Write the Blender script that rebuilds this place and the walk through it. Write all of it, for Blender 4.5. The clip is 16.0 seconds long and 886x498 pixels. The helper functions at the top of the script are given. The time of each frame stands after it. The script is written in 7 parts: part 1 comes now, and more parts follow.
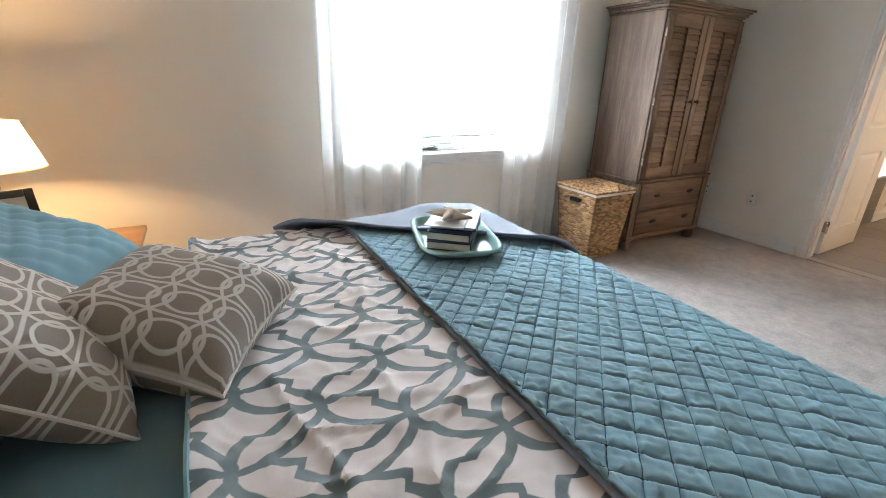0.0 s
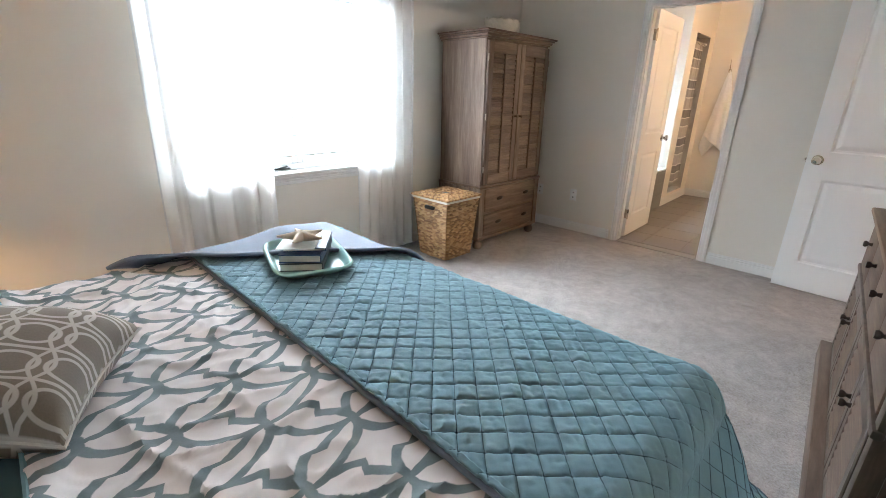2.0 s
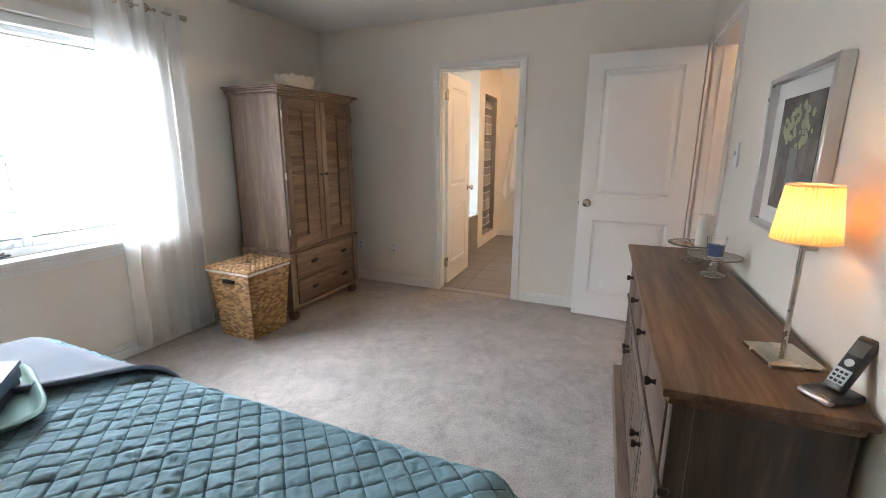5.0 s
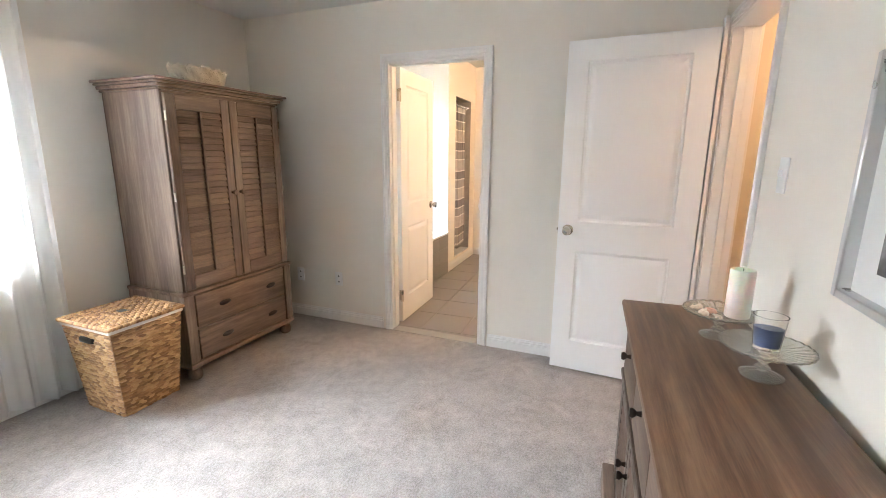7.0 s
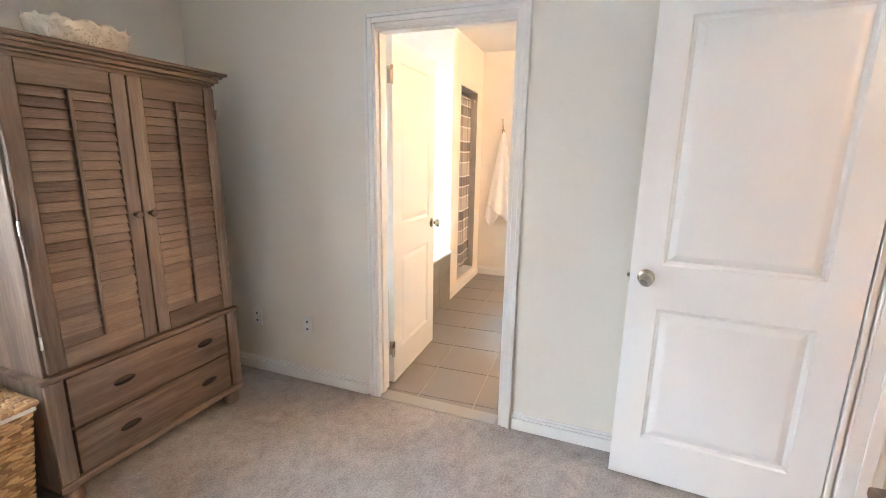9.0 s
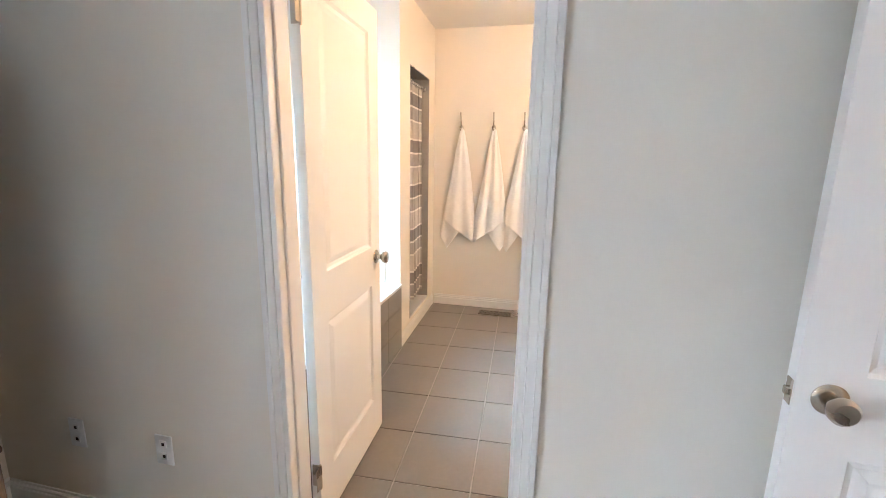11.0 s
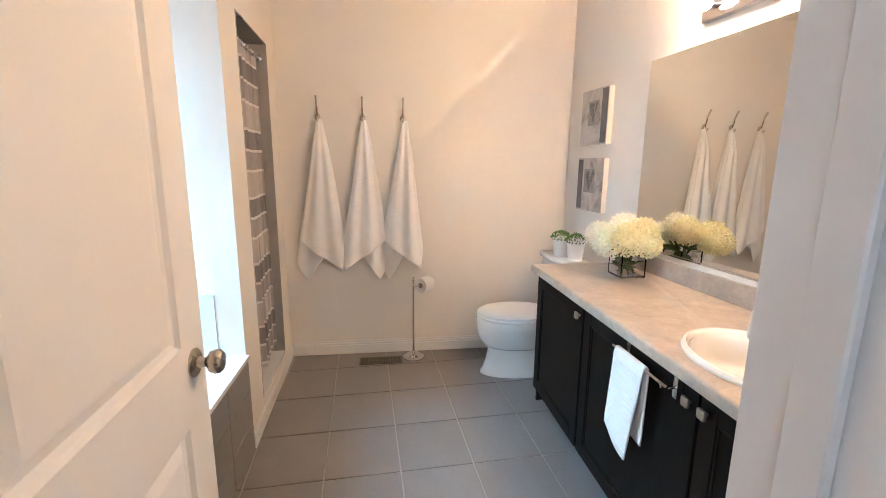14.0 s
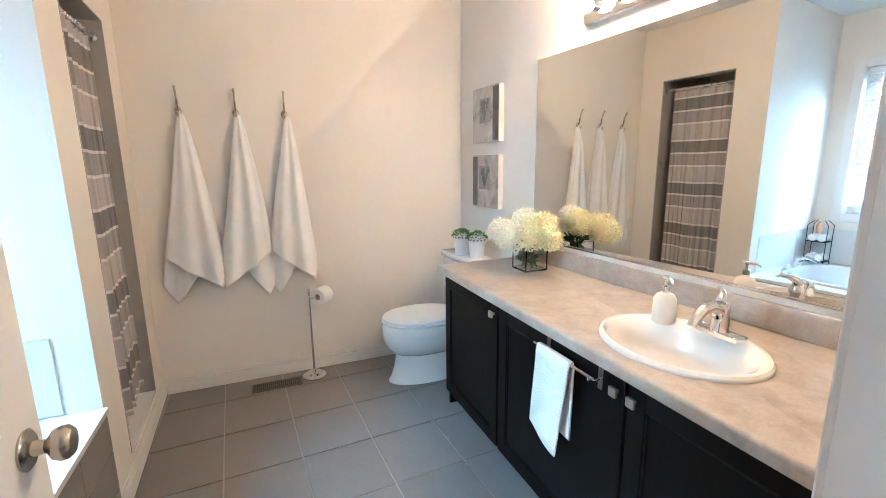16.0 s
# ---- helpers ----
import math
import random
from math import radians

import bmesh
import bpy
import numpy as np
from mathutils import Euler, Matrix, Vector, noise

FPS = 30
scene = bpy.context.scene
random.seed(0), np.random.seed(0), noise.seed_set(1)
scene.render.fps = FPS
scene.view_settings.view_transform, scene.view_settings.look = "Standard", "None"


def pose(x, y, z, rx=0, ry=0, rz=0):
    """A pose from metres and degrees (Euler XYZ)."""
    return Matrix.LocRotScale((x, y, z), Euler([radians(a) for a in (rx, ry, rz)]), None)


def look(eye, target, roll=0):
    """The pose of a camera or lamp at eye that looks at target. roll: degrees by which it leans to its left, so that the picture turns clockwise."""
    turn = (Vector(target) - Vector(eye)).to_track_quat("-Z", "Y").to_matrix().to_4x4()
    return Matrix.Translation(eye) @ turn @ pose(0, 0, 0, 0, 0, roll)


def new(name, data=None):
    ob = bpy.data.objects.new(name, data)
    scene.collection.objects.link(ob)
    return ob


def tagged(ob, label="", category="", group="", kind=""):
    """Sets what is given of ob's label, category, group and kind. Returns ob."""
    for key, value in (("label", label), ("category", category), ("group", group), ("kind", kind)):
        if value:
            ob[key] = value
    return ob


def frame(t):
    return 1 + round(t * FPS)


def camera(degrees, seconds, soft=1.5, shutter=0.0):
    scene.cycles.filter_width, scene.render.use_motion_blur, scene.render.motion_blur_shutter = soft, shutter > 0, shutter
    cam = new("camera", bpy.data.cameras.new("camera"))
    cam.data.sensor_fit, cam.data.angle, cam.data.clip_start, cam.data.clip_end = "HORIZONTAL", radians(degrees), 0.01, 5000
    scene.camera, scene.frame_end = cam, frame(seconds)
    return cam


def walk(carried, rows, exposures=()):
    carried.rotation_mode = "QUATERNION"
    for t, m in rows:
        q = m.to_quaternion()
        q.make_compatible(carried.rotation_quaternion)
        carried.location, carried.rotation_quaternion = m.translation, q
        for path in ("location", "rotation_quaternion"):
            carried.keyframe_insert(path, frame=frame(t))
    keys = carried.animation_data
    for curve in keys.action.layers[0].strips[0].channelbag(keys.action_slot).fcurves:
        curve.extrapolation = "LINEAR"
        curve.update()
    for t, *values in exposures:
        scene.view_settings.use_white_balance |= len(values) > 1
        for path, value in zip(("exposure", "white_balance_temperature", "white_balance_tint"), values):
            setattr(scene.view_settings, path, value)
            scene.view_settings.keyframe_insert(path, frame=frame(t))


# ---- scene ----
cam = camera(90.8, 16.0, 0.8)
PATH = [
    (0, (1.814, 0.296, 1.245), (2.709, 1.936, 0.53), 1.5),
    (0.5, (1.81, 0.243, 1.267), (2.845, 1.797, 0.552), 1.5),
    (1, (1.805, 0.204, 1.285), (2.961, 1.672, 0.572), 1.5),
    (1.5, (1.803, 0.167, 1.303), (3.061, 1.556, 0.604), 1.4),
    (2, (1.804, 0.135, 1.315), (3.157, 1.449, 0.649), 1.2),
    (2.5, (1.809, 0.108, 1.325), (3.252, 1.342, 0.698), 1.1),
    (3, (1.824, 0.086, 1.334), (3.351, 1.239, 0.75), 0.9),
    (3.5, (1.856, 0.079, 1.337), (3.462, 1.14, 0.794), 0.8),
    (4, (1.909, 0.087, 1.335), (3.592, 1.04, 0.827), 0.6),
    (4.5, (1.992, 0.116, 1.331), (3.754, 0.95, 0.86), 0.4),
    (4.7, (2.038, 0.11, 1.345), (3.82, 0.893, 0.884), 0.4),
    (6.8, (2.855, 0.099, 1.408), (4.662, 0.84, 0.976), 0.0),
    (7, (2.948, 0.137, 1.399), (4.761, 0.867, 0.977), 0.4),
    (7.5, (3.173, 0.208, 1.408), (4.986, 0.937, 0.985), 0.4),
    (8, (3.396, 0.303, 1.417), (5.21, 1.027, 0.989), 0.6),
    (8.5, (3.612, 0.442, 1.42), (5.429, 1.159, 0.989), 0.8),
    (8.7, (3.694, 0.502, 1.428), (5.514, 1.212, 0.998), 0.9),
    (10.8, (4.701, 0.96, 1.405), (6.597, 1.453, 1.003), 0.9),
    (11, (4.786, 1.001, 1.405), (6.694, 1.446, 1.002), 1.0),
    (11.5, (5.02, 1.064, 1.397), (6.949, 1.408, 0.997), 0.6),
    (12, (5.202, 1.139, 1.394), (7.149, 1.37, 1.002), 0.6),
    (12.5, (5.362, 1.214, 1.39), (7.321, 1.333, 1.002), 0.7),
    (13, (5.511, 1.292, 1.393), (7.475, 1.293, 1.011), 0.7),
    (13.5, (5.631, 1.331, 1.388), (7.59, 1.209, 1.006), 0.6),
    (14, (5.726, 1.345, 1.384), (7.673, 1.091, 1.003), 0.5),
    (14.5, (5.786, 1.36, 1.381), (7.711, 0.969, 1.002), 0.3),
    (15, (5.826, 1.37, 1.377), (7.721, 0.853, 0.999), -0.1),
    (15.5, (5.855, 1.386, 1.379), (7.711, 0.745, 0.998), -0.3),
    (16, (5.881, 1.405, 1.379), (7.694, 0.651, 0.996), -0.6),
]
EXPOSURES = [(0, 0.38, 6200, 10), (1.5, 0.46, 6100, 10), (3, 0.2, 6100, 10), (3.5, 0.15, 6150, 10), (4.5, 0.15, 6250, 12), (7, 0.95, 6300, 11), (8.5, 1.18, 6150, 11), (11, 0.96, 5750, 10), (12.5, 0.52, 5550, 10), (14, 0.34, 5450, 11), (15, 0.38, 5200, 8), (16, 0.40, 4950, 4)]
walk(cam, [(t, look(eye, target, roll)) for t, eye, target, roll in PATH], EXPOSURES)

# ---- light ----
world = bpy.data.worlds.new("sky")
scene.world = world
world.use_nodes = True
_nt = world.node_tree
_sky = _nt.nodes.new("ShaderNodeTexSky")
_sky.sky_type = 'NISHITA'
_sky.sun_disc = False
_sky.sun_elevation, _sky.sun_rotation = radians(40), radians(150)
_nt.nodes["Background"].inputs[1].default_value = 0.1
_nt.links.new(_sky.outputs[0], _nt.nodes["Background"].inputs[0])


def area_lamp(name, m, w, h, watts, col):
    d = bpy.data.lights.new(name, 'AREA')
    d.shape, d.size, d.size_y, d.energy, d.color = 'RECTANGLE', w, h, watts, col
    o = new(name, d)
    o.matrix_world = m
    return o


def point_lamp(name, loc, watts, col, r=0.03):
    d = bpy.data.lights.new(name, 'POINT')
    d.energy, d.color, d.shadow_soft_size = watts, col, r
    o = new(name, d)
    o.location = loc
    return o


sun = new("sun", bpy.data.lights.new("sun", 'SUN'))
sun.data.energy, sun.data.angle, sun.data.color = 1.0, radians(10), (1, 0.96, 0.9)
sun.matrix_world = look((0, -10, 9), (0, 0, 0))
# daylight standing in the two window openings, outside the panes
area_lamp("window_daylight", look((3.37, 4.45, 2.95), (3.37, 2.4, 1.0)), 2.8, 1.9, 1500, (0.90, 0.962, 1.0))
area_lamp("bath_daylight", look((7.04, 4.2, 2.6), (7.04, 2.4, 1.0)), 2.0, 1.6, 330, (0.50, 0.85, 1.0))
WARM = (1.0, 0.60, 0.26)
point_lamp("bedside_bulb", (1.105, 2.515, 0.975), 25, WARM, 0.03)
point_lamp("dresser_bulb", (3.427, -0.293, 1.215), 1.7, WARM, 0.02)
point_lamp("hall_bulb", (5.3, -1.3, 2.3), 19, (1.0, 0.62, 0.36), 0.08)


# ---- materials ----
def nodes_of(name):
    m = bpy.data.materials.new(name)
    m.use_nodes = True
    nt = m.node_tree
    return m, nt, nt.nodes["Principled BSDF"]


def nd(nt, kind, operation="", data_type=""):
    n = nt.nodes.new(kind)
    if operation:
        n.operation = operation
    if data_type:
        n.data_type = data_type
    return n


def put(nt, sock, v):
    if isinstance(v, bpy.types.NodeSocket):
        nt.links.new(v, sock)
    else:
        sock.default_value = v


def calc(nt, op, a, b=0.0, c=0.0):
    n = nd(nt, "ShaderNodeMath", operation=op)
    put(nt, n.inputs[0], a), put(nt, n.inputs[1], b), put(nt, n.inputs[2], c)
    return n.outputs[0]


def coords(nt, stretch=(1, 1, 1), turn=(0, 0, 0), kind="Object"):
    tc, mp = nd(nt, "ShaderNodeTexCoord"), nd(nt, "ShaderNodeMapping")
    nt.links.new(tc.outputs[kind], mp.inputs[0])
    mp.inputs["Scale"].default_value = stretch
    mp.inputs["Rotation"].default_value = turn
    return mp.outputs[0]


def grain(nt, vec, scale, detail=4.0, rough=0.55, warp=0.0):
    n = nd(nt, "ShaderNodeTexNoise")
    nt.links.new(vec, n.inputs["Vector"])
    n.inputs["Scale"].default_value, n.inputs["Detail"].default_value = scale, detail
    n.inputs["Roughness"].default_value, n.inputs["Distortion"].default_value = rough, warp
    return n.outputs[0]


def mixc(nt, f, a, b):
    n = nd(nt, "ShaderNodeMix", data_type='RGBA')
    put(nt, n.inputs[0], f)
    put(nt, n.inputs[6], a if isinstance(a, bpy.types.NodeSocket) else (*a, 1))
    put(nt, n.inputs[7], b if isinstance(b, bpy.types.NodeSocket) else (*b, 1))
    return n.outputs[2]


def ramp(nt, f, *stops):
    n = nd(nt, "ShaderNodeValToRGB")
    e = n.color_ramp.elements
    while len(e) < len(stops):
        e.new(0.5)
    for el, (p, c) in zip(e, stops):
        el.position, el.color = p, (*c, 1)
    put(nt, n.inputs[0], f)
    return n.outputs[0]


def relief(nt, bsdf, h, strength=0.3, dist=0.002):
    b = nd(nt, "ShaderNodeBump")
    b.inputs["Strength"].default_value, b.inputs["Distance"].default_value = strength, dist
    nt.links.new(h, b.inputs["Height"])
    nt.links.new(b.outputs[0], bsdf.inputs["Normal"])


def shade(c, f):
    return tuple(min(1.0, v * f) for v in c)


def mat(name, col, rough=0.5, metal=0.0, vary=0.08, scale=5.0, fine=150.0, bump=0.15, dist=0.001, stretch=(1, 1, 1), rnd=0.0, **extra):
    """Plain stuff: two scales of variation, fine relief, uneven gloss."""
    m, nt, b = nodes_of(name)
    v = coords(nt, stretch)
    n1, n2 = grain(nt, v, scale), grain(nt, v, fine, 3)
    f = calc(nt, 'ADD', calc(nt, 'MULTIPLY', n1, 0.7), calc(nt, 'MULTIPLY', n2, 0.3))
    f = calc(nt, 'MULTIPLY_ADD', f, 2.0, -0.5)
    if rnd:
        oi = nd(nt, "ShaderNodeObjectInfo")
        f = calc(nt, 'ADD', f, calc(nt, 'MULTIPLY_ADD', oi.outputs["Random"], rnd, -rnd / 2))
    put(nt, b.inputs["Base Color"], mixc(nt, f, shade(col, 1 - vary), shade(col, 1 + vary)))
    put(nt, b.inputs["Roughness"], calc(nt, 'MULTIPLY_ADD', n1, 0.16, rough - 0.08))
    b.inputs["Metallic"].default_value = metal
    if bump:
        relief(nt, b, n2, bump, dist)
    for k, val in extra.items():
        b.inputs[k.replace("_", " ")].default_value = val
    return m


def wood(name, dark, mid, light, stretch, rough=0.55, scale=1.0, rnd=0.25, bump=0.25, spec=0.5):
    m, nt, b = nodes_of(name)
    tc = nd(nt, "ShaderNodeTexCoord")
    oi = nd(nt, "ShaderNodeObjectInfo")
    ad = nd(nt, "ShaderNodeVectorMath", operation='ADD')
    cb = nd(nt, "ShaderNodeCombineXYZ")
    for i in range(3):
        nt.links.new(calc(nt, 'MULTIPLY', oi.outputs["Random"], 7.3 + 3 * i), cb.inputs[i])
    nt.links.new(tc.outputs["Object"], ad.inputs[0]), nt.links.new(cb.outputs[0], ad.inputs[1])
    mp = nd(nt, "ShaderNodeMapping")
    mp.inputs["Scale"].default_value = stretch
    nt.links.new(ad.outputs[0], mp.inputs[0])
    v = mp.outputs[0]
    big, streak, fib = grain(nt, v, 1.6 * scale, 3, 0.5, 0.6), grain(nt, v, 7 * scale, 5, 0.6, 0.3), grain(nt, v, 38 * scale, 3, 0.6)
    f = calc(nt, 'ADD', calc(nt, 'MULTIPLY', big, 0.45), calc(nt, 'ADD', calc(nt, 'MULTIPLY', streak, 0.38), calc(nt, 'MULTIPLY', fib, 0.17)))
    f = calc(nt, 'ADD', f, calc(nt, 'MULTIPLY_ADD', oi.outputs["Random"], rnd * 0.3, -rnd * 0.15))
    put(nt, b.inputs["Base Color"], ramp(nt, f, (0.34, dark), (0.5, mid), (0.66, light)))
    put(nt, b.inputs["Roughness"], calc(nt, 'MULTIPLY_ADD', fib, 0.2, rough - 0.1))
    b.inputs["Specular IOR Level"].default_value = spec
    relief(nt, b, calc(nt, 'ADD', streak, fib), bump, 0.0015)
    return m


def ogee_print(name, ground, ink, rows, half):
    """Trellis of leaf-shaped links between the nodes of a slanting lattice: one side of each leaf is a plain arc, the other a stepped one."""
    m, nt, b = nodes_of(name)
    v = coords(nt, kind="UV")
    sp = nd(nt, "ShaderNodeSeparateXYZ")
    nt.links.new(v, sp.inputs[0])
    wob, wob2 = grain(nt, v, 14, 3), grain(nt, v, 11, 3, 0.5, 0.4)
    x = calc(nt, 'ADD', sp.outputs[0], calc(nt, 'MULTIPLY_ADD', wob, 0.016, -0.008))
    y = calc(nt, 'ADD', sp.outputs[1], calc(nt, 'MULTIPLY_ADD', wob2, 0.016, -0.008))
    i, j = (calc(nt, 'ADD', calc(nt, 'ADD', calc(nt, 'MULTIPLY', x, r[0]), calc(nt, 'MULTIPLY', y, r[1])), r[2]) for r in rows)
    f = None
    for p, q, flip in ((i, j, 1), (j, i, -1)):
        s = calc(nt, 'FRACT', p)
        d = calc(nt, 'SUBTRACT', calc(nt, 'FRACT', calc(nt, 'ADD', q, 0.5)), 0.5)
        if flip < 0:
            d = calc(nt, 'MULTIPLY', d, -1)
        arc = calc(nt, 'POWER', calc(nt, 'SINE', calc(nt, 'MULTIPLY', s, math.pi)), 0.62)
        step = nd(nt, "ShaderNodeMapRange")
        put(nt, step.inputs[0], s)
        step.inputs[1].default_value, step.inputs[2].default_value = 0.44, 0.52
        step.inputs[3].default_value, step.inputs[4].default_value = 0.26, 0.13
        for w in (calc(nt, 'SUBTRACT', d, calc(nt, 'MULTIPLY', arc, 0.20)), calc(nt, 'ADD', d, calc(nt, 'MULTIPLY', arc, step.outputs[0]))):
            k = nd(nt, "ShaderNodeMapRange")
            put(nt, k.inputs[0], calc(nt, 'ABSOLUTE', w))
            k.inputs[1].default_value, k.inputs[2].default_value = half, half + 0.014
            k.inputs[3].default_value, k.inputs[4].default_value = 1.0, 0.0
            f = k.outputs[0] if f is None else calc(nt, 'MAXIMUM', f, k.outputs[0])
    big, thr = grain(nt, v, 12.0), grain(nt, v, 230, 2)
    put(nt, b.inputs["Base Color"], mixc(nt, f, mixc(nt, big, shade(ground, 0.93), shade(ground, 1.05)), mixc(nt, thr, shade(ink, 0.85), shade(ink, 1.12))))
    b.inputs["Roughness"].default_value = 0.9
    b.inputs["Sheen Weight"].default_value = 0.35
    relief(nt, b, thr, 0.25, 0.0008)
    return m


def ring_print(name, ground, ink, su, sv, half):
    """Straight rows with an oval in every cell between them and waving lines that cross at the nodes."""
    m, nt, b = nodes_of(name)
    v = coords(nt, kind="UV")
    sp = nd(nt, "ShaderNodeSeparateXYZ")
    nt.links.new(v, sp.inputs[0])
    x, y = calc(nt, 'MULTIPLY', sp.outputs[0], 1 / su), calc(nt, 'MULTIPLY', sp.outputs[1], 1 / sv)
    fx, fy = calc(nt, 'SUBTRACT', calc(nt, 'FRACT', x), 0.5), calc(nt, 'SUBTRACT', calc(nt, 'FRACT', y), 0.5)
    wave = calc(nt, 'MULTIPLY', calc(nt, 'SINE', calc(nt, 'MULTIPLY', y, math.pi)), 0.20)
    oval = calc(nt, 'SQRT', calc(nt, 'ADD', calc(nt, 'POWER', calc(nt, 'MULTIPLY', fx, 1 / 0.42), 2.0), calc(nt, 'POWER', calc(nt, 'MULTIPLY', fy, 1 / 0.34), 2.0)))
    lines = [calc(nt, 'MULTIPLY', calc(nt, 'SUBTRACT', oval, 1.0), 0.36), calc(nt, 'SUBTRACT', 0.5, calc(nt, 'ABSOLUTE', fy))]
    for sign in (1, -1):
        lines.append(calc(nt, 'SUBTRACT', calc(nt, 'FRACT', calc(nt, 'ADD', calc(nt, 'ADD', x, 0.5), calc(nt, 'MULTIPLY', wave, sign))), 0.5))
    f = None
    for w in lines:
        k = nd(nt, "ShaderNodeMapRange")
        put(nt, k.inputs[0], calc(nt, 'ABSOLUTE', w))
        k.inputs[1].default_value, k.inputs[2].default_value = half, half + 0.02
        k.inputs[3].default_value, k.inputs[4].default_value = 1.0, 0.0
        f = k.outputs[0] if f is None else calc(nt, 'MAXIMUM', f, k.outputs[0])
    big, thr = grain(nt, v, 12.0), grain(nt, v, 260, 2)
    put(nt, b.inputs["Base Color"], mixc(nt, f, mixc(nt, thr, shade(ground, 0.85), shade(ground, 1.15)), mixc(nt, big, shade(ink, 0.93), shade(ink, 1.05))))
    b.inputs["Roughness"].default_value = 0.9
    b.inputs["Sheen Weight"].default_value = 0.3
    relief(nt, b, calc(nt, 'ADD', thr, f), 0.3, 0.001)
    return m


def sheer(name, col, clear, passing=0.55):
    m, nt, b = nodes_of(name)
    nt.nodes.remove(b)
    out = nt.nodes["Material Output"]
    v = coords(nt, (1, 1, 1))
    n = grain(nt, v, 400, 2)
    c = mixc(nt, n, shade(col, 0.93), shade(col, 1.0))
    d, t, tr = nd(nt, "ShaderNodeBsdfDiffuse"), nd(nt, "ShaderNodeBsdfTranslucent"), nd(nt, "ShaderNodeBsdfTransparent")
    nt.links.new(c, d.inputs[0]), nt.links.new(c, t.inputs[0])
    m1, m2 = nd(nt, "ShaderNodeMixShader"), nd(nt, "ShaderNodeMixShader")
    m1.inputs[0].default_value, m2.inputs[0].default_value = passing, clear
    nt.links.new(d.outputs[0], m1.inputs[1]), nt.links.new(t.outputs[0], m1.inputs[2])
    nt.links.new(m1.outputs[0], m2.inputs[1]), nt.links.new(tr.outputs[0], m2.inputs[2])
    nt.links.new(m2.outputs[0], out.inputs[0])
    return m


def glowing(name, col, strength):
    m, nt, b = nodes_of(name)
    b.inputs["Base Color"].default_value = (*col, 1)
    b.inputs["Emission Color"].default_value = (*col, 1)
    b.inputs["Emission Strength"].default_value = strength
    return m


def carpet_mat():
    m, nt, b = nodes_of("carpet")
    v = coords(nt)
    big, mid, pile, tuft = grain(nt, v, 4.5, 4, 0.6, 0.8), grain(nt, v, 17, 4, 0.6, 0.4), grain(nt, v, 95, 3, 0.75), grain(nt, v, 300, 2, 0.7)
    f = calc(nt, 'ADD', calc(nt, 'MULTIPLY', big, 0.25), calc(nt, 'ADD', calc(nt, 'MULTIPLY', mid, 0.25), calc(nt, 'MULTIPLY', pile, 0.5)))
    put(nt, b.inputs["Base Color"], ramp(nt, f, (0.36, (0.215, 0.188, 0.172)), (0.5, (0.375, 0.334, 0.310)), (0.62, (0.51, 0.462, 0.432))))
    b.inputs["Roughness"].default_value = 1.0
    b.inputs["Sheen Weight"].default_value = 0.25
    relief(nt, b, calc(nt, 'ADD', pile, calc(nt, 'ADD', calc(nt, 'MULTIPLY', tuft, 0.5), calc(nt, 'MULTIPLY', mid, 0.4))), 0.95, 0.012)
    return m


def glass_mat(name, tint=(1, 1, 1), rough=0.0, clear=1.0):
    m, nt, b = nodes_of(name)
    b.inputs["Base Color"].default_value = (*tint, 1)
    b.inputs["Transmission Weight"].default_value = clear
    b.inputs["Roughness"].default_value = rough
    b.inputs["IOR"].default_value = 1.45
    return m


def counter_mat():
    m, nt, b = nodes_of("laminate_stone")
    v = coords(nt)
    big, mid, sp = grain(nt, v, 5, 5, 0.6, 1.2), grain(nt, v, 22, 5, 0.65, 0.8), grain(nt, v, 160, 2)
    f = calc(nt, 'ADD', calc(nt, 'MULTIPLY', big, 0.5), calc(nt, 'ADD', calc(nt, 'MULTIPLY', mid, 0.35), calc(nt, 'MULTIPLY', sp, 0.15)))
    put(nt, b.inputs["Base Color"], ramp(nt, f, (0.36, (0.31, 0.255, 0.205)), (0.5, (0.40, 0.335, 0.275)), (0.62, (0.48, 0.415, 0.35))))
    b.inputs["Roughness"].default_value = 0.28
    return m


def striped_curtain_mat():
    m, nt, b = nodes_of("striped_cloth")
    tc = nd(nt, "ShaderNodeTexCoord")
    sp = nd(nt, "ShaderNodeSeparateXYZ")
    nt.links.new(tc.outputs["UV"], sp.inputs[0])
    # dark, white, mid grey, white, pale grey, white bands down the cloth
    p = calc(nt, 'FRACT', calc(nt, 'DIVIDE', sp.outputs[1], 0.36))
    n = nd(nt, "ShaderNodeValToRGB")
    n.color_ramp.interpolation = 'CONSTANT'
    e = n.color_ramp.elements
    dk, md, pl, wh = (0.19, 0.18, 0.185), (0.33, 0.31, 0.31), (0.47, 0.44, 0.43), (0.74, 0.71, 0.69)
    st = [(0.0, dk), (0.26, wh), (0.30, md), (0.56, wh), (0.60, pl), (0.96, wh)]
    while len(e) < len(st):
        e.new(0.5)
    for el, (q, c) in zip(e, st):
        el.position, el.color = q, (*c, 1)
    nt.links.new(p, n.inputs[0])
    v = coords(nt, (900, 900, 900), kind="UV")
    th = grain(nt, v, 1.0, 2)
    put(nt, b.inputs["Base Color"], mixc(nt, calc(nt, 'MULTIPLY', th, 0.25), n.outputs[0], (0.4, 0.39, 0.38)))
    b.inputs["Roughness"].default_value = 0.9
    relief(nt, b, th, 0.2, 0.0006)
    return m


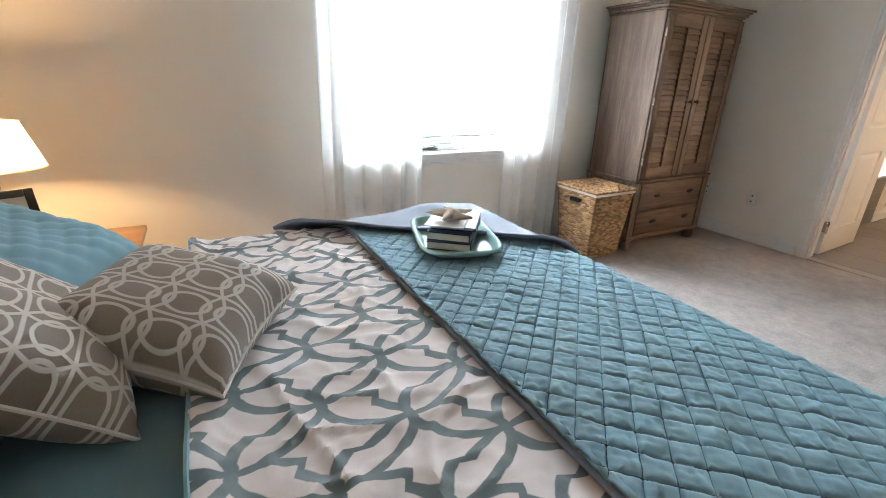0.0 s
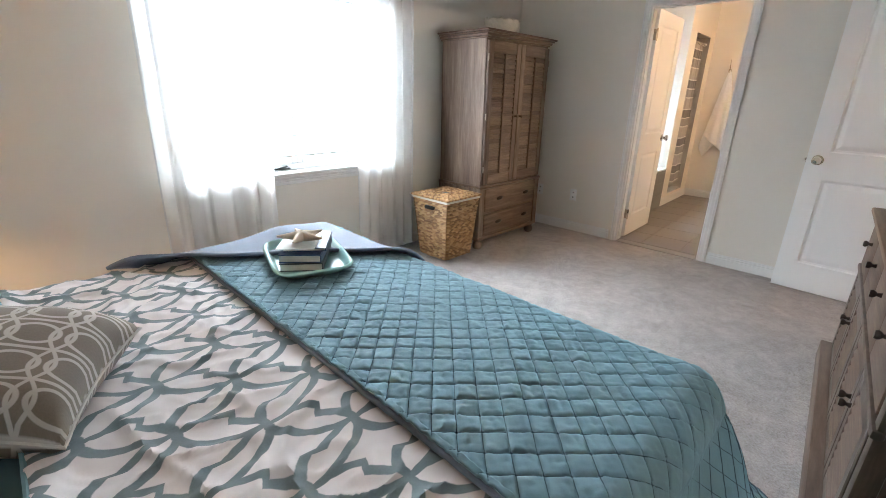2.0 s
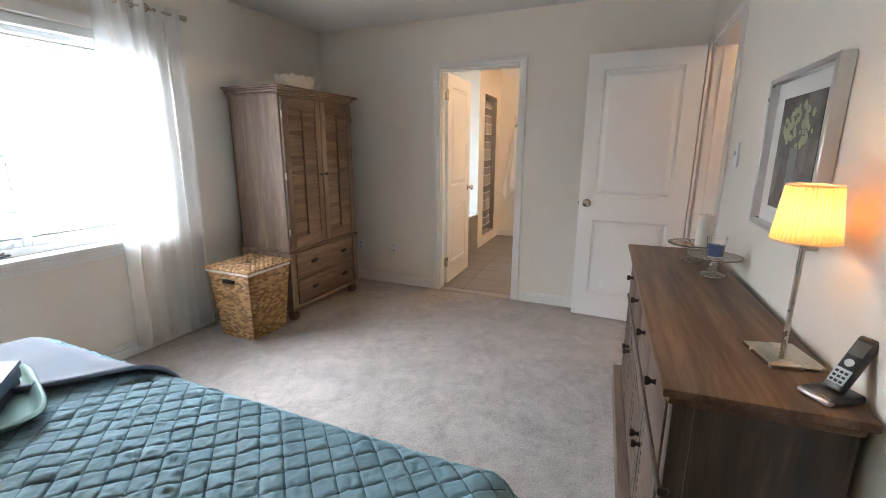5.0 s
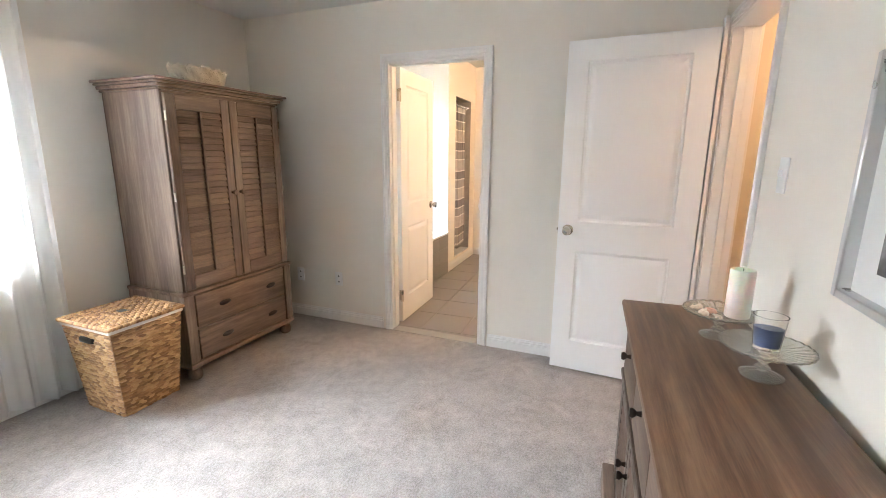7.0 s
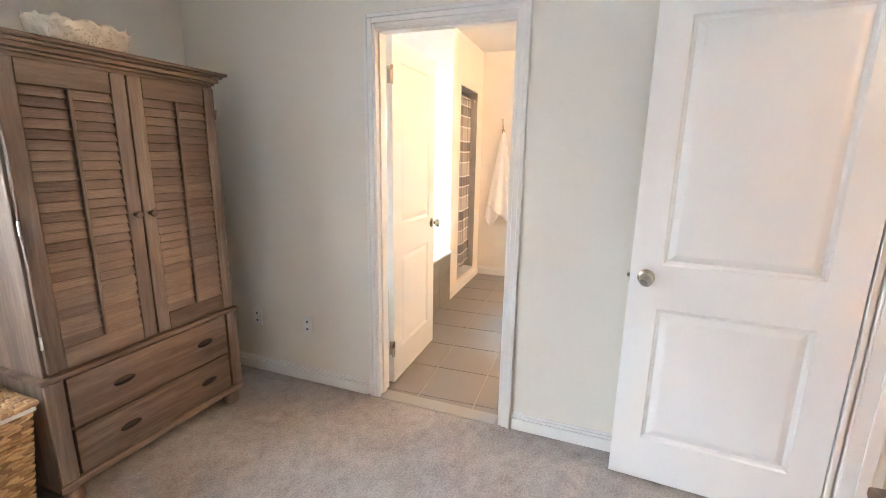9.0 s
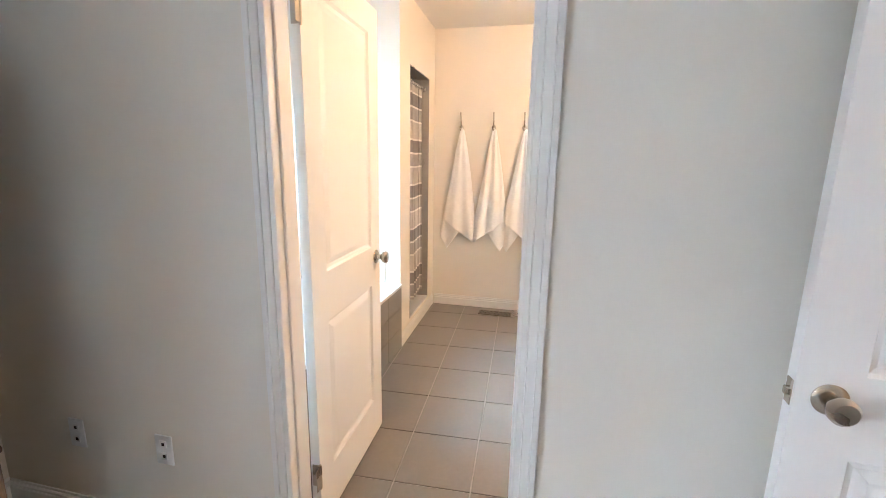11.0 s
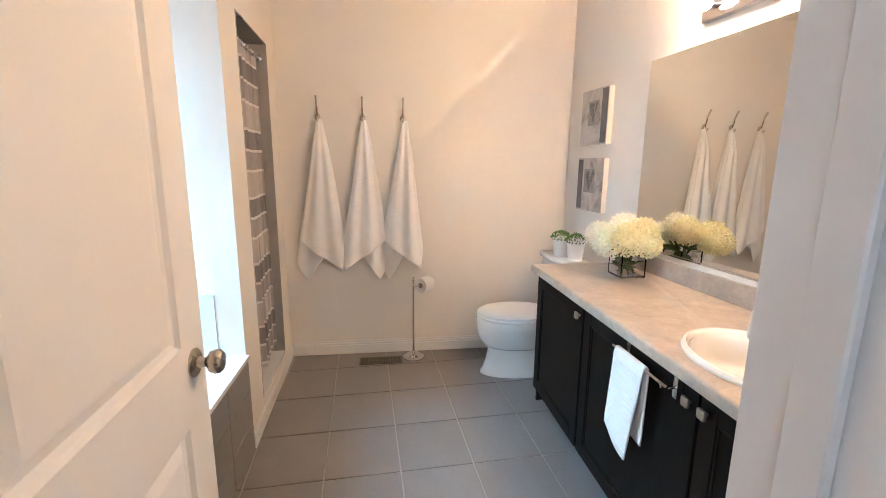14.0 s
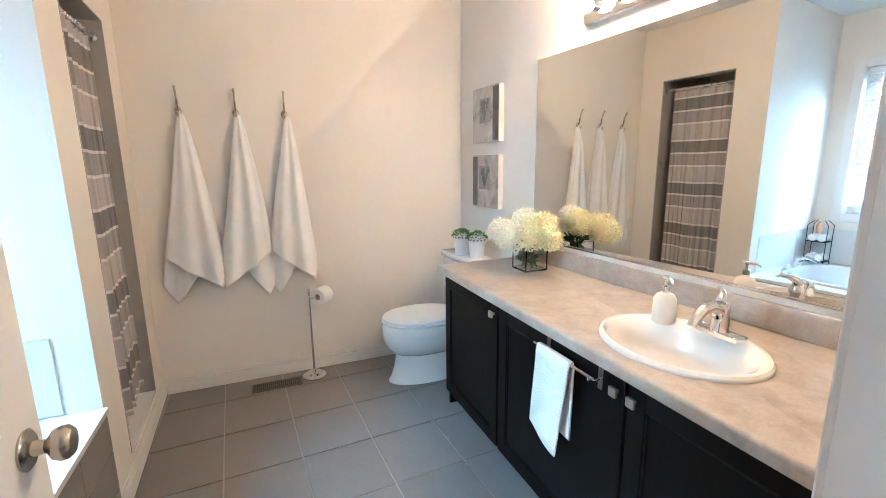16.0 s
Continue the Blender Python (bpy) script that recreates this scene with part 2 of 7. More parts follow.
def weave_mat():
    m, nt, b = nodes_of("seagrass")
    g = nd(nt, "ShaderNodeNewGeometry")
    v = coords(nt, (30, 30, 120))
    n = grain(nt, v, 3, 3)
    f = calc(nt, 'ADD', calc(nt, 'MULTIPLY', g.outputs["Random Per Island"], 0.6), calc(nt, 'MULTIPLY', n, 0.4))
    put(nt, b.inputs["Base Color"], ramp(nt, f, (0.1, (0.13, 0.06, 0.022)), (0.45, (0.33, 0.18, 0.074)), (0.85, (0.54, 0.34, 0.16))))
    b.inputs["Roughness"].default_value = 0.5
    relief(nt, b, n, 0.4, 0.001)
    return m


def photo_mat(name, stops, scale, warp):
    m, nt, b = nodes_of(name)
    v = coords(nt)
    f = grain(nt, v, scale, 5, 0.6, warp)
    put(nt, b.inputs["Base Color"], ramp(nt, f, *stops))
    b.inputs["Roughness"].default_value = 0.35
    return m


WALL = mat("painted_wall", (0.785, 0.742, 0.672), 0.75, vary=0.02, scale=1.5, fine=220, bump=0.12, dist=0.0008)
BATHWALL = mat("bath_wall_paint", (0.81, 0.765, 0.70), 0.7, vary=0.02, scale=1.5, fine=220, bump=0.12, dist=0.0008)
# tan tint carries some of the hall's warm lamplight in the wall colour
HALLWALL_WARM = mat("hall_wall_warm_lit", (0.66, 0.58, 0.46), 0.75, vary=0.02)
CEIL = mat("ceiling_paint", (0.76, 0.75, 0.72), 0.9, vary=0.02, fine=90, bump=0.3, dist=0.002)
TRIM = mat("white_trim_paint", (0.80, 0.79, 0.77), 0.35, vary=0.02, scale=8, fine=60, bump=0.05)
DOORPAINT = mat("white_door_paint", (0.84, 0.84, 0.835), 0.38, vary=0.02, scale=3, fine=160, bump=0.08, stretch=(1, 1, 0.15))
CARPET = carpet_mat()
OAK = wood("grey_oak_upright", (0.07, 0.043, 0.029), (0.15, 0.099, 0.07), (0.25, 0.18, 0.135), (9, 9, 0.7))
OAK_H = wood("grey_oak_level", (0.07, 0.041, 0.026), (0.148, 0.092, 0.061), (0.245, 0.163, 0.112), (0.8, 8, 9), rnd=0.55)
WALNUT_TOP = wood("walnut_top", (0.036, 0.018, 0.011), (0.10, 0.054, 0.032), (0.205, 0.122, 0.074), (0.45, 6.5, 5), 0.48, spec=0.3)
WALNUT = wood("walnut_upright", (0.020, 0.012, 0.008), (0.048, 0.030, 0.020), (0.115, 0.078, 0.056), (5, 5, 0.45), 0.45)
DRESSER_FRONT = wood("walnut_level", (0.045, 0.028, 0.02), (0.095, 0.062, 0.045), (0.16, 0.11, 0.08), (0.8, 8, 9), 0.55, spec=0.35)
PINE = wood("honey_pine", (0.30, 0.15, 0.06), (0.42, 0.23, 0.10), (0.52, 0.31, 0.15), (0.9, 8, 8), 0.4)
ESPRESSO = wood("espresso_wood", (0.0030, 0.0020, 0.0018), (0.0052, 0.0036, 0.0031), (0.0085, 0.0060, 0.0050), (8, 8, 0.7), 0.60, bump=0.05, spec=0.11)
BRONZE = mat("dark_bronze", (0.05, 0.04, 0.035), 0.4, 0.9)
NICKEL = mat("brushed_nickel", (0.52, 0.47, 0.40), 0.28, 1.0, vary=0.05)
CHROME = mat("chrome", (0.80, 0.80, 0.82), 0.08, 1.0, vary=0.02, bump=0.02)
DARKMETAL = mat("dark_metal", (0.03, 0.03, 0.03), 0.4, 0.8)
WHITEPLASTIC = mat("white_plastic", (0.78, 0.78, 0.77), 0.35, vary=0.02, bump=0.03)
VINYL = mat("white_vinyl", (0.82, 0.83, 0.84), 0.35, vary=0.02, bump=0.03)
CERAMIC = mat("white_ceramic", (0.78, 0.765, 0.74), 0.08, vary=0.01, bump=0.0)
TERRY = mat("white_terry", (0.90, 0.89, 0.88), 0.95, vary=0.04, scale=20, fine=700, bump=0.6, dist=0.002, Sheen_Weight=0.3)
RIBTERRY = mat("ribbed_terry", (0.83, 0.83, 0.83), 0.95, vary=0.03, fine=500, bump=0.5, dist=0.002)
SHEER = sheer("sheer_curtain", (0.94, 0.94, 0.935), 0.20, 0.72)
PLEATCLOTH = sheer("pleated_shade_cloth", (0.92, 0.60, 0.29), 0.02)
SHADECLOTH = sheer("lamp_shade_cloth", (0.90, 0.80, 0.62), 0.02)
QUILT = mat("teal_quilt_cloth", (0.175, 0.295, 0.355), 0.8, vary=0.13, scale=16, fine=420, bump=0.35, dist=0.0015, Sheen_Weight=0.5, Sheen_Tint=(0.42, 0.78, 0.95, 1.0))
# darker than the quilt: paints the shade in its stitched creases
SEAM_SHADE = mat("seam_crease_shade", (0.055, 0.105, 0.14), 0.85)
QUILTBACK = mat("slate_quilt_lining", (0.165, 0.20, 0.265), 0.88, vary=0.10, scale=12, fine=500, bump=0.3, dist=0.001, Sheen_Weight=0.2)
SHEET = mat("teal_sheet", (0.13, 0.235, 0.275), 0.85, vary=0.10, scale=10, fine=600, bump=0.25, dist=0.001)
SHAM = mat("blue_sham_cloth", (0.20, 0.38, 0.47), 0.85, vary=0.12, scale=14, fine=500, bump=0.3, dist=0.001, Sheen_Weight=0.25)
DUVET = ogee_print("trellis_print", (0.80, 0.745, 0.745), (0.165, 0.215, 0.235), ((3.58, 4.67, -4.19), (3.48, -5.30, 3.36)), 0.052)
CUSHION = ring_print("taupe_trellis", (0.26, 0.22, 0.18), (0.68, 0.64, 0.60), 0.098, 0.078, 0.032)
MATTRESS = mat("mattress_ticking", (0.6, 0.6, 0.58), 0.9)
SEAGRASS = weave_mat()
LINER = mat("cotton_liner", (0.72, 0.69, 0.64), 0.9, fine=500, bump=0.4)
MINT = mat("mint_enamel", (0.36, 0.58, 0.56), 0.25, vary=0.04, bump=0.03)
PAPER = mat("page_edges", (0.72, 0.70, 0.64), 0.9, vary=0.10, scale=4, fine=30, stretch=(1, 1, 90), bump=0.3)
NAVY = mat("navy_cover", (0.025, 0.055, 0.14), 0.4, vary=0.1)
SLATECOVER = mat("charcoal_cover", (0.05, 0.06, 0.075), 0.45, vary=0.1)
COVER = mat("printed_jacket", (0.70, 0.71, 0.71), 0.35, vary=0.25, scale=14)
STARFISH = mat("starfish_skin", (0.72, 0.60, 0.47), 0.8, vary=0.15, scale=40, fine=300, bump=0.8, dist=0.003)
WAX = mat("cream_wax", (0.78, 0.73, 0.64), 0.5, vary=0.03, Subsurface_Weight=0.2)
BLUEWAX = mat("blue_wax", (0.10, 0.15, 0.32), 0.4, vary=0.06)
GLASS = glass_mat("clear_glass")
TINTGLASS = glass_mat("amber_tinted_glass", (0.93, 0.91, 0.82), 0.03, 0.80)
SHELL = mat("sea_shell", (0.70, 0.58, 0.48), 0.35, vary=0.2, scale=30)
PINKSHELL = mat("pink_shell", (0.62, 0.34, 0.26), 0.4, vary=0.2, scale=30)
CORAL = mat("woven_white_bowl", (0.68, 0.62, 0.53), 0.7, vary=0.1, scale=30)
SILVER = mat("silver_frame", (0.58, 0.58, 0.58), 0.3, 0.85, vary=0.05)
MOUNT = mat("white_mount_card", (0.76, 0.76, 0.75), 0.8, vary=0.01)
BLACKFRAME = mat("black_frame_wood", (0.02, 0.018, 0.016), 0.35)
PHOTO_DARK = photo_mat("dark_photo", ((0.35, (0.03, 0.03, 0.032)), (0.55, (0.10, 0.10, 0.105)), (0.75, (0.25, 0.25, 0.25))), 9, 0.8)
SKETCH = photo_mat("pale_sketch", ((0.35, (0.25, 0.25, 0.24)), (0.5, (0.55, 0.53, 0.5)), (0.7, (0.66, 0.64, 0.6))), 14, 1.0)
PETAL_PHOTO = mat("photo_blossom", (0.36, 0.40, 0.26), 0.4, vary=0.3, scale=40)
VASE_PHOTO = mat("photo_vase", (0.20, 0.22, 0.25), 0.4, vary=0.15)
CANVAS = photo_mat("beige_canvas", ((0.32, (0.20, 0.18, 0.16)), (0.46, (0.44, 0.40, 0.36)), (0.6, (0.56, 0.52, 0.47))), 7, 0.6)
CANVASGREY = mat("grey_canvas", (0.17, 0.16, 0.155), 0.8, vary=0.3, scale=20)
CANVASPALE = mat("pale_grey_canvas", (0.33, 0.31, 0.29), 0.8, vary=0.25, scale=22)
CANVASSIDE = mat("cream_canvas_edge", (0.66, 0.60, 0.52), 0.85)
INK = mat("dark_ink", (0.19, 0.19, 0.175), 0.8, vary=0.2)
PHONEBLACK = mat("black_plastic", (0.015, 0.015, 0.017), 0.3)
PHONESILVER = mat("silver_plastic", (0.5, 0.5, 0.52), 0.3, 0.6)
SCREEN = mat("phone_display", (0.10, 0.11, 0.10), 0.2)
TILE = mat("grey_floor_tile", (0.205, 0.190, 0.186), 0.36, vary=0.09, scale=5, fine=40, bump=0.05, dist=0.0006, rnd=0.25)
GROUT = mat("pale_grout", (0.36, 0.345, 0.33), 0.9, vary=0.1, fine=200)
TUBTILE = mat("grey_wall_tile", (0.22, 0.205, 0.19), 0.35, vary=0.08, scale=7, fine=60, rnd=0.25)
WHITETILE = mat("white_wall_tile", (0.74, 0.76, 0.77), 0.15, vary=0.02, rnd=0.1)
ACRYLIC = mat("white_acrylic", (0.83, 0.84, 0.85), 0.12, vary=0.01, bump=0.0)
MARBLE = mat("grey_marble_panel", (0.40, 0.375, 0.355), 0.3, vary=0.14, scale=4, fine=25)
STRIPES = striped_curtain_mat()
COUNTER = counter_mat()
LOTION = mat("cream_soap_bottle", (0.72, 0.68, 0.58), 0.3, vary=0.02, Subsurface_Weight=0.2)
MIRROR = mat("silvered_glass", (0.86, 0.87, 0.86), 0.0, 1.0, vary=0.0, bump=0.0)
BULB = glowing("bulb_glow", (1.0, 0.61, 0.31), 275.0)
LEAF = mat("green_leaf", (0.06, 0.13, 0.03), 0.5, vary=0.35, scale=20)
MOSS = mat("green_sedum", (0.10, 0.19, 0.04), 0.6, vary=0.4, scale=60)
BLOOM = mat("cream_petal", (0.86, 0.82, 0.64), 0.7, vary=0.12, scale=30, Subsurface_Weight=0.15)
BLOOM_Y = mat("yellow_green_petal", (0.82, 0.74, 0.42), 0.7, vary=0.15, scale=30, Subsurface_Weight=0.15)
STEM = mat("green_stem", (0.09, 0.16, 0.05), 0.5, vary=0.2)
POTWHITE = mat("white_tin_pot", (0.78, 0.78, 0.78), 0.35, vary=0.03)
VENT = mat("bronze_vent", (0.12, 0.10, 0.085), 0.4, 0.6)
BACKDROP = glowing("overcast_backdrop", (0.90, 0.962, 1.0), 6.5)


# ---- mesh helpers ----
def box(bm, x0, x1, y0, y1, z0, z1, bevel=0.0, seg=1):
    r = bmesh.ops.create_cube(bm, size=1.0)
    for v in r["verts"]:
        v.co = Vector((x0 + (v.co.x + 0.5) * (x1 - x0), y0 + (v.co.y + 0.5) * (y1 - y0), z0 + (v.co.z + 0.5) * (z1 - z0)))
    if bevel:
        ed = list({e for v in r["verts"] for e in v.link_edges})
        bmesh.ops.bevel(bm, geom=ed, offset=bevel, segments=seg, profile=0.5, affect='EDGES')
    return bm


def boxed(x0, x1, y0, y1, z0, z1, bevel=0.0, seg=1):
    return box(bmesh.new(), x0, x1, y0, y1, z0, z1, bevel, seg)


def lathe(bm, profile, n=24, at=(0, 0, 0), m=None, sx=1.0, sy=1.0):
    """Turns (radius, height) pairs about z."""
    rings = []
    for r, z in profile:
        if r < 1e-5:
            rings.append([bm.verts.new((0, 0, z))])
        else:
            rings.append([bm.verts.new((sx * r * math.cos(2 * math.pi * i / n), sy * r * math.sin(2 * math.pi * i / n), z)) for i in range(n)])
    for a, b in zip(rings, rings[1:]):
        for i in range(n):
            j = (i + 1) % n
            if len(a) == 1 and len(b) == 1:
                continue
            if len(a) == 1:
                bm.faces.new((a[0], b[j], b[i]))
            elif len(b) == 1:
                bm.faces.new((a[i], a[j], b[0]))
            else:
                bm.faces.new((a[i], a[j], b[j], b[i]))
    t = Matrix.Translation(at) @ (m or Matrix())
    for ring in rings:
        for v in ring:
            v.co = t @ v.co
    return bm


def turned(profile, n=24, at=(0, 0, 0), m=None, sx=1.0, sy=1.0):
    return lathe(bmesh.new(), profile, n, at, m, sx, sy)


def tube(bm, pts, r, n=8):
    """A round bar along points."""
    pts = [Vector(p) for p in pts]
    rad = r if isinstance(r, (list, tuple)) else [r] * len(pts)
    rings, up = [], None
    for i, p in enumerate(pts):
        d = (pts[min(i + 1, len(pts) - 1)] - pts[max(i - 1, 0)]).normalized()
        if up is None:
            up = d.orthogonal().normalized()
        up = (up - d * up.dot(d)).normalized()
        s = d.cross(up)
        rings.append([bm.verts.new(p + rad[i] * (up * math.cos(2 * math.pi * k / n) + s * math.sin(2 * math.pi * k / n))) for k in range(n)])
    for a, b in zip(rings, rings[1:]):
        for k in range(n):
            bm.faces.new((a[k], a[(k + 1) % n], b[(k + 1) % n], b[k]))
    bm.faces.new(rings[0][::-1]), bm.faces.new(rings[-1])
    return bm


def piped(pts, r, n=8):
    return tube(bmesh.new(), pts, r, n)


def sheet(fn, nu, nv, uv=None):
    """A grid surface: fn(i/nu, j/nv) gives the place, uv the cloth coordinates."""
    bm = bmesh.new()
    lay = bm.loops.layers.uv.new("UVMap")
    g = [[bm.verts.new(fn(i / nu, j / nv)) for j in range(nv + 1)] for i in range(nu + 1)]
    for i in range(nu):
        for j in range(nv):
            f = bm.faces.new((g[i][j], g[i + 1][j], g[i + 1][j + 1], g[i][j + 1]))
            for loop, (a, b) in zip(f.loops, ((i, j), (i + 1, j), (i + 1, j + 1), (i, j + 1))):
                loop[lay].uv = uv(a / nu, b / nv) if uv else (a / nu, b / nv)
    return bm


def finish(bm, name, smooth):
    bmesh.ops.recalc_face_normals(bm, faces=bm.faces)
    me = bpy.data.meshes.new(name)
    bm.to_mesh(me)
    bm.free()
    if smooth:
        me.polygons.foreach_set("use_smooth", [True] * len(me.polygons))
        me.set_sharp_from_angle(angle=radians(42))
    return me


def part(name, bm, material, parent=None, label="", smooth=True, thick=0.0):
    ob = new(name, bm if isinstance(bm, bpy.types.Mesh) else finish(bm, name, smooth))
    if not ob.data.materials:
        ob.data.materials.append(material)
    if parent:
        ob.parent = parent
    if label:
        ob["label"] = label
    if thick:
        s = ob.modifiers.new("thickness", 'SOLIDIFY')
        s.thickness, s.offset = thick, 0.0
    return ob


def thing(name, m, label, category, group=""):
    e = new(name)
    e.empty_display_size = 0.1
    e.matrix_world = m if isinstance(m, Matrix) else Matrix.Translation(m)
    return tagged(e, label, category, group)


def solo(name, bm, material, label, category, m=None, group="", smooth=True, thick=0.0):
    ob = part(name, bm, material, None, "", smooth, thick)
    if m is not None:
        ob.matrix_world = m if isinstance(m, Matrix) else Matrix.Translation(m)
    return tagged(ob, label, category, group)


def setting(name, bm, material, label="", category="", smooth=False):
    return tagged(part(name, bm, material, None, "", smooth), label, category, "", "structure")


def holed_wall(axis, at, thick, a0, a1, z0, z1, holes):
    """A wall along x or y from a0 to a1, at..at+thick across, with holes (b0, b1, c0, c1) clean through it."""
    bm = bmesh.new()
    xs = sorted({a0, a1, *[h[0] for h in holes], *[h[1] for h in holes]})
    for b0, b1 in zip(xs, xs[1:]):
        spans = [(z0, z1)]
        for h in holes:
            if h[0] <= b0 and h[1] >= b1:
                spans = [s for q in spans for s in ((q[0], min(q[1], h[2])), (max(q[0], h[3]), q[1])) if s[1] - s[0] > 1e-4]
        for s0, s1 in spans:
            if axis == 'x':
                box(bm, b0, b1, at, at + thick, s0, s1)
            else:
                box(bm, at, at + thick, b0, b1, s0, s1)
    bmesh.ops.remove_doubles(bm, verts=bm.verts, dist=1e-4)
    return bm


# ---- plan ----
SOUTHSIDE = []   # what stands on the dresser wall, which runs 1.8 degrees off square


def south(ob):
    SOUTHSIDE.append(ob)
    return ob


CEILING = 2.455
EAST, NORTH, SOUTH, WEST = 5.91, 3.08, -0.38, 0.35      # bedroom faces
BEAST, BNORTH, BSOUTH = 8.83, 2.0, 0.03              # bathroom faces
BATH0 = EAST + 0.12
D1 = (1.035, 1.782, 2.045)                              # bathroom doorway: y, y, height
D2 = (4.975, 5.715, 2.045)                               # hall doorway: x, x, height
WIN = (2.58, 4.17, 0.775, 2.03)
BWIN = (6.52, 7.56, 0.93, 2.10)
TUB0, TUBEND, DECK = BATH0, 7.75, 0.495
NICHE = (8.0, 8.61, 0.13, 2.075)
# the bathroom's vanity wall and shower wall run a few degrees off square
SKEW_S = Matrix.Translation((BEAST, BSOUTH, 0)) @ Matrix.Rotation(math.atan(0.069), 4, 'Z') @ Matrix.Translation((-BEAST, -BSOUTH, 0))
SKEW_N = Matrix.Translation((7.75, BNORTH + 0.012, 0)) @ Matrix.Rotation(math.atan(0.032), 4, 'Z') @ Matrix.Translation((-7.75, -BNORTH, 0))

setting("floor", boxed(WEST - 0.12, EAST + 0.06, SOUTH - 0.30, NORTH + 0.02, -0.1, 0.0), CARPET, "beige cut-pile bedroom carpet", "carpet")
setting("ceiling", boxed(WEST - 0.12, BATH0 - 0.06, SOUTH - 0.35, NORTH + 0.14, CEILING, CEILING + 0.1), CEIL, "matt white bedroom ceiling", "ceiling")
setting("wall_north", holed_wall('x', NORTH, 0.14, WEST - 0.12, EAST, 0, CEILING, [WIN]), WALL, "warm white painted wall round the window", "wall")
setting("wall_west", boxed(WEST - 0.12, WEST, SOUTH - 0.3, NORTH, 0, CEILING), WALL, "warm white painted wall behind the bed", "wall")
south(setting("wall_south", holed_wall('x', SOUTH - 0.12, 0.12, WEST - 0.12, EAST - 0.003, 0, CEILING, [(D2[0], D2[1], 0, D2[2])]), WALL, "warm white painted wall behind the dresser", "wall"))
setting("wall_east", holed_wall('y', EAST, 0.06, SOUTH - 0.12, NORTH + 0.14, 0, CEILING, [(D1[0], D1[1], 0, D1[2])]), WALL, "warm white painted wall with the bathroom doorway", "wall")
setting("wall_bath_west", holed_wall('y', EAST + 0.06, 0.06, BSOUTH - 0.12, NORTH + 0.14, 0, 2.53, [(D1[0], D1[1], 0, D1[2])]), BATHWALL, "cream bathroom wall with the doorway", "wall")
setting("ceiling_bath", boxed(BATH0 - 0.06, BEAST + 0.12, BSOUTH - 0.12, NORTH + 0.14, 2.53, 2.63), CEIL, "white bathroom ceiling", "ceiling")
setting("wall_bath_east", boxed(BEAST, BEAST + 0.12, BSOUTH - 0.12, NORTH + 0.14, 0, 2.53), BATHWALL, "cream bathroom wall with towel hooks", "wall")
bathwall_s = setting("wall_bath_south", boxed(BATH0 - 0.03, BEAST, BSOUTH - 0.12, BSOUTH, 0, 2.53), BATHWALL, "pale bathroom wall behind the vanity", "wall")
setting("wall_bath_north", holed_wall('x', NORTH, 0.14, BATH0, BEAST, 0, 2.53, [BWIN]), BATHWALL, "pale outer wall over the bathtub", "wall")
bathwall_s.matrix_world = SKEW_S
wshower = setting("wall_shower", holed_wall('x', BNORTH, 0.11, TUBEND, BEAST, 0, 2.53, [NICHE]), BATHWALL, "cream wall round the shower opening", "wall")
wshower.matrix_world = SKEW_N
setting("wall_tub_end", boxed(TUBEND, TUBEND + 0.10, BNORTH + 0.12, NORTH, 0, 2.53), BATHWALL, "pale wall at the end of the bathtub", "wall")
# hall behind the open door
setting("floor_hall", boxed(4.2, 6.6, -2.2, SOUTH - 0.30, -0.1, -0.002), CARPET, "beige hall carpet", "carpet")
setting("wall_hall_south", boxed(4.2, 6.6, -1.72, -1.6, 0, CEILING), HALLWALL_WARM, "cream hall wall with warm lamplight put into its colour", "wall")
setting("wall_hall_east", boxed(6.1, 6.2, -1.6, SOUTH, 0, CEILING), HALLWALL_WARM, "cream hall end wall with warm lamplight put into its colour", "wall")
setting("wall_hall_west", boxed(4.2, 4.3, -1.6, SOUTH - 0.12, 0, CEILING), HALLWALL_WARM, "cream hall wall tinted for the lamplight", "wall")
setting("ceiling_hall", boxed(4.2, 6.6, -1.72, SOUTH - 0.35, CEILING, CEILING + 0.1), CEIL, "white hall ceiling", "ceiling")


def baseboard(name, axis, a0, a1, face, side, h=0.095):
    """Moulded skirting: a plinth, a bead and a cove."""
    bm = bmesh.new()
    for z0, z1, d, bv in ((0, h * 0.68, 0.014, 0.002), (h * 0.68, h * 0.86, 0.011, 0.004), (h * 0.86, h, 0.006, 0.002)):
        if axis == 'x':
            box(bm, a0, a1, min(face, face + side * d), max(face, face + side * d), z0, z1, bv)
        else:
            box(bm, min(face, face + side * d), max(face, face + side * d), a0, a1, z0, z1, bv)
    return setting(name, bm, TRIM, "white moulded skirting board", "baseboard")


CW = 0.062
baseboard("baseboard", 'x', WEST, EAST, NORTH, -1)
baseboard("baseboard", 'y', D1[1] + CW + 0.003, NORTH - 0.016, EAST, -1)
baseboard("baseboard", 'y', SOUTH + 0.016, D1[0] - CW - 0.003, EAST, -1)
south(baseboard("baseboard", 'x', WEST, D2[0] - CW - 0.003, SOUTH, 1))
baseboard("baseboard", 'y', BSOUTH, BNORTH + 0.03, BEAST, -1, 0.10)
baseboard("baseboard", 'x', TUBEND + 0.002, BEAST - 0.016, BNORTH, -1, 0.10).matrix_world = SKEW_N
baseboard("baseboard", 'x', 8.12, BEAST - 0.016, BSOUTH, 1, 0.10).matrix_world = SKEW_S


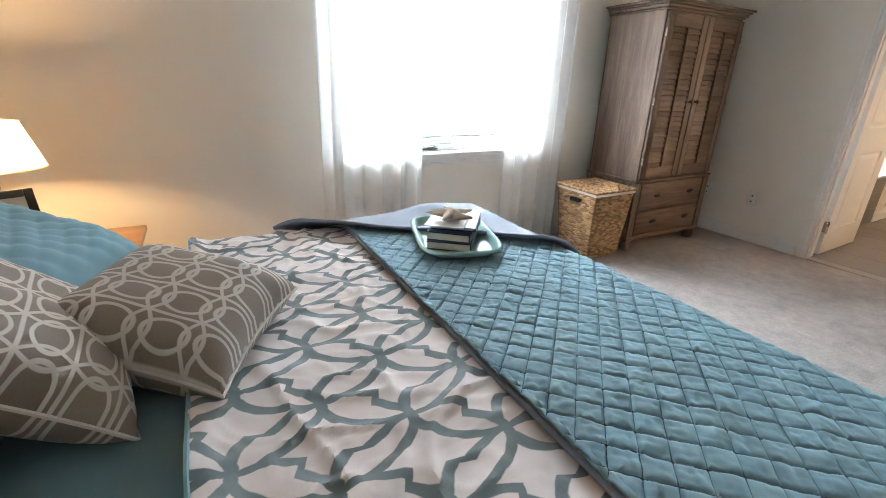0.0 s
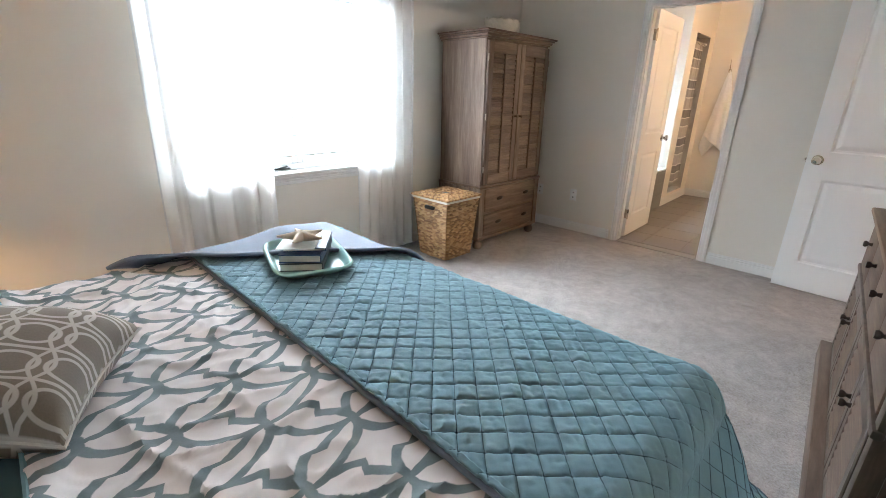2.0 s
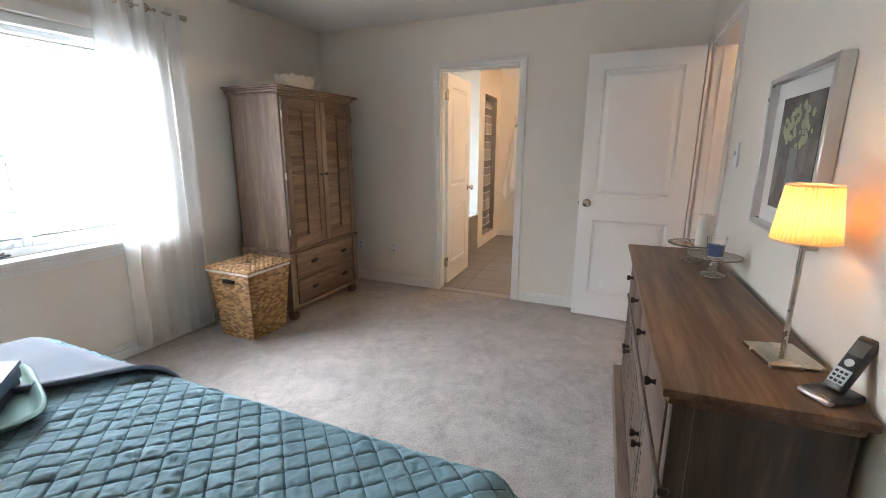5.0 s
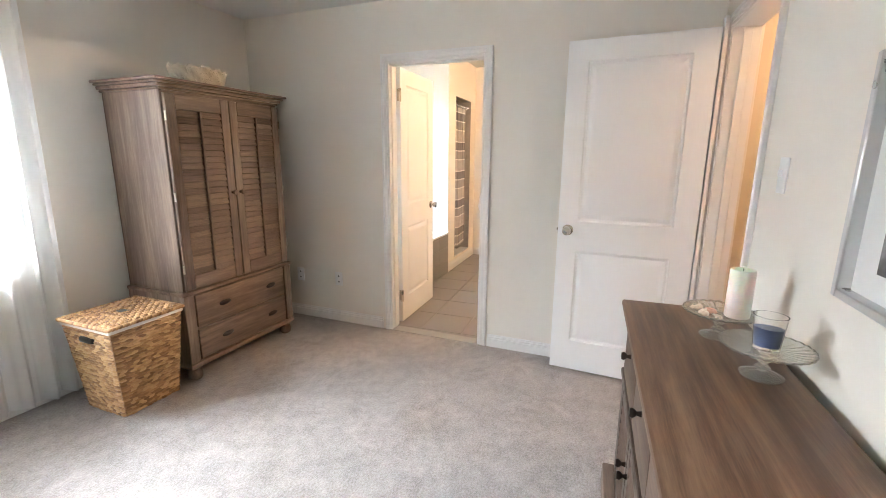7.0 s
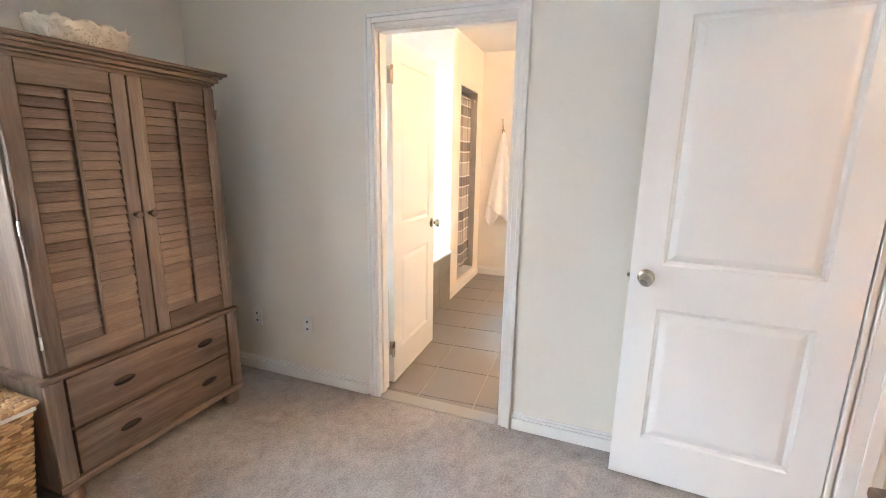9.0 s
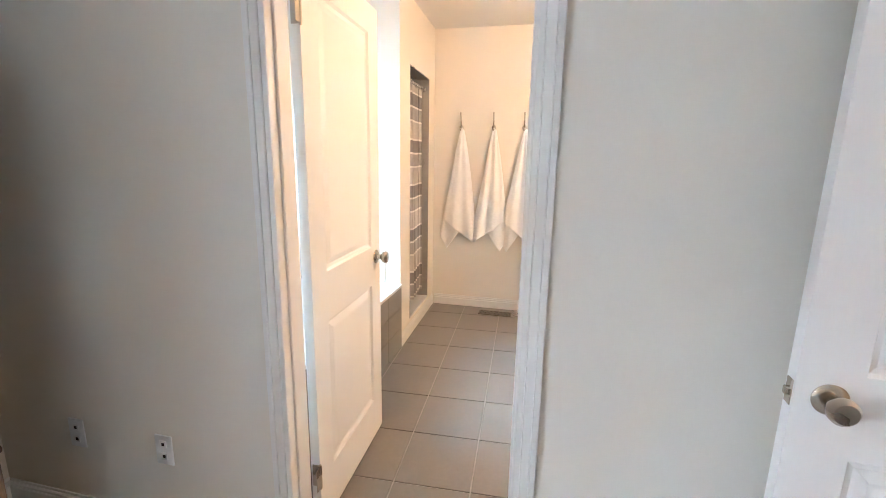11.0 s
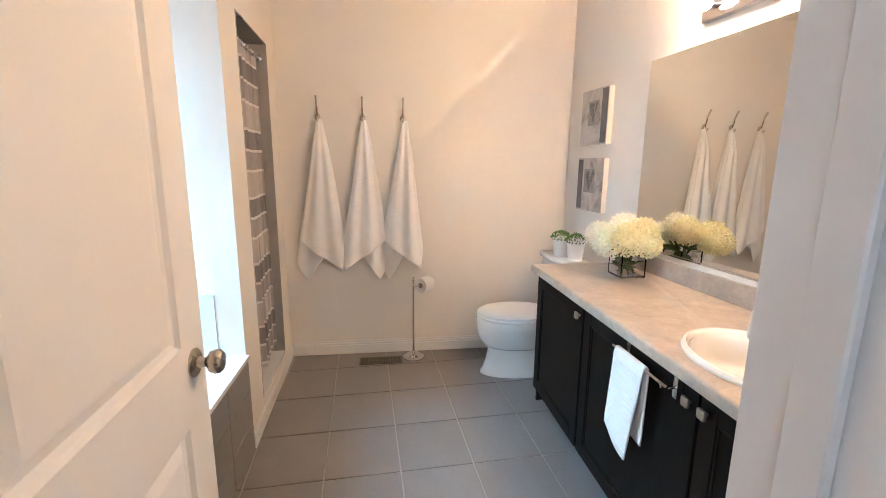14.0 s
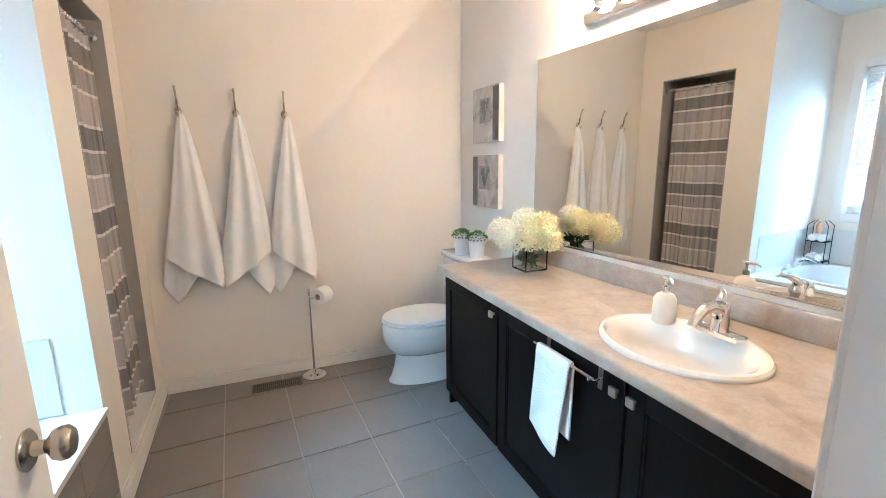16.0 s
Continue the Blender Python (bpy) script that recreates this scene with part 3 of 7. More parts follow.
def casing(name, axis, a0, a1, top, face, side):
    """Door casing with a stepped profile round three sides."""
    bm = bmesh.new()
    for off, w, d in ((0.0, 0.018, 0.010), (0.018, 0.026, 0.015), (0.044, 0.018, 0.020)):
        for lo, hi, z0, z1 in ((a0 - off - w, a0 - off, 0, top + off + w), (a1 + off, a1 + off + w, 0, top + off + w), (a0 - off, a1 + off, top + off, top + off + w)):
            f0, f1 = min(face, face + side * d), max(face, face + side * d)
            if axis == 'x':
                box(bm, lo, hi, f0, f1, z0, z1, 0.0025)
            else:
                box(bm, f0, f1, lo, hi, z0, z1, 0.0025)
    return setting(name, bm, TRIM, "white moulded door casing", "door casing")


casing("trim", 'y', D1[0] + 0.008, D1[1] - 0.022, D1[2] - 0.008, EAST, -1)
casing("trim", 'y', D1[0] + 0.008, D1[1] - 0.008, D1[2] - 0.008, BATH0, 1)
south(casing("trim", 'x', D2[0] + 0.008, D2[1] - 0.008, D2[2] - 0.008, SOUTH, 1))
# jamb linings with stops
bm = bmesh.new()
for y0, y1 in ((D1[0], D1[0] + 0.012), (D1[1] - 0.012, D1[1])):
    box(bm, EAST - 0.002, BATH0 + 0.002, y0, y1, 0, D1[2], 0.001)
box(bm, EAST - 0.002, BATH0 + 0.002, D1[0] + 0.012, D1[1] - 0.012, D1[2] - 0.012, D1[2], 0.001)
for y0, y1 in ((D1[0] + 0.012, D1[0] + 0.022), (D1[1] - 0.022, D1[1] - 0.012)):
    box(bm, EAST + 0.04, EAST + 0.075, y0, y1, 0, D1[2] - 0.012, 0.002)
box(bm, EAST + 0.04, EAST + 0.075, D1[0] + 0.022, D1[1] - 0.022, D1[2] - 0.022, D1[2] - 0.012, 0.002)
setting("trim", bm, TRIM, "white bathroom door jamb with stops", "door jamb")
bm = bmesh.new()
for x0, x1 in ((D2[0], D2[0] + 0.012), (D2[1] - 0.012, D2[1])):
    box(bm, x0, x1, SOUTH - 0.122, SOUTH + 0.002, 0, D2[2], 0.001)
    s = 1 if x0 == D2[0] else -1
    e = x0 + 0.012 if s == 1 else x0
    box(bm, min(e, e + s * 0.01), max(e, e + s * 0.01), SOUTH - 0.085, SOUTH - 0.045, 0, D2[2] - 0.012, 0.002)
box(bm, D2[0] + 0.012, D2[1] - 0.012, SOUTH - 0.122, SOUTH + 0.002, D2[2] - 0.012, D2[2], 0.001)
south(setting("trim", bm, TRIM, "white hall door jamb with stops", "door jamb"))
south(setting("trim", boxed(D2[1] - 0.010, D2[1] + 0.052, SOUTH + 0.0205, SOUTH + 0.0405, 0, D2[2] + 0.052, 0.003), TRIM, "white hinge-side moulding of the hall doorway", "door casing"))
setting("trim", boxed(EAST - 0.02, EAST + 0.075, D1[0] + 0.023, D1[1] - 0.023, -0.02, 0.008, 0.003), GROUT, "threshold between carpet and tile", "threshold")


# ---- doors ----
def panel_door(name, m, width, label, knob_side_z=0.93, hinges=(0.228, 1.83), both=True, knobmat=None, gap=0.010):
    """A two-panel moulded door: local x from the hinge along the leaf, y through it, z up."""
    h, th = 2.03, 0.035
    d = tagged(new(name), label, "door")
    d.matrix_world = m
    d["kind"] = "structure"
    bm = bmesh.new()
    st, tr, mr0, mr1, br = 0.115, 0.115, 0.80, 0.985, 0.20
    x1 = width
    for a in ((0, st, 0, h), (x1 - st, x1, 0, h), (st, x1 - st, 0, br), (st, x1 - st, mr0, mr1), (st, x1 - st, h - tr, h)):
        box(bm, a[0], a[1], -th / 2, th / 2, a[2], a[3])
    bmesh.ops.remove_doubles(bm, verts=bm.verts, dist=1e-4)
    part("leaf_frame", bm, DOORPAINT, d, smooth=False)
    for z0, z1 in ((br, mr0), (mr1, h - tr)):
        bm = bmesh.new()
        for s in (-1, 1):
            # sloped moulding down to a groove and back up to the raised field
            loops = []
            for off, y in ((0.0, th / 2), (0.007, th / 2 - 0.010), (0.019, th / 2 - 0.0135), (0.044, th / 2 - 0.004), (0.052, th / 2 - 0.003)):
                loops.append([bm.verts.new((x, s * y, z)) for x, z in ((st + off, z0 + off), (x1 - st - off, z0 + off), (x1 - st - off, z1 - off), (st + off, z1 - off))])
            for p, q in zip(loops, loops[1:]):
                for k in range(4):
                    bm.faces.new((p[k], p[(k + 1) % 4], q[(k + 1) % 4], q[k]))
            bm.faces.new(loops[-1])
        part("panel", bm, DOORPAINT, d, smooth=False)
    km = knobmat or NICKEL
    for s in ((-1, 1) if both else (-1,)):
        r = Matrix.Rotation(radians(90 if s < 0 else -90), 4, 'X')
        k = part("knob", turned([(0, 0.0), (0.032, 0.0), (0.033, 0.004), (0.028, 0.008), (0.013, 0.010), (0.011, 0.026), (0.014, 0.030), (0.024, 0.036), (0.0275, 0.046), (0.027, 0.055), (0.021, 0.062), (0.008, 0.0635), (0, 0.0635)], 32, (x1 - 0.062, s * th / 2, knob_side_z), r), km, d, "round brushed nickel knob")
    part("latch_plate", boxed(x1 - 0.001, x1 + 0.002, -0.0125, 0.0125, knob_side_z - 0.028, knob_side_z + 0.028, 0.001), km, d, "metal latch plate")
    part("latch_bolt", boxed(x1, x1 + 0.010, -0.006, 0.006, knob_side_z - 0.009, knob_side_z + 0.009, 0.002), km, d)
    for z in hinges:
        bm = bmesh.new()
        tube(bm, [(-0.006, -th / 2 - 0.004, z - 0.045), (-0.006, -th / 2 - 0.004, z + 0.045)], 0.006, 10)
        for q in (-0.05, 0.05):
            tube(bm, [(-0.006, -th / 2 - 0.004, z + q * 0.9), (-0.006, -th / 2 - 0.004, z + q)], 0.0045, 10)
        box(bm, -0.003, 0.0005, -th / 2, th / 2 - 0.006, z - 0.044, z + 0.044, 0.0005)
        box(bm, -gap, -0.004, -th / 2 - 0.006, -th / 2 - 0.003, z - 0.044, z + 0.044, 0.0005)
        part("hinge", bm, km, d, "metal butt hinge")
    return d


# bathroom door, open at a right angle into the bathroom
panel_door("door_1", pose(BATH0 + 0.042, 1.773, 0.012, 0, 0, 2.2), 0.694, "white two-panel bathroom door standing open", gap=0.036)
# hall door, swung back along the east wall
south(panel_door("door_2", pose(D2[1] + 0.012, SOUTH + 0.046, 0.015, 0, 0, 85.0), 0.760, "white two-panel bedroom door standing open"))


# ---- windows ----
def window(name, x0, x1, z0, z1, y, label, bars):
    w = tagged(new(name), label, "window", "", "structure")
    w.location = (0, y, 0)
    bm = bmesh.new()
    f = 0.045
    for a in ((x0, x0 + f, z0, z1), (x1 - f, x1, z0, z1), (x0 + f, x1 - f, z0, z0 + f), (x0 + f, x1 - f, z1 - f, z1)):
        box(bm, a[0], a[1], 0.075, 0.135, a[2], a[3], 0.004)
    part("window_frame", bm, VINYL, w, smooth=False)
    edges = [x0 + f] + bars + [x1 - f]
    for k, (a, b) in enumerate(zip(edges, edges[1:])):
        bm = bmesh.new()
        s = 0.04
        for c in ((a, a + s, z0 + f, z1 - f), (b - s, b, z0 + f, z1 - f), (a + s, b - s, z0 + f, z0 + f + s), (a + s, b - s, z1 - f - s, z1 - f)):
            box(bm, c[0] + 0.001, c[1] - 0.001, 0.082, 0.122, c[2] + 0.001, c[3] - 0.001, 0.004)
        sash = part("sash", bm, VINYL, w, smooth=False)
        p = part("pane", boxed(a + s, b - s, 0.100, 0.104, z0 + f + s, z1 - f - s), GLASS, sash)
        p.visible_shadow = False
    return w


w1 = window("window_1", WIN[0], WIN[1], WIN[2], WIN[3], NORTH, "white vinyl bedroom window with two sashes", [3.37])
bm = bmesh.new()
box(bm, WIN[0] - 0.09, WIN[1] + 0.09, -0.045, 0.076, WIN[2] - 0.024, WIN[2] + 0.001, 0.006, 2)
part("window_sill", bm, TRIM, w1, "white painted window sill", smooth=False)
bm = bmesh.new()
for z0, z1, d in ((WIN[2] - 0.045, WIN[2] - 0.025, 0.030), (WIN[2] - 0.062, WIN[2] - 0.045, 0.020), (WIN[2] - 0.085, WIN[2] - 0.062, 0.012)):
    box(bm, WIN[0] - 0.07, WIN[1] + 0.07, -d, 0.0, z0, z1, 0.004)
part("apron", bm, TRIM, w1, smooth=False)
bm = bmesh.new()
for a in ((WIN[0] - 0.07, WIN[0], WIN[2], WIN[3] + 0.07), (WIN[1], WIN[1] + 0.07, WIN[2], WIN[3] + 0.07), (WIN[0], WIN[1], WIN[3], WIN[3] + 0.07)):
    box(bm, a[0], a[1], -0.018, 0.0, a[2] + 0.001, a[3], 0.004)
part("casing", bm, TRIM, w1, smooth=False)
bm = boxed(3.18, 3.30, 0.055, 0.078, WIN[2] + 0.012, WIN[2] + 0.022, 0.003)
tube(bm, [(3.20, 0.05, WIN[2] + 0.024), (3.24, 0.045, WIN[2] + 0.030), (3.27, 0.05, WIN[2] + 0.036)], 0.006)
part("crank", bm, DARKMETAL, w1, "dark metal window crank")

w2 = window("window_2", BWIN[0], BWIN[1], BWIN[2], BWIN[3], NORTH, "white bathroom window over the bathtub", [7.04])
bm = bmesh.new()
for a in ((BWIN[0] - 0.07, BWIN[0], BWIN[2] - 0.07, BWIN[3] + 0.07), (BWIN[1], BWIN[1] + 0.07, BWIN[2] - 0.07, BWIN[3] + 0.07), (BWIN[0], BWIN[1], BWIN[3], BWIN[3] + 0.07), (BWIN[0], BWIN[1], BWIN[2] - 0.07, BWIN[2])):
    box(bm, a[0], a[1], -0.018, 0.0, a[2], a[3], 0.004)
part("casing", bm, TRIM, w2, smooth=False)


def blind(name, x0, x1, z0, z1, y, label, tilt):
    b = thing(name, (0, y, 0), label, "window blind")
    part("headrail", boxed(x0, x1, -0.03, 0.025, z1 - 0.05, z1, 0.004), VINYL, b)
    n = int((z1 - z0 - 0.09) / 0.042)
    me = finish(sheet(lambda u, v: (x0 + 0.006 + u * (x1 - x0 - 0.012), (v - 0.5) * 0.040, 0.003 * math.sin(math.pi * v)), 1, 4), "slat", True)
    for i in range(n):
        s = part("slat", me, VINYL, b)
        s.matrix_basis = Matrix.Translation((0, 0, z0 + 0.04 + i * 0.042)) @ Matrix.Rotation(tilt, 4, 'X')
    part("bottom_rail", boxed(x0 + 0.004, x1 - 0.004, -0.022, 0.022, z0, z0 + 0.016, 0.004), VINYL, b)
    for x in (x0 + 0.18, (x0 + x1) / 2, x1 - 0.18):
        part("ladder_cord", piped([(x, 0.024, z0 + 0.01), (x, 0.024, z1 - 0.05)], 0.0012, 5), VINYL, b)
    return b


blind("window_blind", WIN[0] + 0.03, 3.355, WIN[2] + 0.10, WIN[3] - 0.004, NORTH + 0.035, "white slatted blind lowered in the bedroom window", radians(33))
blind("window_blind", 3.385, WIN[1] - 0.03, WIN[2] + 0.10, WIN[3] - 0.004, NORTH + 0.035, "white slatted blind lowered in the bedroom window", radians(33))
blind("window_blind", BWIN[0] + 0.02, BWIN[1] - 0.02, BWIN[2] + 0.05, BWIN[3] - 0.004, NORTH + 0.035, "white slatted blind in the bathroom window", radians(33))
setting("backdrop", boxed(-3, 12, 6.0, 6.02, -2, 7), BACKDROP, "bright overcast sky outside the windows", "sky")
setting("ground", boxed(-300, 300, -300, 300, -0.5, -0.3), mat("lawn", (0.07, 0.10, 0.04), 0.9, vary=0.3), "plain ground round the house", "ground")


# ---- bedroom: window dressing ----
def hung_cloth(x0, x1, y, z0, z1, folds, depth, sway, seed, flare=0.0):
    """A gathered panel: pleats that loosen and wander towards the hem."""
    ph = [random.Random(seed).uniform(0, 6.28) for _ in range(4)]

    def fn(u, v):
        z = z1 + (z0 - z1) * v
        w = (u - 0.5) * (1 + flare * v) + 0.5
        x = x0 + (x1 - x0) * w + 0.012 * math.sin(3 * v + ph[0])
        a = 2 * math.pi * folds * u + ph[1] + 0.7 * v * math.sin(5 * u + ph[2])
        amp = depth * (0.75 + 0.5 * v + 0.3 * math.sin(7 * u + ph[3]))
        return (x, y + amp * math.sin(a) + 0.3 * amp * math.sin(2.3 * a + ph[2]) + sway * v * v, z + 0.008 * math.sin(4 * u + ph[3]) * v)
    return sheet(fn, int(folds * 16), 40)


for x0, x1, seed, lab in ((2.44, 3.13, 3, "sheer white curtain panel hanging beside the bed"), (3.80, 4.36, 8, "sheer white curtain panel hanging beside the wicker hamper")):
    c = thing("curtain", (0, 2.985, 0), lab, "curtain", "window curtains")
    part("curtain_panel", hung_cloth(x0, x1, 0, 0.06 if seed == 8 else 0.04, 2.245, 5, 0.030, 0.0, seed), SHEER, c)
    for k in range(6):
        x = x0 + (x1 - x0) * (k + 0.5) / 6
        bm = bmesh.new()
        pts = [(x + 0.008 * math.sin(k), 0.021 * math.cos(a), 2.205 + 0.021 * math.sin(a)) for a in [i * math.pi / 6 for i in range(13)]]
        part("grommet", piped(pts, 0.004, 6), NICKEL, c, "metal eyelet ring")
rod = thing("curtain_rod", (0, 2.985, 2.205), "brushed metal curtain rod with end caps", "curtain rod")
part("rod", piped([(2.40, 0, 0), (4.36, 0, 0)], 0.0095, 14), NICKEL, rod)
for x, s in ((2.40, -1), (4.36, 1)):
    part("finial", turned([(0, 0), (0.016, 0), (0.017, 0.012), (0.012, 0.016), (0.019, 0.022), (0.019, 0.036), (0.013, 0.042), (0, 0.043)], 16, (x, 0, 0), Matrix.Rotation(s * radians(90), 4, 'Y')), NICKEL, rod)
for x in (2.46, 3.40, 4.345):
    bm = boxed(x - 0.012, x + 0.012, 0.088, 0.0945, -0.035, 0.035, 0.002)
    tube(bm, [(x, 0.09, -0.012), (x, 0.04, -0.018), (x, 0.0, -0.011)], 0.005)
    part("bracket", bm, NICKEL, rod)


# ---- armoire ----
def cup_pull(bm, x, y, z, w=0.045):
    for k in range(1):
        lathe(bm, [(0.0, 0.0), (1.0, 0.0), (1.04, 0.1), (0.95, 0.2), (0.55, 0.45), (0, 0.5)], 20, (x, y, z), Matrix.Rotation(radians(90), 4, 'X') @ Matrix.Diagonal((w, 0.017, 0.022, 1)))
    return bm


def armoire():
    W, D, H = 0.88, 0.485, 1.80
    a = thing("armoire", (4.685, 2.505, 0), "tall grey-brown oak armoire with louvred doors and two drawers", "armoire")
    # lower case with plinth
    bm = boxed(-0.015, 0.012, -0.012, D, 0.085, 0.555, 0.003)
    part("side_panel", bm, OAK, a)
    part("side_panel", boxed(W - 0.012, W + 0.015, -0.012, D, 0.085, 0.555, 0.003), OAK, a)
    part("back_panel", boxed(0.0, W, D - 0.012, D - 0.002, 0.1, H - 0.07), OAK, a)
    bm = boxed(-0.022, W + 0.022, -0.022, D, 0.553, 0.575, 0.006, 2)
    part("mid_moulding", bm, OAK_H, a)
    bm = boxed(-0.018, W + 0.018, -0.018, D, 0.085, 0.118, 0.006, 2)
    part("base_rail", bm, OAK_H, a)
    bm = boxed(0.012, W - 0.012, 0.004, 0.03, 0.118, 0.553)
    part("drawer_frame", bm, OAK_H, a)
    for x in (-0.014, W - 0.052):
        part("corner_post", boxed(x, x + 0.066, -0.016, 0.004, 0.118, 0.552, 0.004), OAK, a)
    for z0, z1 in ((0.125, 0.322), (0.338, 0.545)):
        d = part("drawer", boxed(0.062, W - 0.062, -0.014, 0.008, z0, z1, 0.005, 2), OAK_H, a)
        for x in (0.27, W - 0.20):
            p = part("pull", cup_pull(bmesh.new(), x, -0.014, (z0 + z1) / 2), BRONZE, d, "oval dark bronze pull")
    for x in (0.035, W - 0.035):
        for y in (0.03, D - 0.05):
            part("foot", turned([(0, 0), (0.032, 0), (0.041, 0.012), (0.044, 0.035), (0.038, 0.058), (0.030, 0.068), (0.040, 0.078), (0.040, 0.087), (0, 0.087)], 20, (x, y, 0)), OAK, a)
    # upper case
    for x in (0.0, W - 0.022):
        part("side_panel", boxed(x, x + 0.022, 0.002, D, 0.574, 1.74, 0.003), OAK, a)
    part("top_rail", boxed(0.022, W - 0.022, 0.004, 0.03, 1.715, 1.74), OAK_H, a)
    part("bottom_rail", boxed(0.022, W - 0.022, 0.004, 0.03, 0.574, 0.592), OAK_H, a)
    dw = W / 2 - 0.012
    slat = finish(boxed(-0.5, 0.5, -0.5, 0.5, -0.5, 0.5, 0.0), "slat", False)
    slat.materials.append(OAK_H)
    for k in (0, 1):
        x0 = 0.010 + k * (dw + 0.004)
        z0, z1 = 0.588, 1.722
        st = 0.062
        bm = bmesh.new()
        for b in ((x0, x0 + st, z0, z1), (x0 + dw - st, x0 + dw, z0, z1)):
            box(bm, b[0], b[1], -0.020, 0.002, b[2], b[3], 0.004)
        door = part("door", bm, OAK, a)
        part("rail", boxed(x0 + st, x0 + dw - st, -0.018, 0.001, z1 - 0.085, z1, 0.003), OAK_H, door)
        part("rail", boxed(x0 + st, x0 + dw - st, -0.018, 0.001, z0, z0 + 0.085, 0.003), OAK_H, door)
        xm = x0 + dw / 2
        part("tilt_rod", boxed(xm - 0.007, xm + 0.007, -0.026, -0.006, z0 + 0.085, z1 - 0.085, 0.003), OAK, door)
        part("back_board", boxed(x0 + st, x0 + dw - st, 0.000, 0.003, z0 + 0.085, z1 - 0.085), OAK_H, door)
        n = 26
        pitch = (z1 - z0 - 0.17) / n
        for i in range(n):
            z = z0 + 0.085 + (i + 0.5) * pitch
            for c0, c1 in ((x0 + st, xm - 0.006), (xm + 0.006, x0 + dw - st)):
                s = new("slat", slat)
                s.parent = door
                s.matrix_basis = Matrix.Translation(((c0 + c1) / 2, -0.009, z)) @ Matrix.Rotation(radians(-21 + 2.5 * math.sin(i * 1.7 + k)), 4, 'X') @ Matrix.Diagonal((c1 - c0, 0.006, pitch * 1.08, 1))
        kx = x0 + dw - 0.03 if k == 0 else x0 + 0.03
        part("knob", turned([(0, 0), (0.010, 0), (0.007, 0.012), (0.013, 0.018), (0.016, 0.024), (0.013, 0.031), (0, 0.033)], 16, (kx, -0.02, 1.15), Matrix.Rotation(radians(90), 4, 'X')), OAK, door, "turned wooden knob")
        hx = x0 - 0.004 if k == 0 else x0 + dw + 0.004
        for z in (0.72, 1.15, 1.60):
            part("hinge", piped([(hx, -0.018, z - 0.025), (hx, -0.018, z + 0.025)], 0.005, 8), NICKEL, door, "small metal hinge")
    bm = bmesh.new()
    for z0, z1, o in ((1.738, 1.752, 0.010), (1.752, 1.772, 0.024), (1.772, 1.785, 0.038), (1.785, 1.80, 0.055)):
        box(bm, -o, W + o, -o, D + 0.01, z0, z1, 0.004)
    part("cornice", bm, OAK_H, a)
    return a


armoire()

# coral-like bowl on the armoire
rb = random.Random(5)


def bowl_fn(u, v):
    a = 2 * math.pi * u
    r = 0.09 + 0.075 * v ** 0.6 + 0.006 * math.sin(9 * a + 11 * v) * v
    return (1.15 * r * math.cos(a), 0.72 * r * math.sin(a), 0.002 + 0.115 * v ** 1.5 + 0.007 * math.sin(13 * a) * v * v + 0.006 * math.sin(29 * a) * v)


bw = thing("decorative_bowl", (5.11, 2.70, 1.80), "cream woven coral bowl on top of the armoire", "bowl")
part("bowl_wall", sheet(bowl_fn, 90, 14), CORAL, bw, thick=0.006)
part("bowl_base", turned([(0, 0), (0.105, 0), (0.105, 0.006), (0, 0.006)], 32, (0, 0, 0), Matrix.Diagonal((1.0, 0.66, 1, 1))), CORAL, bw)
vs, fs = [], []
for k in range(420):
    a, h = rb.uniform(0, 2 * math.pi), rb.uniform(0.1, 1.0)
    c = Vector(bowl_fn(a / (2 * math.pi), h))
    t = Vector((-math.sin(a), 0.7 * math.cos(a), rb.uniform(-0.9, 0.9))).normalized() * rb.uniform(0.008, 0.018)
    nrm = Vector((math.cos(a), math.sin(a), 0.2)).normalized() * 0.005
    side = t.cross(nrm).normalized() * 0.003
    i = len(vs)
    vs += [c - t, c + side + nrm, c + t, c - side + nrm, c + nrm * 1.6]
    fs += [(i, i + 1, i + 4), (i + 1, i + 2, i + 4), (i + 2, i + 3, i + 4), (i + 3, i, i + 4)]
me = bpy.data.meshes.new("twigs")
me.from_pydata(vs, [], fs)
part("twigs", me, CORAL, bw)["kind"] = "stuff"


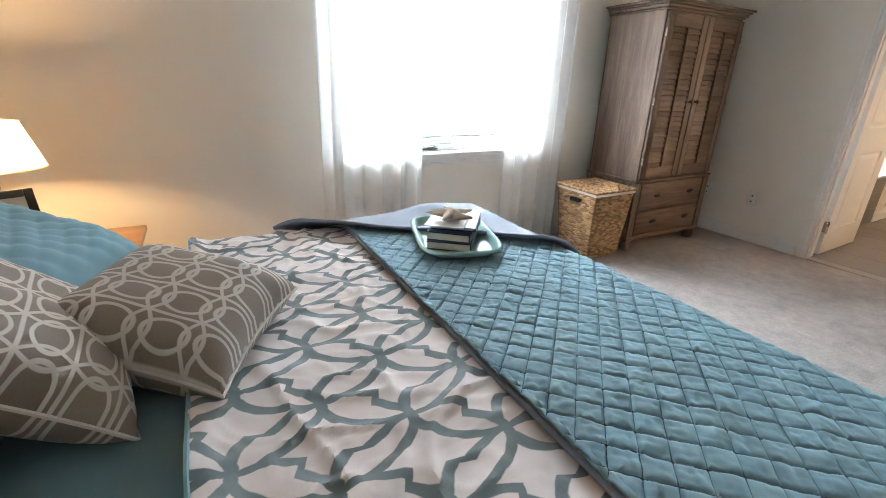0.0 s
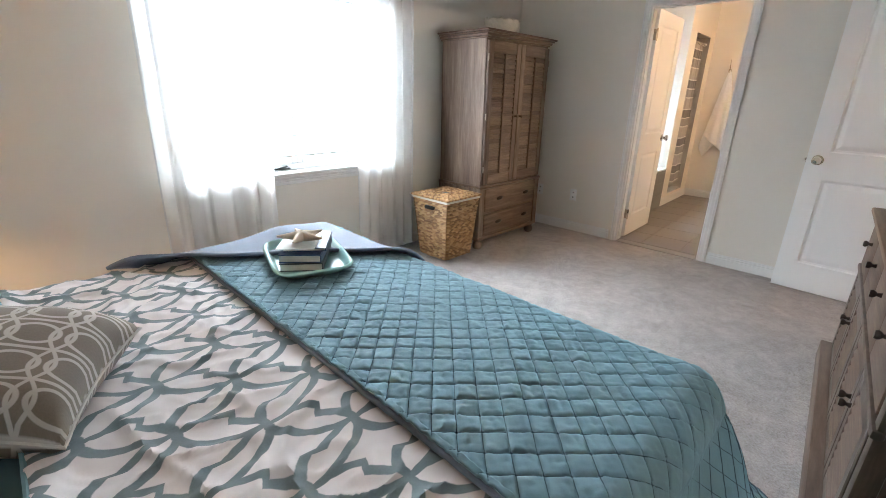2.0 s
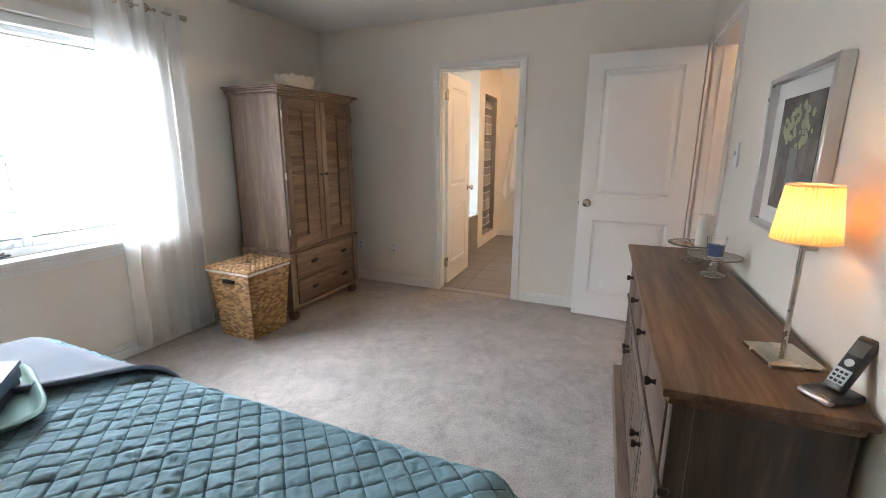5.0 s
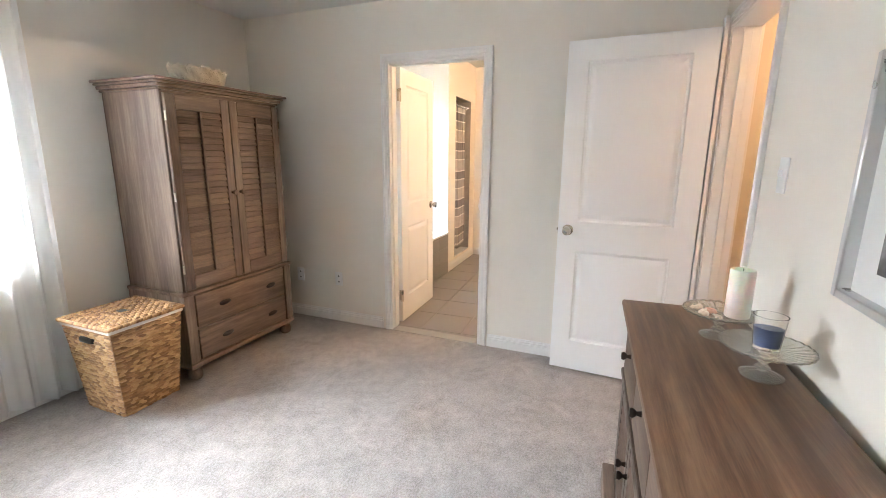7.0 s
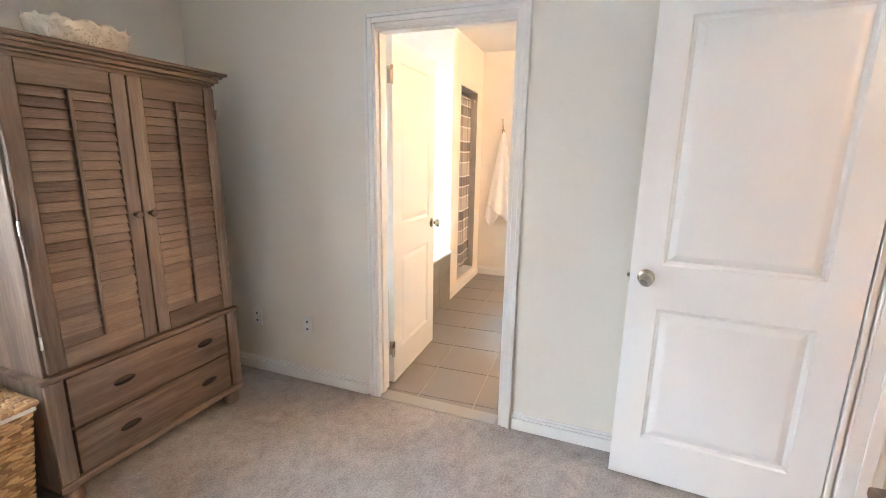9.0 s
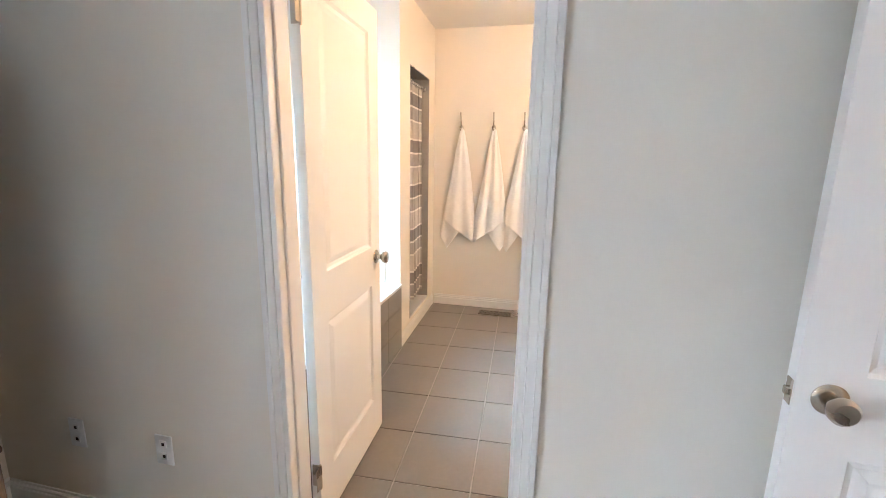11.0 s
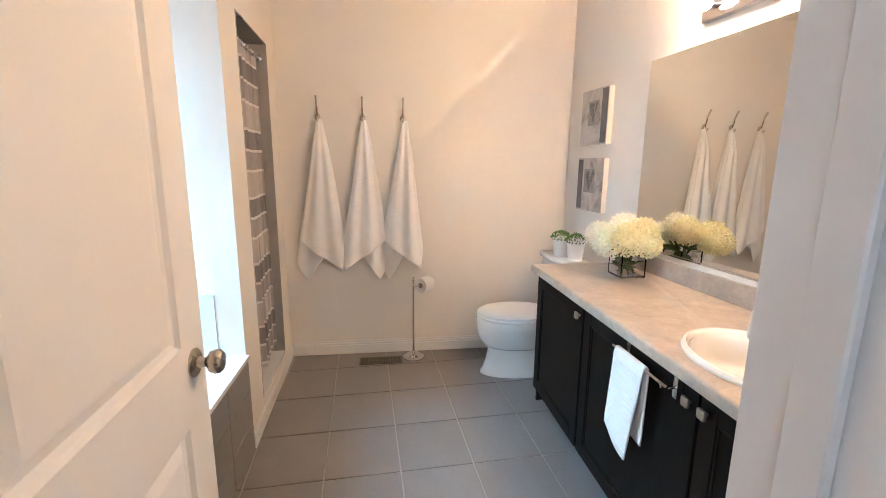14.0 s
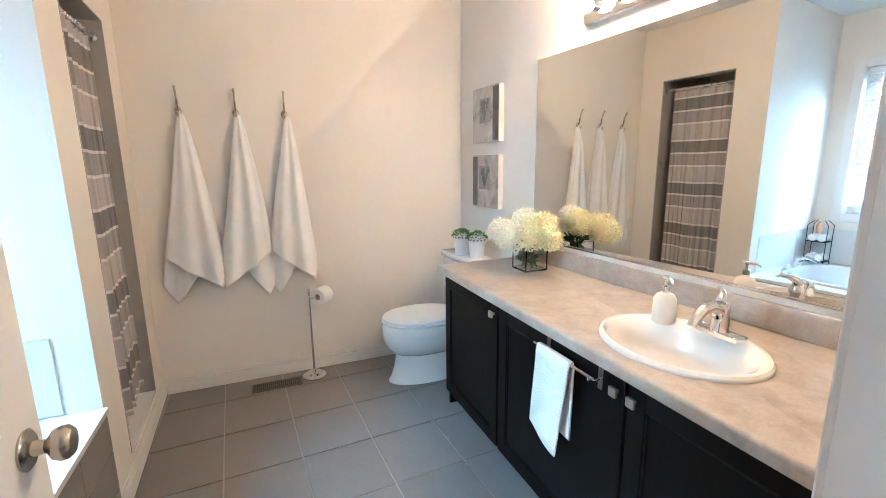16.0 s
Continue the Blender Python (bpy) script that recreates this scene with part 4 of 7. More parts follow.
# ---- wicker hamper ----
def hamper():
    h = thing("wicker_hamper", (4.42, 2.65, 0), "honey-brown woven seagrass laundry hamper with a lid", "laundry hamper")
    hb, ht, H = 0.155, 0.197, 0.515

    def half(z):
        return hb + (ht - hb) * z / H
    bm = bmesh.new()
    b = [bm.verts.new((x * (hb - 0.008), y * (hb - 0.008), 0.004)) for x, y in ((-1, -1), (1, -1), (1, 1), (-1, 1))]
    t = [bm.verts.new((x * (ht - 0.008), y * (ht - 0.008), H)) for x, y in ((-1, -1), (1, -1), (1, 1), (-1, 1))]
    for k in range(4):
        bm.faces.new((b[k], b[(k + 1) % 4], t[(k + 1) % 4], t[k]))
    bm.faces.new(b[::-1])
    part("core", bm, SEAGRASS, h, smooth=False)
    rr = random.Random(2)
    vs, fs = [], []

    def strand(c, d, nrm, ln, r):
        """A plump slanting twist of grass."""
        d, nrm = d.normalized(), nrm.normalized()
        s = d.cross(nrm)
        i = len(vs)
        for q, w in ((-0.5, 0.45), (-0.2, 1.0), (0.2, 1.0), (0.5, 0.45)):
            for a in range(5):
                an = math.pi * a / 4
                vs.append(c + d * (q * ln) + s * (r * w * math.cos(an)) + nrm * (r * 0.8 * w * math.sin(an)))
        for q in range(3):
            for a in range(4):
                k = i + q * 5 + a
                fs.append((k, k + 1, k + 6, k + 5))
    rows = 33
    for i in range(rows):
        z = 0.008 + (H - 0.02) * (i + 0.5) / rows
        w = half(z)
        n = 11
        for side, (dx, dy) in enumerate(((1, 0), (0, 1), (-1, 0), (0, -1))):
            nx, ny = dy, -dx
            for k in range(n):
                f = (k + 0.5 + (0.5 if i % 2 else 0)) / n * 2 - 1
                if f > 1.0:
                    continue
                f = max(-1 + 1.4 / n, min(1 - 1.4 / n, f))
                # hand hole in the narrow sides
                if side == 3 and abs(f) < 0.34 and 0.415 < z < 0.465:
                    continue
                c = Vector((dx * f * w + nx * w, dy * f * w + ny * w, z + rr.uniform(-0.002, 0.002)))
                strand(c, Vector((dx, dy, 0.13 * (1 if i % 2 else -1) + rr.uniform(-0.07, 0.07))), Vector((nx, ny, 0)), 2.9 * w / n, 0.0086 * rr.uniform(0.85, 1.15))
    me = bpy.data.meshes.new("weave")
    me.from_pydata([tuple(v) for v in vs], [], fs)
    me.polygons.foreach_set("use_smooth", [True] * len(me.polygons))
    part("weave", me, SEAGRASS, h)["kind"] = "stuff"
    part("liner", boxed(-ht - 0.008, ht + 0.008, -ht - 0.008, ht + 0.008, H - 0.016, H + 0.004, 0.004), LINER, h, "white cotton liner showing under the lid")
    part("hand_hole", boxed(-ht - 0.010, -ht + 0.02, -0.055, 0.055, 0.425, 0.458, 0.012, 2), DARKMETAL, h, "dark hand hole")
    lid = part("lid", boxed(-ht - 0.012, ht + 0.012, -ht - 0.012, ht + 0.012, H + 0.004, H + 0.022, 0.006), SEAGRASS, h)
    vs.clear(), fs.clear()
    n = 19
    for i in range(n):
        for k in range(n):
            x, y = (i + 0.5) / n * 2 - 1, (k + 0.5) / n * 2 - 1
            if abs(x) < 0.12 and abs(y) < 0.2:
                continue
            al = (i + k) % 2
            strand(Vector((x * ht, y * ht, H + 0.022)), Vector((1, 0.25, 0)) if al else Vector((0.25, 1, 0)), Vector((0, 0, 1)), 0.034, 0.0085 * rr.uniform(0.85, 1.1))
    for s in (-1, 1):
        for k in range(24):
            f = (k + 0.5) / 24 * 2 - 1
            strand(Vector((f * (ht + 0.01), s * (ht + 0.012), H + 0.013)), Vector((1, 0, 0.3)), Vector((0, s, 0.3)), 0.026, 0.009)
            strand(Vector((s * (ht + 0.012), f * (ht + 0.01), H + 0.013)), Vector((0, 1, 0.3)), Vector((s, 0, 0.3)), 0.026, 0.009)
    me = bpy.data.meshes.new("lid_weave")
    me.from_pydata([tuple(v) for v in vs], [], fs)
    me.polygons.foreach_set("use_smooth", [True] * len(me.polygons))
    part("lid_weave", me, SEAGRASS, lid)["kind"] = "stuff"
    part("finger_hole", boxed(-0.022, 0.022, -0.036, 0.036, H + 0.016, H + 0.0235, 0.003), DARKMETAL, lid, "dark finger hole")
    return h


hamper()


# ---- bed ----
BX0, BX1, BY0, BY1, BZ = 0.45, 2.90, 0.40, 1.99, 0.70
QX1, QY0 = 2.915, 0.238  # the thick quilt stands out further on the walking side


def drape(x, y, z, r=0.075, x1=BX1, y0=BY0, y1=BY1, fold=0.0, flare=0.10):
    """Lays a flat cloth point over the rounded top of the bed and down its sides."""
    cx, cy = min(x, x1 - r), min(max(y, y0 + r), y1 - r)
    dx, dy = x - cx, y - cy
    d = math.hypot(dx, dy)
    if d < 1e-6:
        return Vector((x, y, z))
    dx, dy = dx / d, dy / d
    q = r * math.pi / 2
    if d < q:
        o, h = r * math.sin(d / r), r * (1 - math.cos(d / r))
    else:
        e = d - q
        o = r + flare * e + fold * e * math.sin(13 * (x * 0.9 - y) + 2)
        h = r + e * 0.99
    return Vector((cx + dx * o, cy + dy * o, z - h))


def rumple(x, y, k=1.0):
    p = Vector((x * 3.1, y * 3.1, 0.3))
    n = noise.noise(p) * 0.5 + noise.noise(p * 2.3 + Vector((5, 1, 0))) * 0.3
    ridge = 1 - abs(noise.noise(Vector((x * 4.2 + 1.3 * noise.noise(p), y * 2.0, 4.1)))) * 3.2
    crease = 1 - abs(noise.noise(Vector((x * 7 + y * 5, y * 9 - x * 3, 2.2 + n)))) * 4
    fine = 1 - abs(noise.noise(Vector((x * 5 + y * 13, y * 6 - x * 9, 6.2 + 2 * n)))) * 5
    return k * (0.010 * n + 0.014 * max(0.0, ridge) ** 2 + 0.009 * max(0.0, crease) ** 2 + 0.005 * max(0.0, fine) ** 2 + 0.003 * noise.noise(Vector((x * 26, y * 26, 8))))


bed = thing("bed", (0, 0, 0), "double bed with mattress and box base under the covers", "bed")
part("mattress", boxed(BX0, BX1 - 0.05, BY0 + 0.04, BY1 - 0.04, 0.40, BZ - 0.03, 0.05, 3), MATTRESS, bed)
part("box_base", boxed(BX0, BX1 - 0.06, BY0 + 0.05, BY1 - 0.05, 0.14, 0.395, 0.01), MATTRESS, bed)
for x in (BX0 + 0.1, BX1 - 0.2):
    for y in (BY0 + 0.15, BY1 - 0.15):
        part("leg", turned([(0, 0), (0.022, 0), (0.03, 0.14), (0, 0.14)], 12, (x, y, 0)), BLACKFRAME, bed)


def flat_sheet(u, v):
    x, y = 0.46 + u * (1.75 - 0.46), BY0 - 0.30 + v * (BY1 - BY0 + 0.60)
    return drape(x, y, BZ - 0.012 + 0.6 * rumple(x + 3, y) - 0.03 * max(0, (x - 1.70) / 0.05), fold=0.05)


solo("bed_sheet", sheet(flat_sheet, 60, 110), SHEET, "dark teal cotton sheet on the bed", "bed sheet", thick=0.004)


def duvet_fn(u, v):
    x, y = 1.725 + u * (3.06 - 1.725), BY0 - 0.36 + v * (BY1 - BY0 + 0.60)
    edge = 0.018 * math.exp(-((x - 1.735) / 0.03) ** 2)
    vis = 1.0 if x < 2.3 else 0.25
    zz = BZ + rumple(x, y, 0.68) * vis + edge
    if x > 2.25:
        zz -= 0.010 * min(1.0, (x - 2.25) / 0.08)
    return drape(x, y, zz, fold=0.06)


dv = thing("duvet", (0, 0, 0), "white duvet with a grey-teal trellis print, slightly rumpled", "duvet")
part("duvet_cover", sheet(duvet_fn, 200, 330, lambda u, v: (u * 1.335, v * 2.31)), DUVET, dv, thick=0.006)
part("edge_piping", piped([tuple(duvet_fn(0, k / 90)) for k in range(91)], 0.0055, 6), SHAM, dv, "blue piped head edge")

QX0 = 2.245


def quilt_h(x, y):
    """Puffed diamonds between stitched lines."""
    s = 0.047
    a, b = (x + y) * 0.7071 / s, (x - y) * 0.7071 / s
    fa, fb = abs((a % 1.0) - 0.5) * 2, abs((b % 1.0) - 0.5) * 2
    d = min(1 - fa, 1 - fb)
    pucker = noise.noise(Vector((a * 1.5, b * 4.5, 1))) + noise.noise(Vector((a * 4.5, b * 1.5, 5)))
    return 0.0066 * (1 - (1 - min(1.0, d / 0.32)) ** 2.5) + 0.0024 * pucker * min(1.0, 3 * d) + 0.0014 * noise.noise(Vector((x * 75, y * 75, 4)))


def quilt_fn(u, v):
    x, y = QX0 + u * (3.40 - QX0), QY0 - 0.42 + v * (BY1 - QY0 + 0.42 - 0.02)
    lift = 0.012 + 0.006 * noise.noise(Vector((x * 2.2, y * 2.2, 7))) + 0.5 * rumple(x + 9, y + 4, 0.6)
    hem = 0.004 * (1 if (x - QX0) < 0.012 else 0)
    p = drape(x, y, BZ + 0.004 + lift, 0.085, x1=QX1, y0=QY0, fold=0.12, flare=0.55)
    q = drape(x, y, BZ + 0.004 + lift - 0.03, 0.055, x1=QX1, y0=QY0, fold=0.12, flare=0.55)
    n = (p - q)
    n = n.normalized() if n.length > 1e-5 else Vector((0, 0, 1))
    return p + n * (quilt_h(x, y) + hem)


qt = thing("quilt", (0, 0, 0), "teal diamond-stitched quilt folded across the foot of the bed", "quilt")
part("quilt_top", sheet(quilt_fn, 330, 560), QUILT, qt, thick=0.006)
part("binding", piped([tuple(drape(QX0, QY0 - 0.40 + (BY1 - QY0 + 0.36) * k / 60, BZ + 0.014 + 0.5 * rumple(QX0 + 9, QY0 - 0.4 + (BY1 - QY0 + 0.36) * k / 60 + 4, 0.6), 0.085, x1=QX1, y0=QY0, fold=0.12, flare=0.55)) for k in range(61)], 0.007, 8), QUILTBACK, qt, "dark stitched binding")


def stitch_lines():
    """Ribbons along the diagonal stitched seams, dark to paint the shade between the puffs."""
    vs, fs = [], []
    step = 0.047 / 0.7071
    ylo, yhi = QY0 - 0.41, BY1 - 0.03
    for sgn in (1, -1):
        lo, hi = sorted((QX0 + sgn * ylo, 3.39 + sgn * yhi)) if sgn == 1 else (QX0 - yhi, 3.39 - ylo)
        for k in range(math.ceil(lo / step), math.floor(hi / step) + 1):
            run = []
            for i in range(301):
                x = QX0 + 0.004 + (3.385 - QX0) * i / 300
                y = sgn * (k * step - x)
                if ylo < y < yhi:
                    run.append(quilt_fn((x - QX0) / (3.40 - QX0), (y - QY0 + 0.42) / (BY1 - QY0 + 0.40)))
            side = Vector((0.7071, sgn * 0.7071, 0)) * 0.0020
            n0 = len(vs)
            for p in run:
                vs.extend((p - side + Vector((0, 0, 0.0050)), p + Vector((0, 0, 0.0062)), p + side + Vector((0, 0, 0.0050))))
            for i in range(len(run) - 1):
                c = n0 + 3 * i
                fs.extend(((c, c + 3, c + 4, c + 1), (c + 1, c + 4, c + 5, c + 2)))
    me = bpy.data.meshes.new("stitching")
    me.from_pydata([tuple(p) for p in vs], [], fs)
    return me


part("stitching", stitch_lines(), SEAM_SHADE, qt, "stitched seams with their crease shade painted dark")["kind"] = "stuff"


def flap_fn(u, v):
    # triangle: corner at the far foot end, folded back over the quilt
    a, b, c = Vector((2.935, 1.285, 0)), Vector((2.00, 1.985, 0)), Vector((3.10, 2.14, 0))
    p = a.lerp(b, u)
    p = p.lerp(c, v * 0.999)
    roll = 0.018 * math.exp(-(v / 0.06) ** 2)
    z = BZ + 0.032 + roll + 0.010 * noise.noise(Vector((p.x * 6, p.y * 6, 2))) + 0.030 * math.exp(-((p.x - 2.62) ** 2 + (p.y - 2.02) ** 2) / 0.02)
    return drape(p.x, p.y, z, 0.09)


part("folded_corner", sheet(flap_fn, 60, 44), QUILTBACK, qt, "slate-blue lining of the turned-back corner", thick=0.010)
part("corner_binding", piped([tuple(Vector(flap_fn(k / 40, 0)) + Vector((0, 0, 0.002))) for k in range(41)], 0.007, 8), QUILTBACK, qt)


def pillow(name, w, h, t, center, e1, e2, material, label, puff=0.5, quilted=0.0):
    e1, e2 = Vector(e1).normalized(), Vector(e2)
    n = e1.cross(e2).normalized()
    if n.z < 0:
        n = -n
    e2 = n.cross(e1).normalized()
    c = Vector(center)

    def half(sgn):
        def fn(u, v):
            a, b = 2 * u - 1, 2 * v - 1
            pin = 1 - 0.10 * (1 - abs(a) ** 2) * abs(b) ** 2 - 0.0
            pin2 = 1 - 0.10 * (1 - abs(b) ** 2) * abs(a) ** 2
            x, y = a * w / 2 * pin2, b * h / 2 * pin
            z = t / 2 * max(0.0, (1 - a ** 4) * (1 - b ** 4)) ** puff
            z += 0.010 * noise.noise(Vector((x * 8 + 3, y * 8, sgn))) * (1 - a * a) * (1 - b * b) * 2
            if quilted:
                z += quilted * abs(math.sin(math.pi * (a * 4 + b * 4))) * (1 - a ** 6) * (1 - b ** 6)
                z += 0.45 * quilted * abs(math.sin(math.pi * (a * 4 - b * 4))) * (1 - a ** 6) * (1 - b ** 6)
            return c + e1 * x + e2 * y + n * (sgn * z)
        return sheet(fn, 110 if quilted else 44, 110 if quilted else 44, lambda u, v: (u * w, v * h))
    th = thing(name, (0, 0, 0), label, "pillow")
    part("cover", half(1), material, th)
    part("underside", half(-1), material, th)
    pts = []
    for q in range(4):
        for k in range(20):
            f = 2 * k / 20 - 1
            a, b = ((f, -1), (1, f), (-f, 1), (-1, -f))[q]
            pts.append(c + e1 * (a * w / 2 * (1 - 0.10 * (1 - b * b) * a * a)) + e2 * (b * h / 2 * (1 - 0.10 * (1 - a * a) * b * b)))
    part("seam", piped(pts + pts[:1], 0.004, 6), material, th)
    return th


pillow("cushion", 0.37, 0.36, 0.185, (1.715, 1.250, 0.785), (0.33, -0.19, -0.08), (0.10, 0.33, 0.05), CUSHION, "taupe cushion with a white trellis print lying on the bed", 0.5)
pillow("cushion", 0.44, 0.44, 0.16, (1.455, 1.190, 0.845), (0.16, -0.94, -0.02), (-0.66, -0.05, 0.60), CUSHION, "taupe cushion with a white trellis print leaning back", 0.5)
pillow("pillow_sham", 0.62, 0.46, 0.20, (1.345, 1.50, 0.85), (0.34, 0.92, -0.16), (-0.88, 0.25, 0.30), SHAM, "blue quilted pillow sham behind the cushions", 0.5, 0.009)
pillow("bed_pillow", 0.66, 0.42, 0.15, (1.28, 0.80, 0.775), (0.05, 0.99, 0.0), (-0.98, 0.05, 0.12), SHEET, "teal sleeping pillow lying on the sheet", 0.5)


# ---- tray, books, starfish ----
TR = pose(2.53, 1.535, BZ + 0.034, 0, 0, -17.5)


def tray_fn(w, d, rise, flare):
    def outline(a, grow):
        ca, sa = math.cos(a), math.sin(a)
        k = (abs(ca) ** 5 + abs(sa) ** 5) ** (-1 / 5)
        return (k * ca * (w / 2 + grow), k * sa * (d / 2 + grow))

    def fn(u, v):
        a = 2 * math.pi * u
        if v < 0.35:
            s = v / 0.35
            x, y = outline(a, -0.02)
            return (x * s, y * s, 0.002)
        if v < 0.75:
            s = (v - 0.35) / 0.4
            x, y = outline(a, -0.02 + flare * s)
            return (x, y, 0.002 + rise * s * s)
        s = (v - 0.75) / 0.25
        x, y = outline(a, -0.02 + flare + 0.014 * s)
        return (x, y, 0.002 + rise + 0.006 * math.sin(math.pi * s))
    return fn


tr = thing("serving_tray", TR, "mint green enamel serving tray with rounded corners on the quilt", "tray")
part("tray_dish", sheet(tray_fn(0.245, 0.375, 0.022, 0.020), 96, 16), MINT, tr, thick=0.003)


def book(name, w, d, h, m, cover, label):
    b = thing(name, m, label, "book")
    part("page_block", boxed(-w / 2 + 0.003, w / 2 - 0.004, -d / 2 + 0.004, d / 2 - 0.004, 0.003, h - 0.003), PAPER, b, "cream page edges", smooth=False)
    bm = bmesh.new()
    box(bm, -w / 2, w / 2, -d / 2, d / 2, 0, 0.003, 0.001)
    box(bm, -w / 2, w / 2, -d / 2, d / 2, h - 0.003, h, 0.001)
    box(bm, w / 2 - 0.003, w / 2 + 0.001, -d / 2, d / 2, 0.002, h - 0.002, 0.001)
    part("cover", bm, cover, b)
    return b


book("book", 0.145, 0.222, 0.028, TR @ pose(-0.004, -0.018, 0.006, 0, 0, -21), SLATECOVER, "dark hardback book with cream pages on the tray")
book("book", 0.142, 0.218, 0.028, TR @ pose(0.0, -0.014, 0.0345, 0, 0, -24), NAVY, "navy hardback book with cream pages")
book("book", 0.145, 0.20, 0.012, TR @ pose(0.012, 0.004, 0.063, 0, 0, -20), NAVY, "slim blue book on top of the stack")
bm = bmesh.new()
box(bm, -0.075, 0.055, -0.09, 0.09, 0, 0.0025, 0.001)
solo("book_jacket", bm, COVER, "pale printed leaflet lying on the books", "leaflet", TR @ pose(-0.010, -0.01, 0.0753, 0, 0, -22))
bm = bmesh.new()
for k in range(5):
    a = 2 * math.pi * k / 5 + 0.3
    p = [(0.085 * t * math.cos(a + 0.10 * t), 0.085 * t * math.sin(a + 0.10 * t), 0.012 - 0.004 * t + 0.006 * t * t) for t in (0, 0.25, 0.5, 0.75, 1.0)]
    tube(bm, p, [0.020, 0.017, 0.012, 0.008, 0.003], 10)
solo("starfish", bm, STARFISH, "dried cream starfish lying on the books", "starfish", TR @ pose(-0.012, -0.012, 0.086))


# ---- bedside ----
ns = thing("nightstand", (1.24, 2.45, 0), "honey pine nightstand in the corner beside the bed", "nightstand")
part("top", boxed(-0.28, 0.28, -0.24, 0.24, 0.555, 0.58, 0.006, 2), PINE, ns)
part("case", boxed(-0.25, 0.25, -0.21, 0.22, 0.12, 0.555, 0.004), PINE, ns)
part("drawer", boxed(-0.22, 0.22, -0.225, -0.208, 0.36, 0.53, 0.004), PINE, ns)
for x in (-0.23, 0.23):
    for y in (-0.19, 0.20):
        part("leg", boxed(x - 0.02, x + 0.02, y - 0.02, y + 0.02, 0, 0.12, 0.003), PINE, ns)


def table_lamp(name, m, label, rb, rt, zb, zt, square, pleats):
    l = thing(name, m, label, "table lamp")
    if square:
        part("base", boxed(-0.072, 0.072, -0.062, 0.062, 0, 0.012, 0.003, 2), NICKEL, l, "square brushed metal base")
    else:
        part("base", turned([(0, 0), (0.07, 0), (0.072, 0.01), (0.05, 0.02), (0.012, 0.03), (0, 0.03)], 32), NICKEL, l)
    part("stem", piped([(0, 0, 0.012), (0, 0, zb + 0.03)], 0.0065, 12), NICKEL, l)
    part("socket", turned([(0, 0), (0.014, 0), (0.016, 0.04), (0, 0.04)], 16, (0, 0, zb + 0.005)), NICKEL, l)

    def fn(u, v):
        a = 2 * math.pi * u
        r = rb + (rt - rb) * v + (0.0022 * math.sin(pleats * a) if pleats else 0)
        return (r * math.cos(a), r * math.sin(a), zb + (zt - zb) * v)
    part("shade", sheet(fn, pleats * 6 if pleats else 64, 6), PLEATCLOTH if pleats else SHADECLOTH, l, "pleated cream cloth shade, lit" if pleats else "plain cream cloth shade, lit")
    for r, z in ((rb, zb), (rt, zt)):
        part("shade_ring", piped([(r * math.cos(2 * math.pi * k / 48), r * math.sin(2 * math.pi * k / 48), z) for k in range(49)], 0.0028, 6), SHADECLOTH, l)
    for a in (0, 2.09, 4.19):
        part("spider", piped([(0, 0, zt - 0.012), (rt * math.cos(a), rt * math.sin(a), zt - 0.004)], 0.0016, 6), NICKEL, l)
    return l


table_lamp("table_lamp", (1.105, 2.515, 0.5805), "bedside lamp with a glowing cream shade on the nightstand", 0.160, 0.113, 0.322, 0.487, False, 0)
south(table_lamp("table_lamp", pose(3.43, -0.278, 0.84, 0, 0, 12), "slim metal lamp with a glowing pleated shade on the dresser", 0.070, 0.054, 0.312, 0.445, True, 44))
pf = thing("photo_frame", pose(1.16, 2.36, 0.5815, -14, 0, 24), "black-framed picture standing on the nightstand", "picture frame")
bm = bmesh.new()
for a in ((-0.09, -0.062, 0, 0.26), (0.062, 0.09, 0, 0.26), (-0.062, 0.062, 0, 0.028), (-0.062, 0.062, 0.232, 0.26)):
    box(bm, a[0], a[1], -0.008, 0.010, a[2], a[3], 0.002)
part("frame", bm, BLACKFRAME, pf)
part("picture", boxed(-0.062, 0.062, -0.001, 0.004, 0.028, 0.232), SKETCH, pf, "pale sketch under glass", smooth=False)
part("strut", boxed(-0.02, 0.02, 0.010, 0.014, 0.02, 0.16), BLACKFRAME, pf)


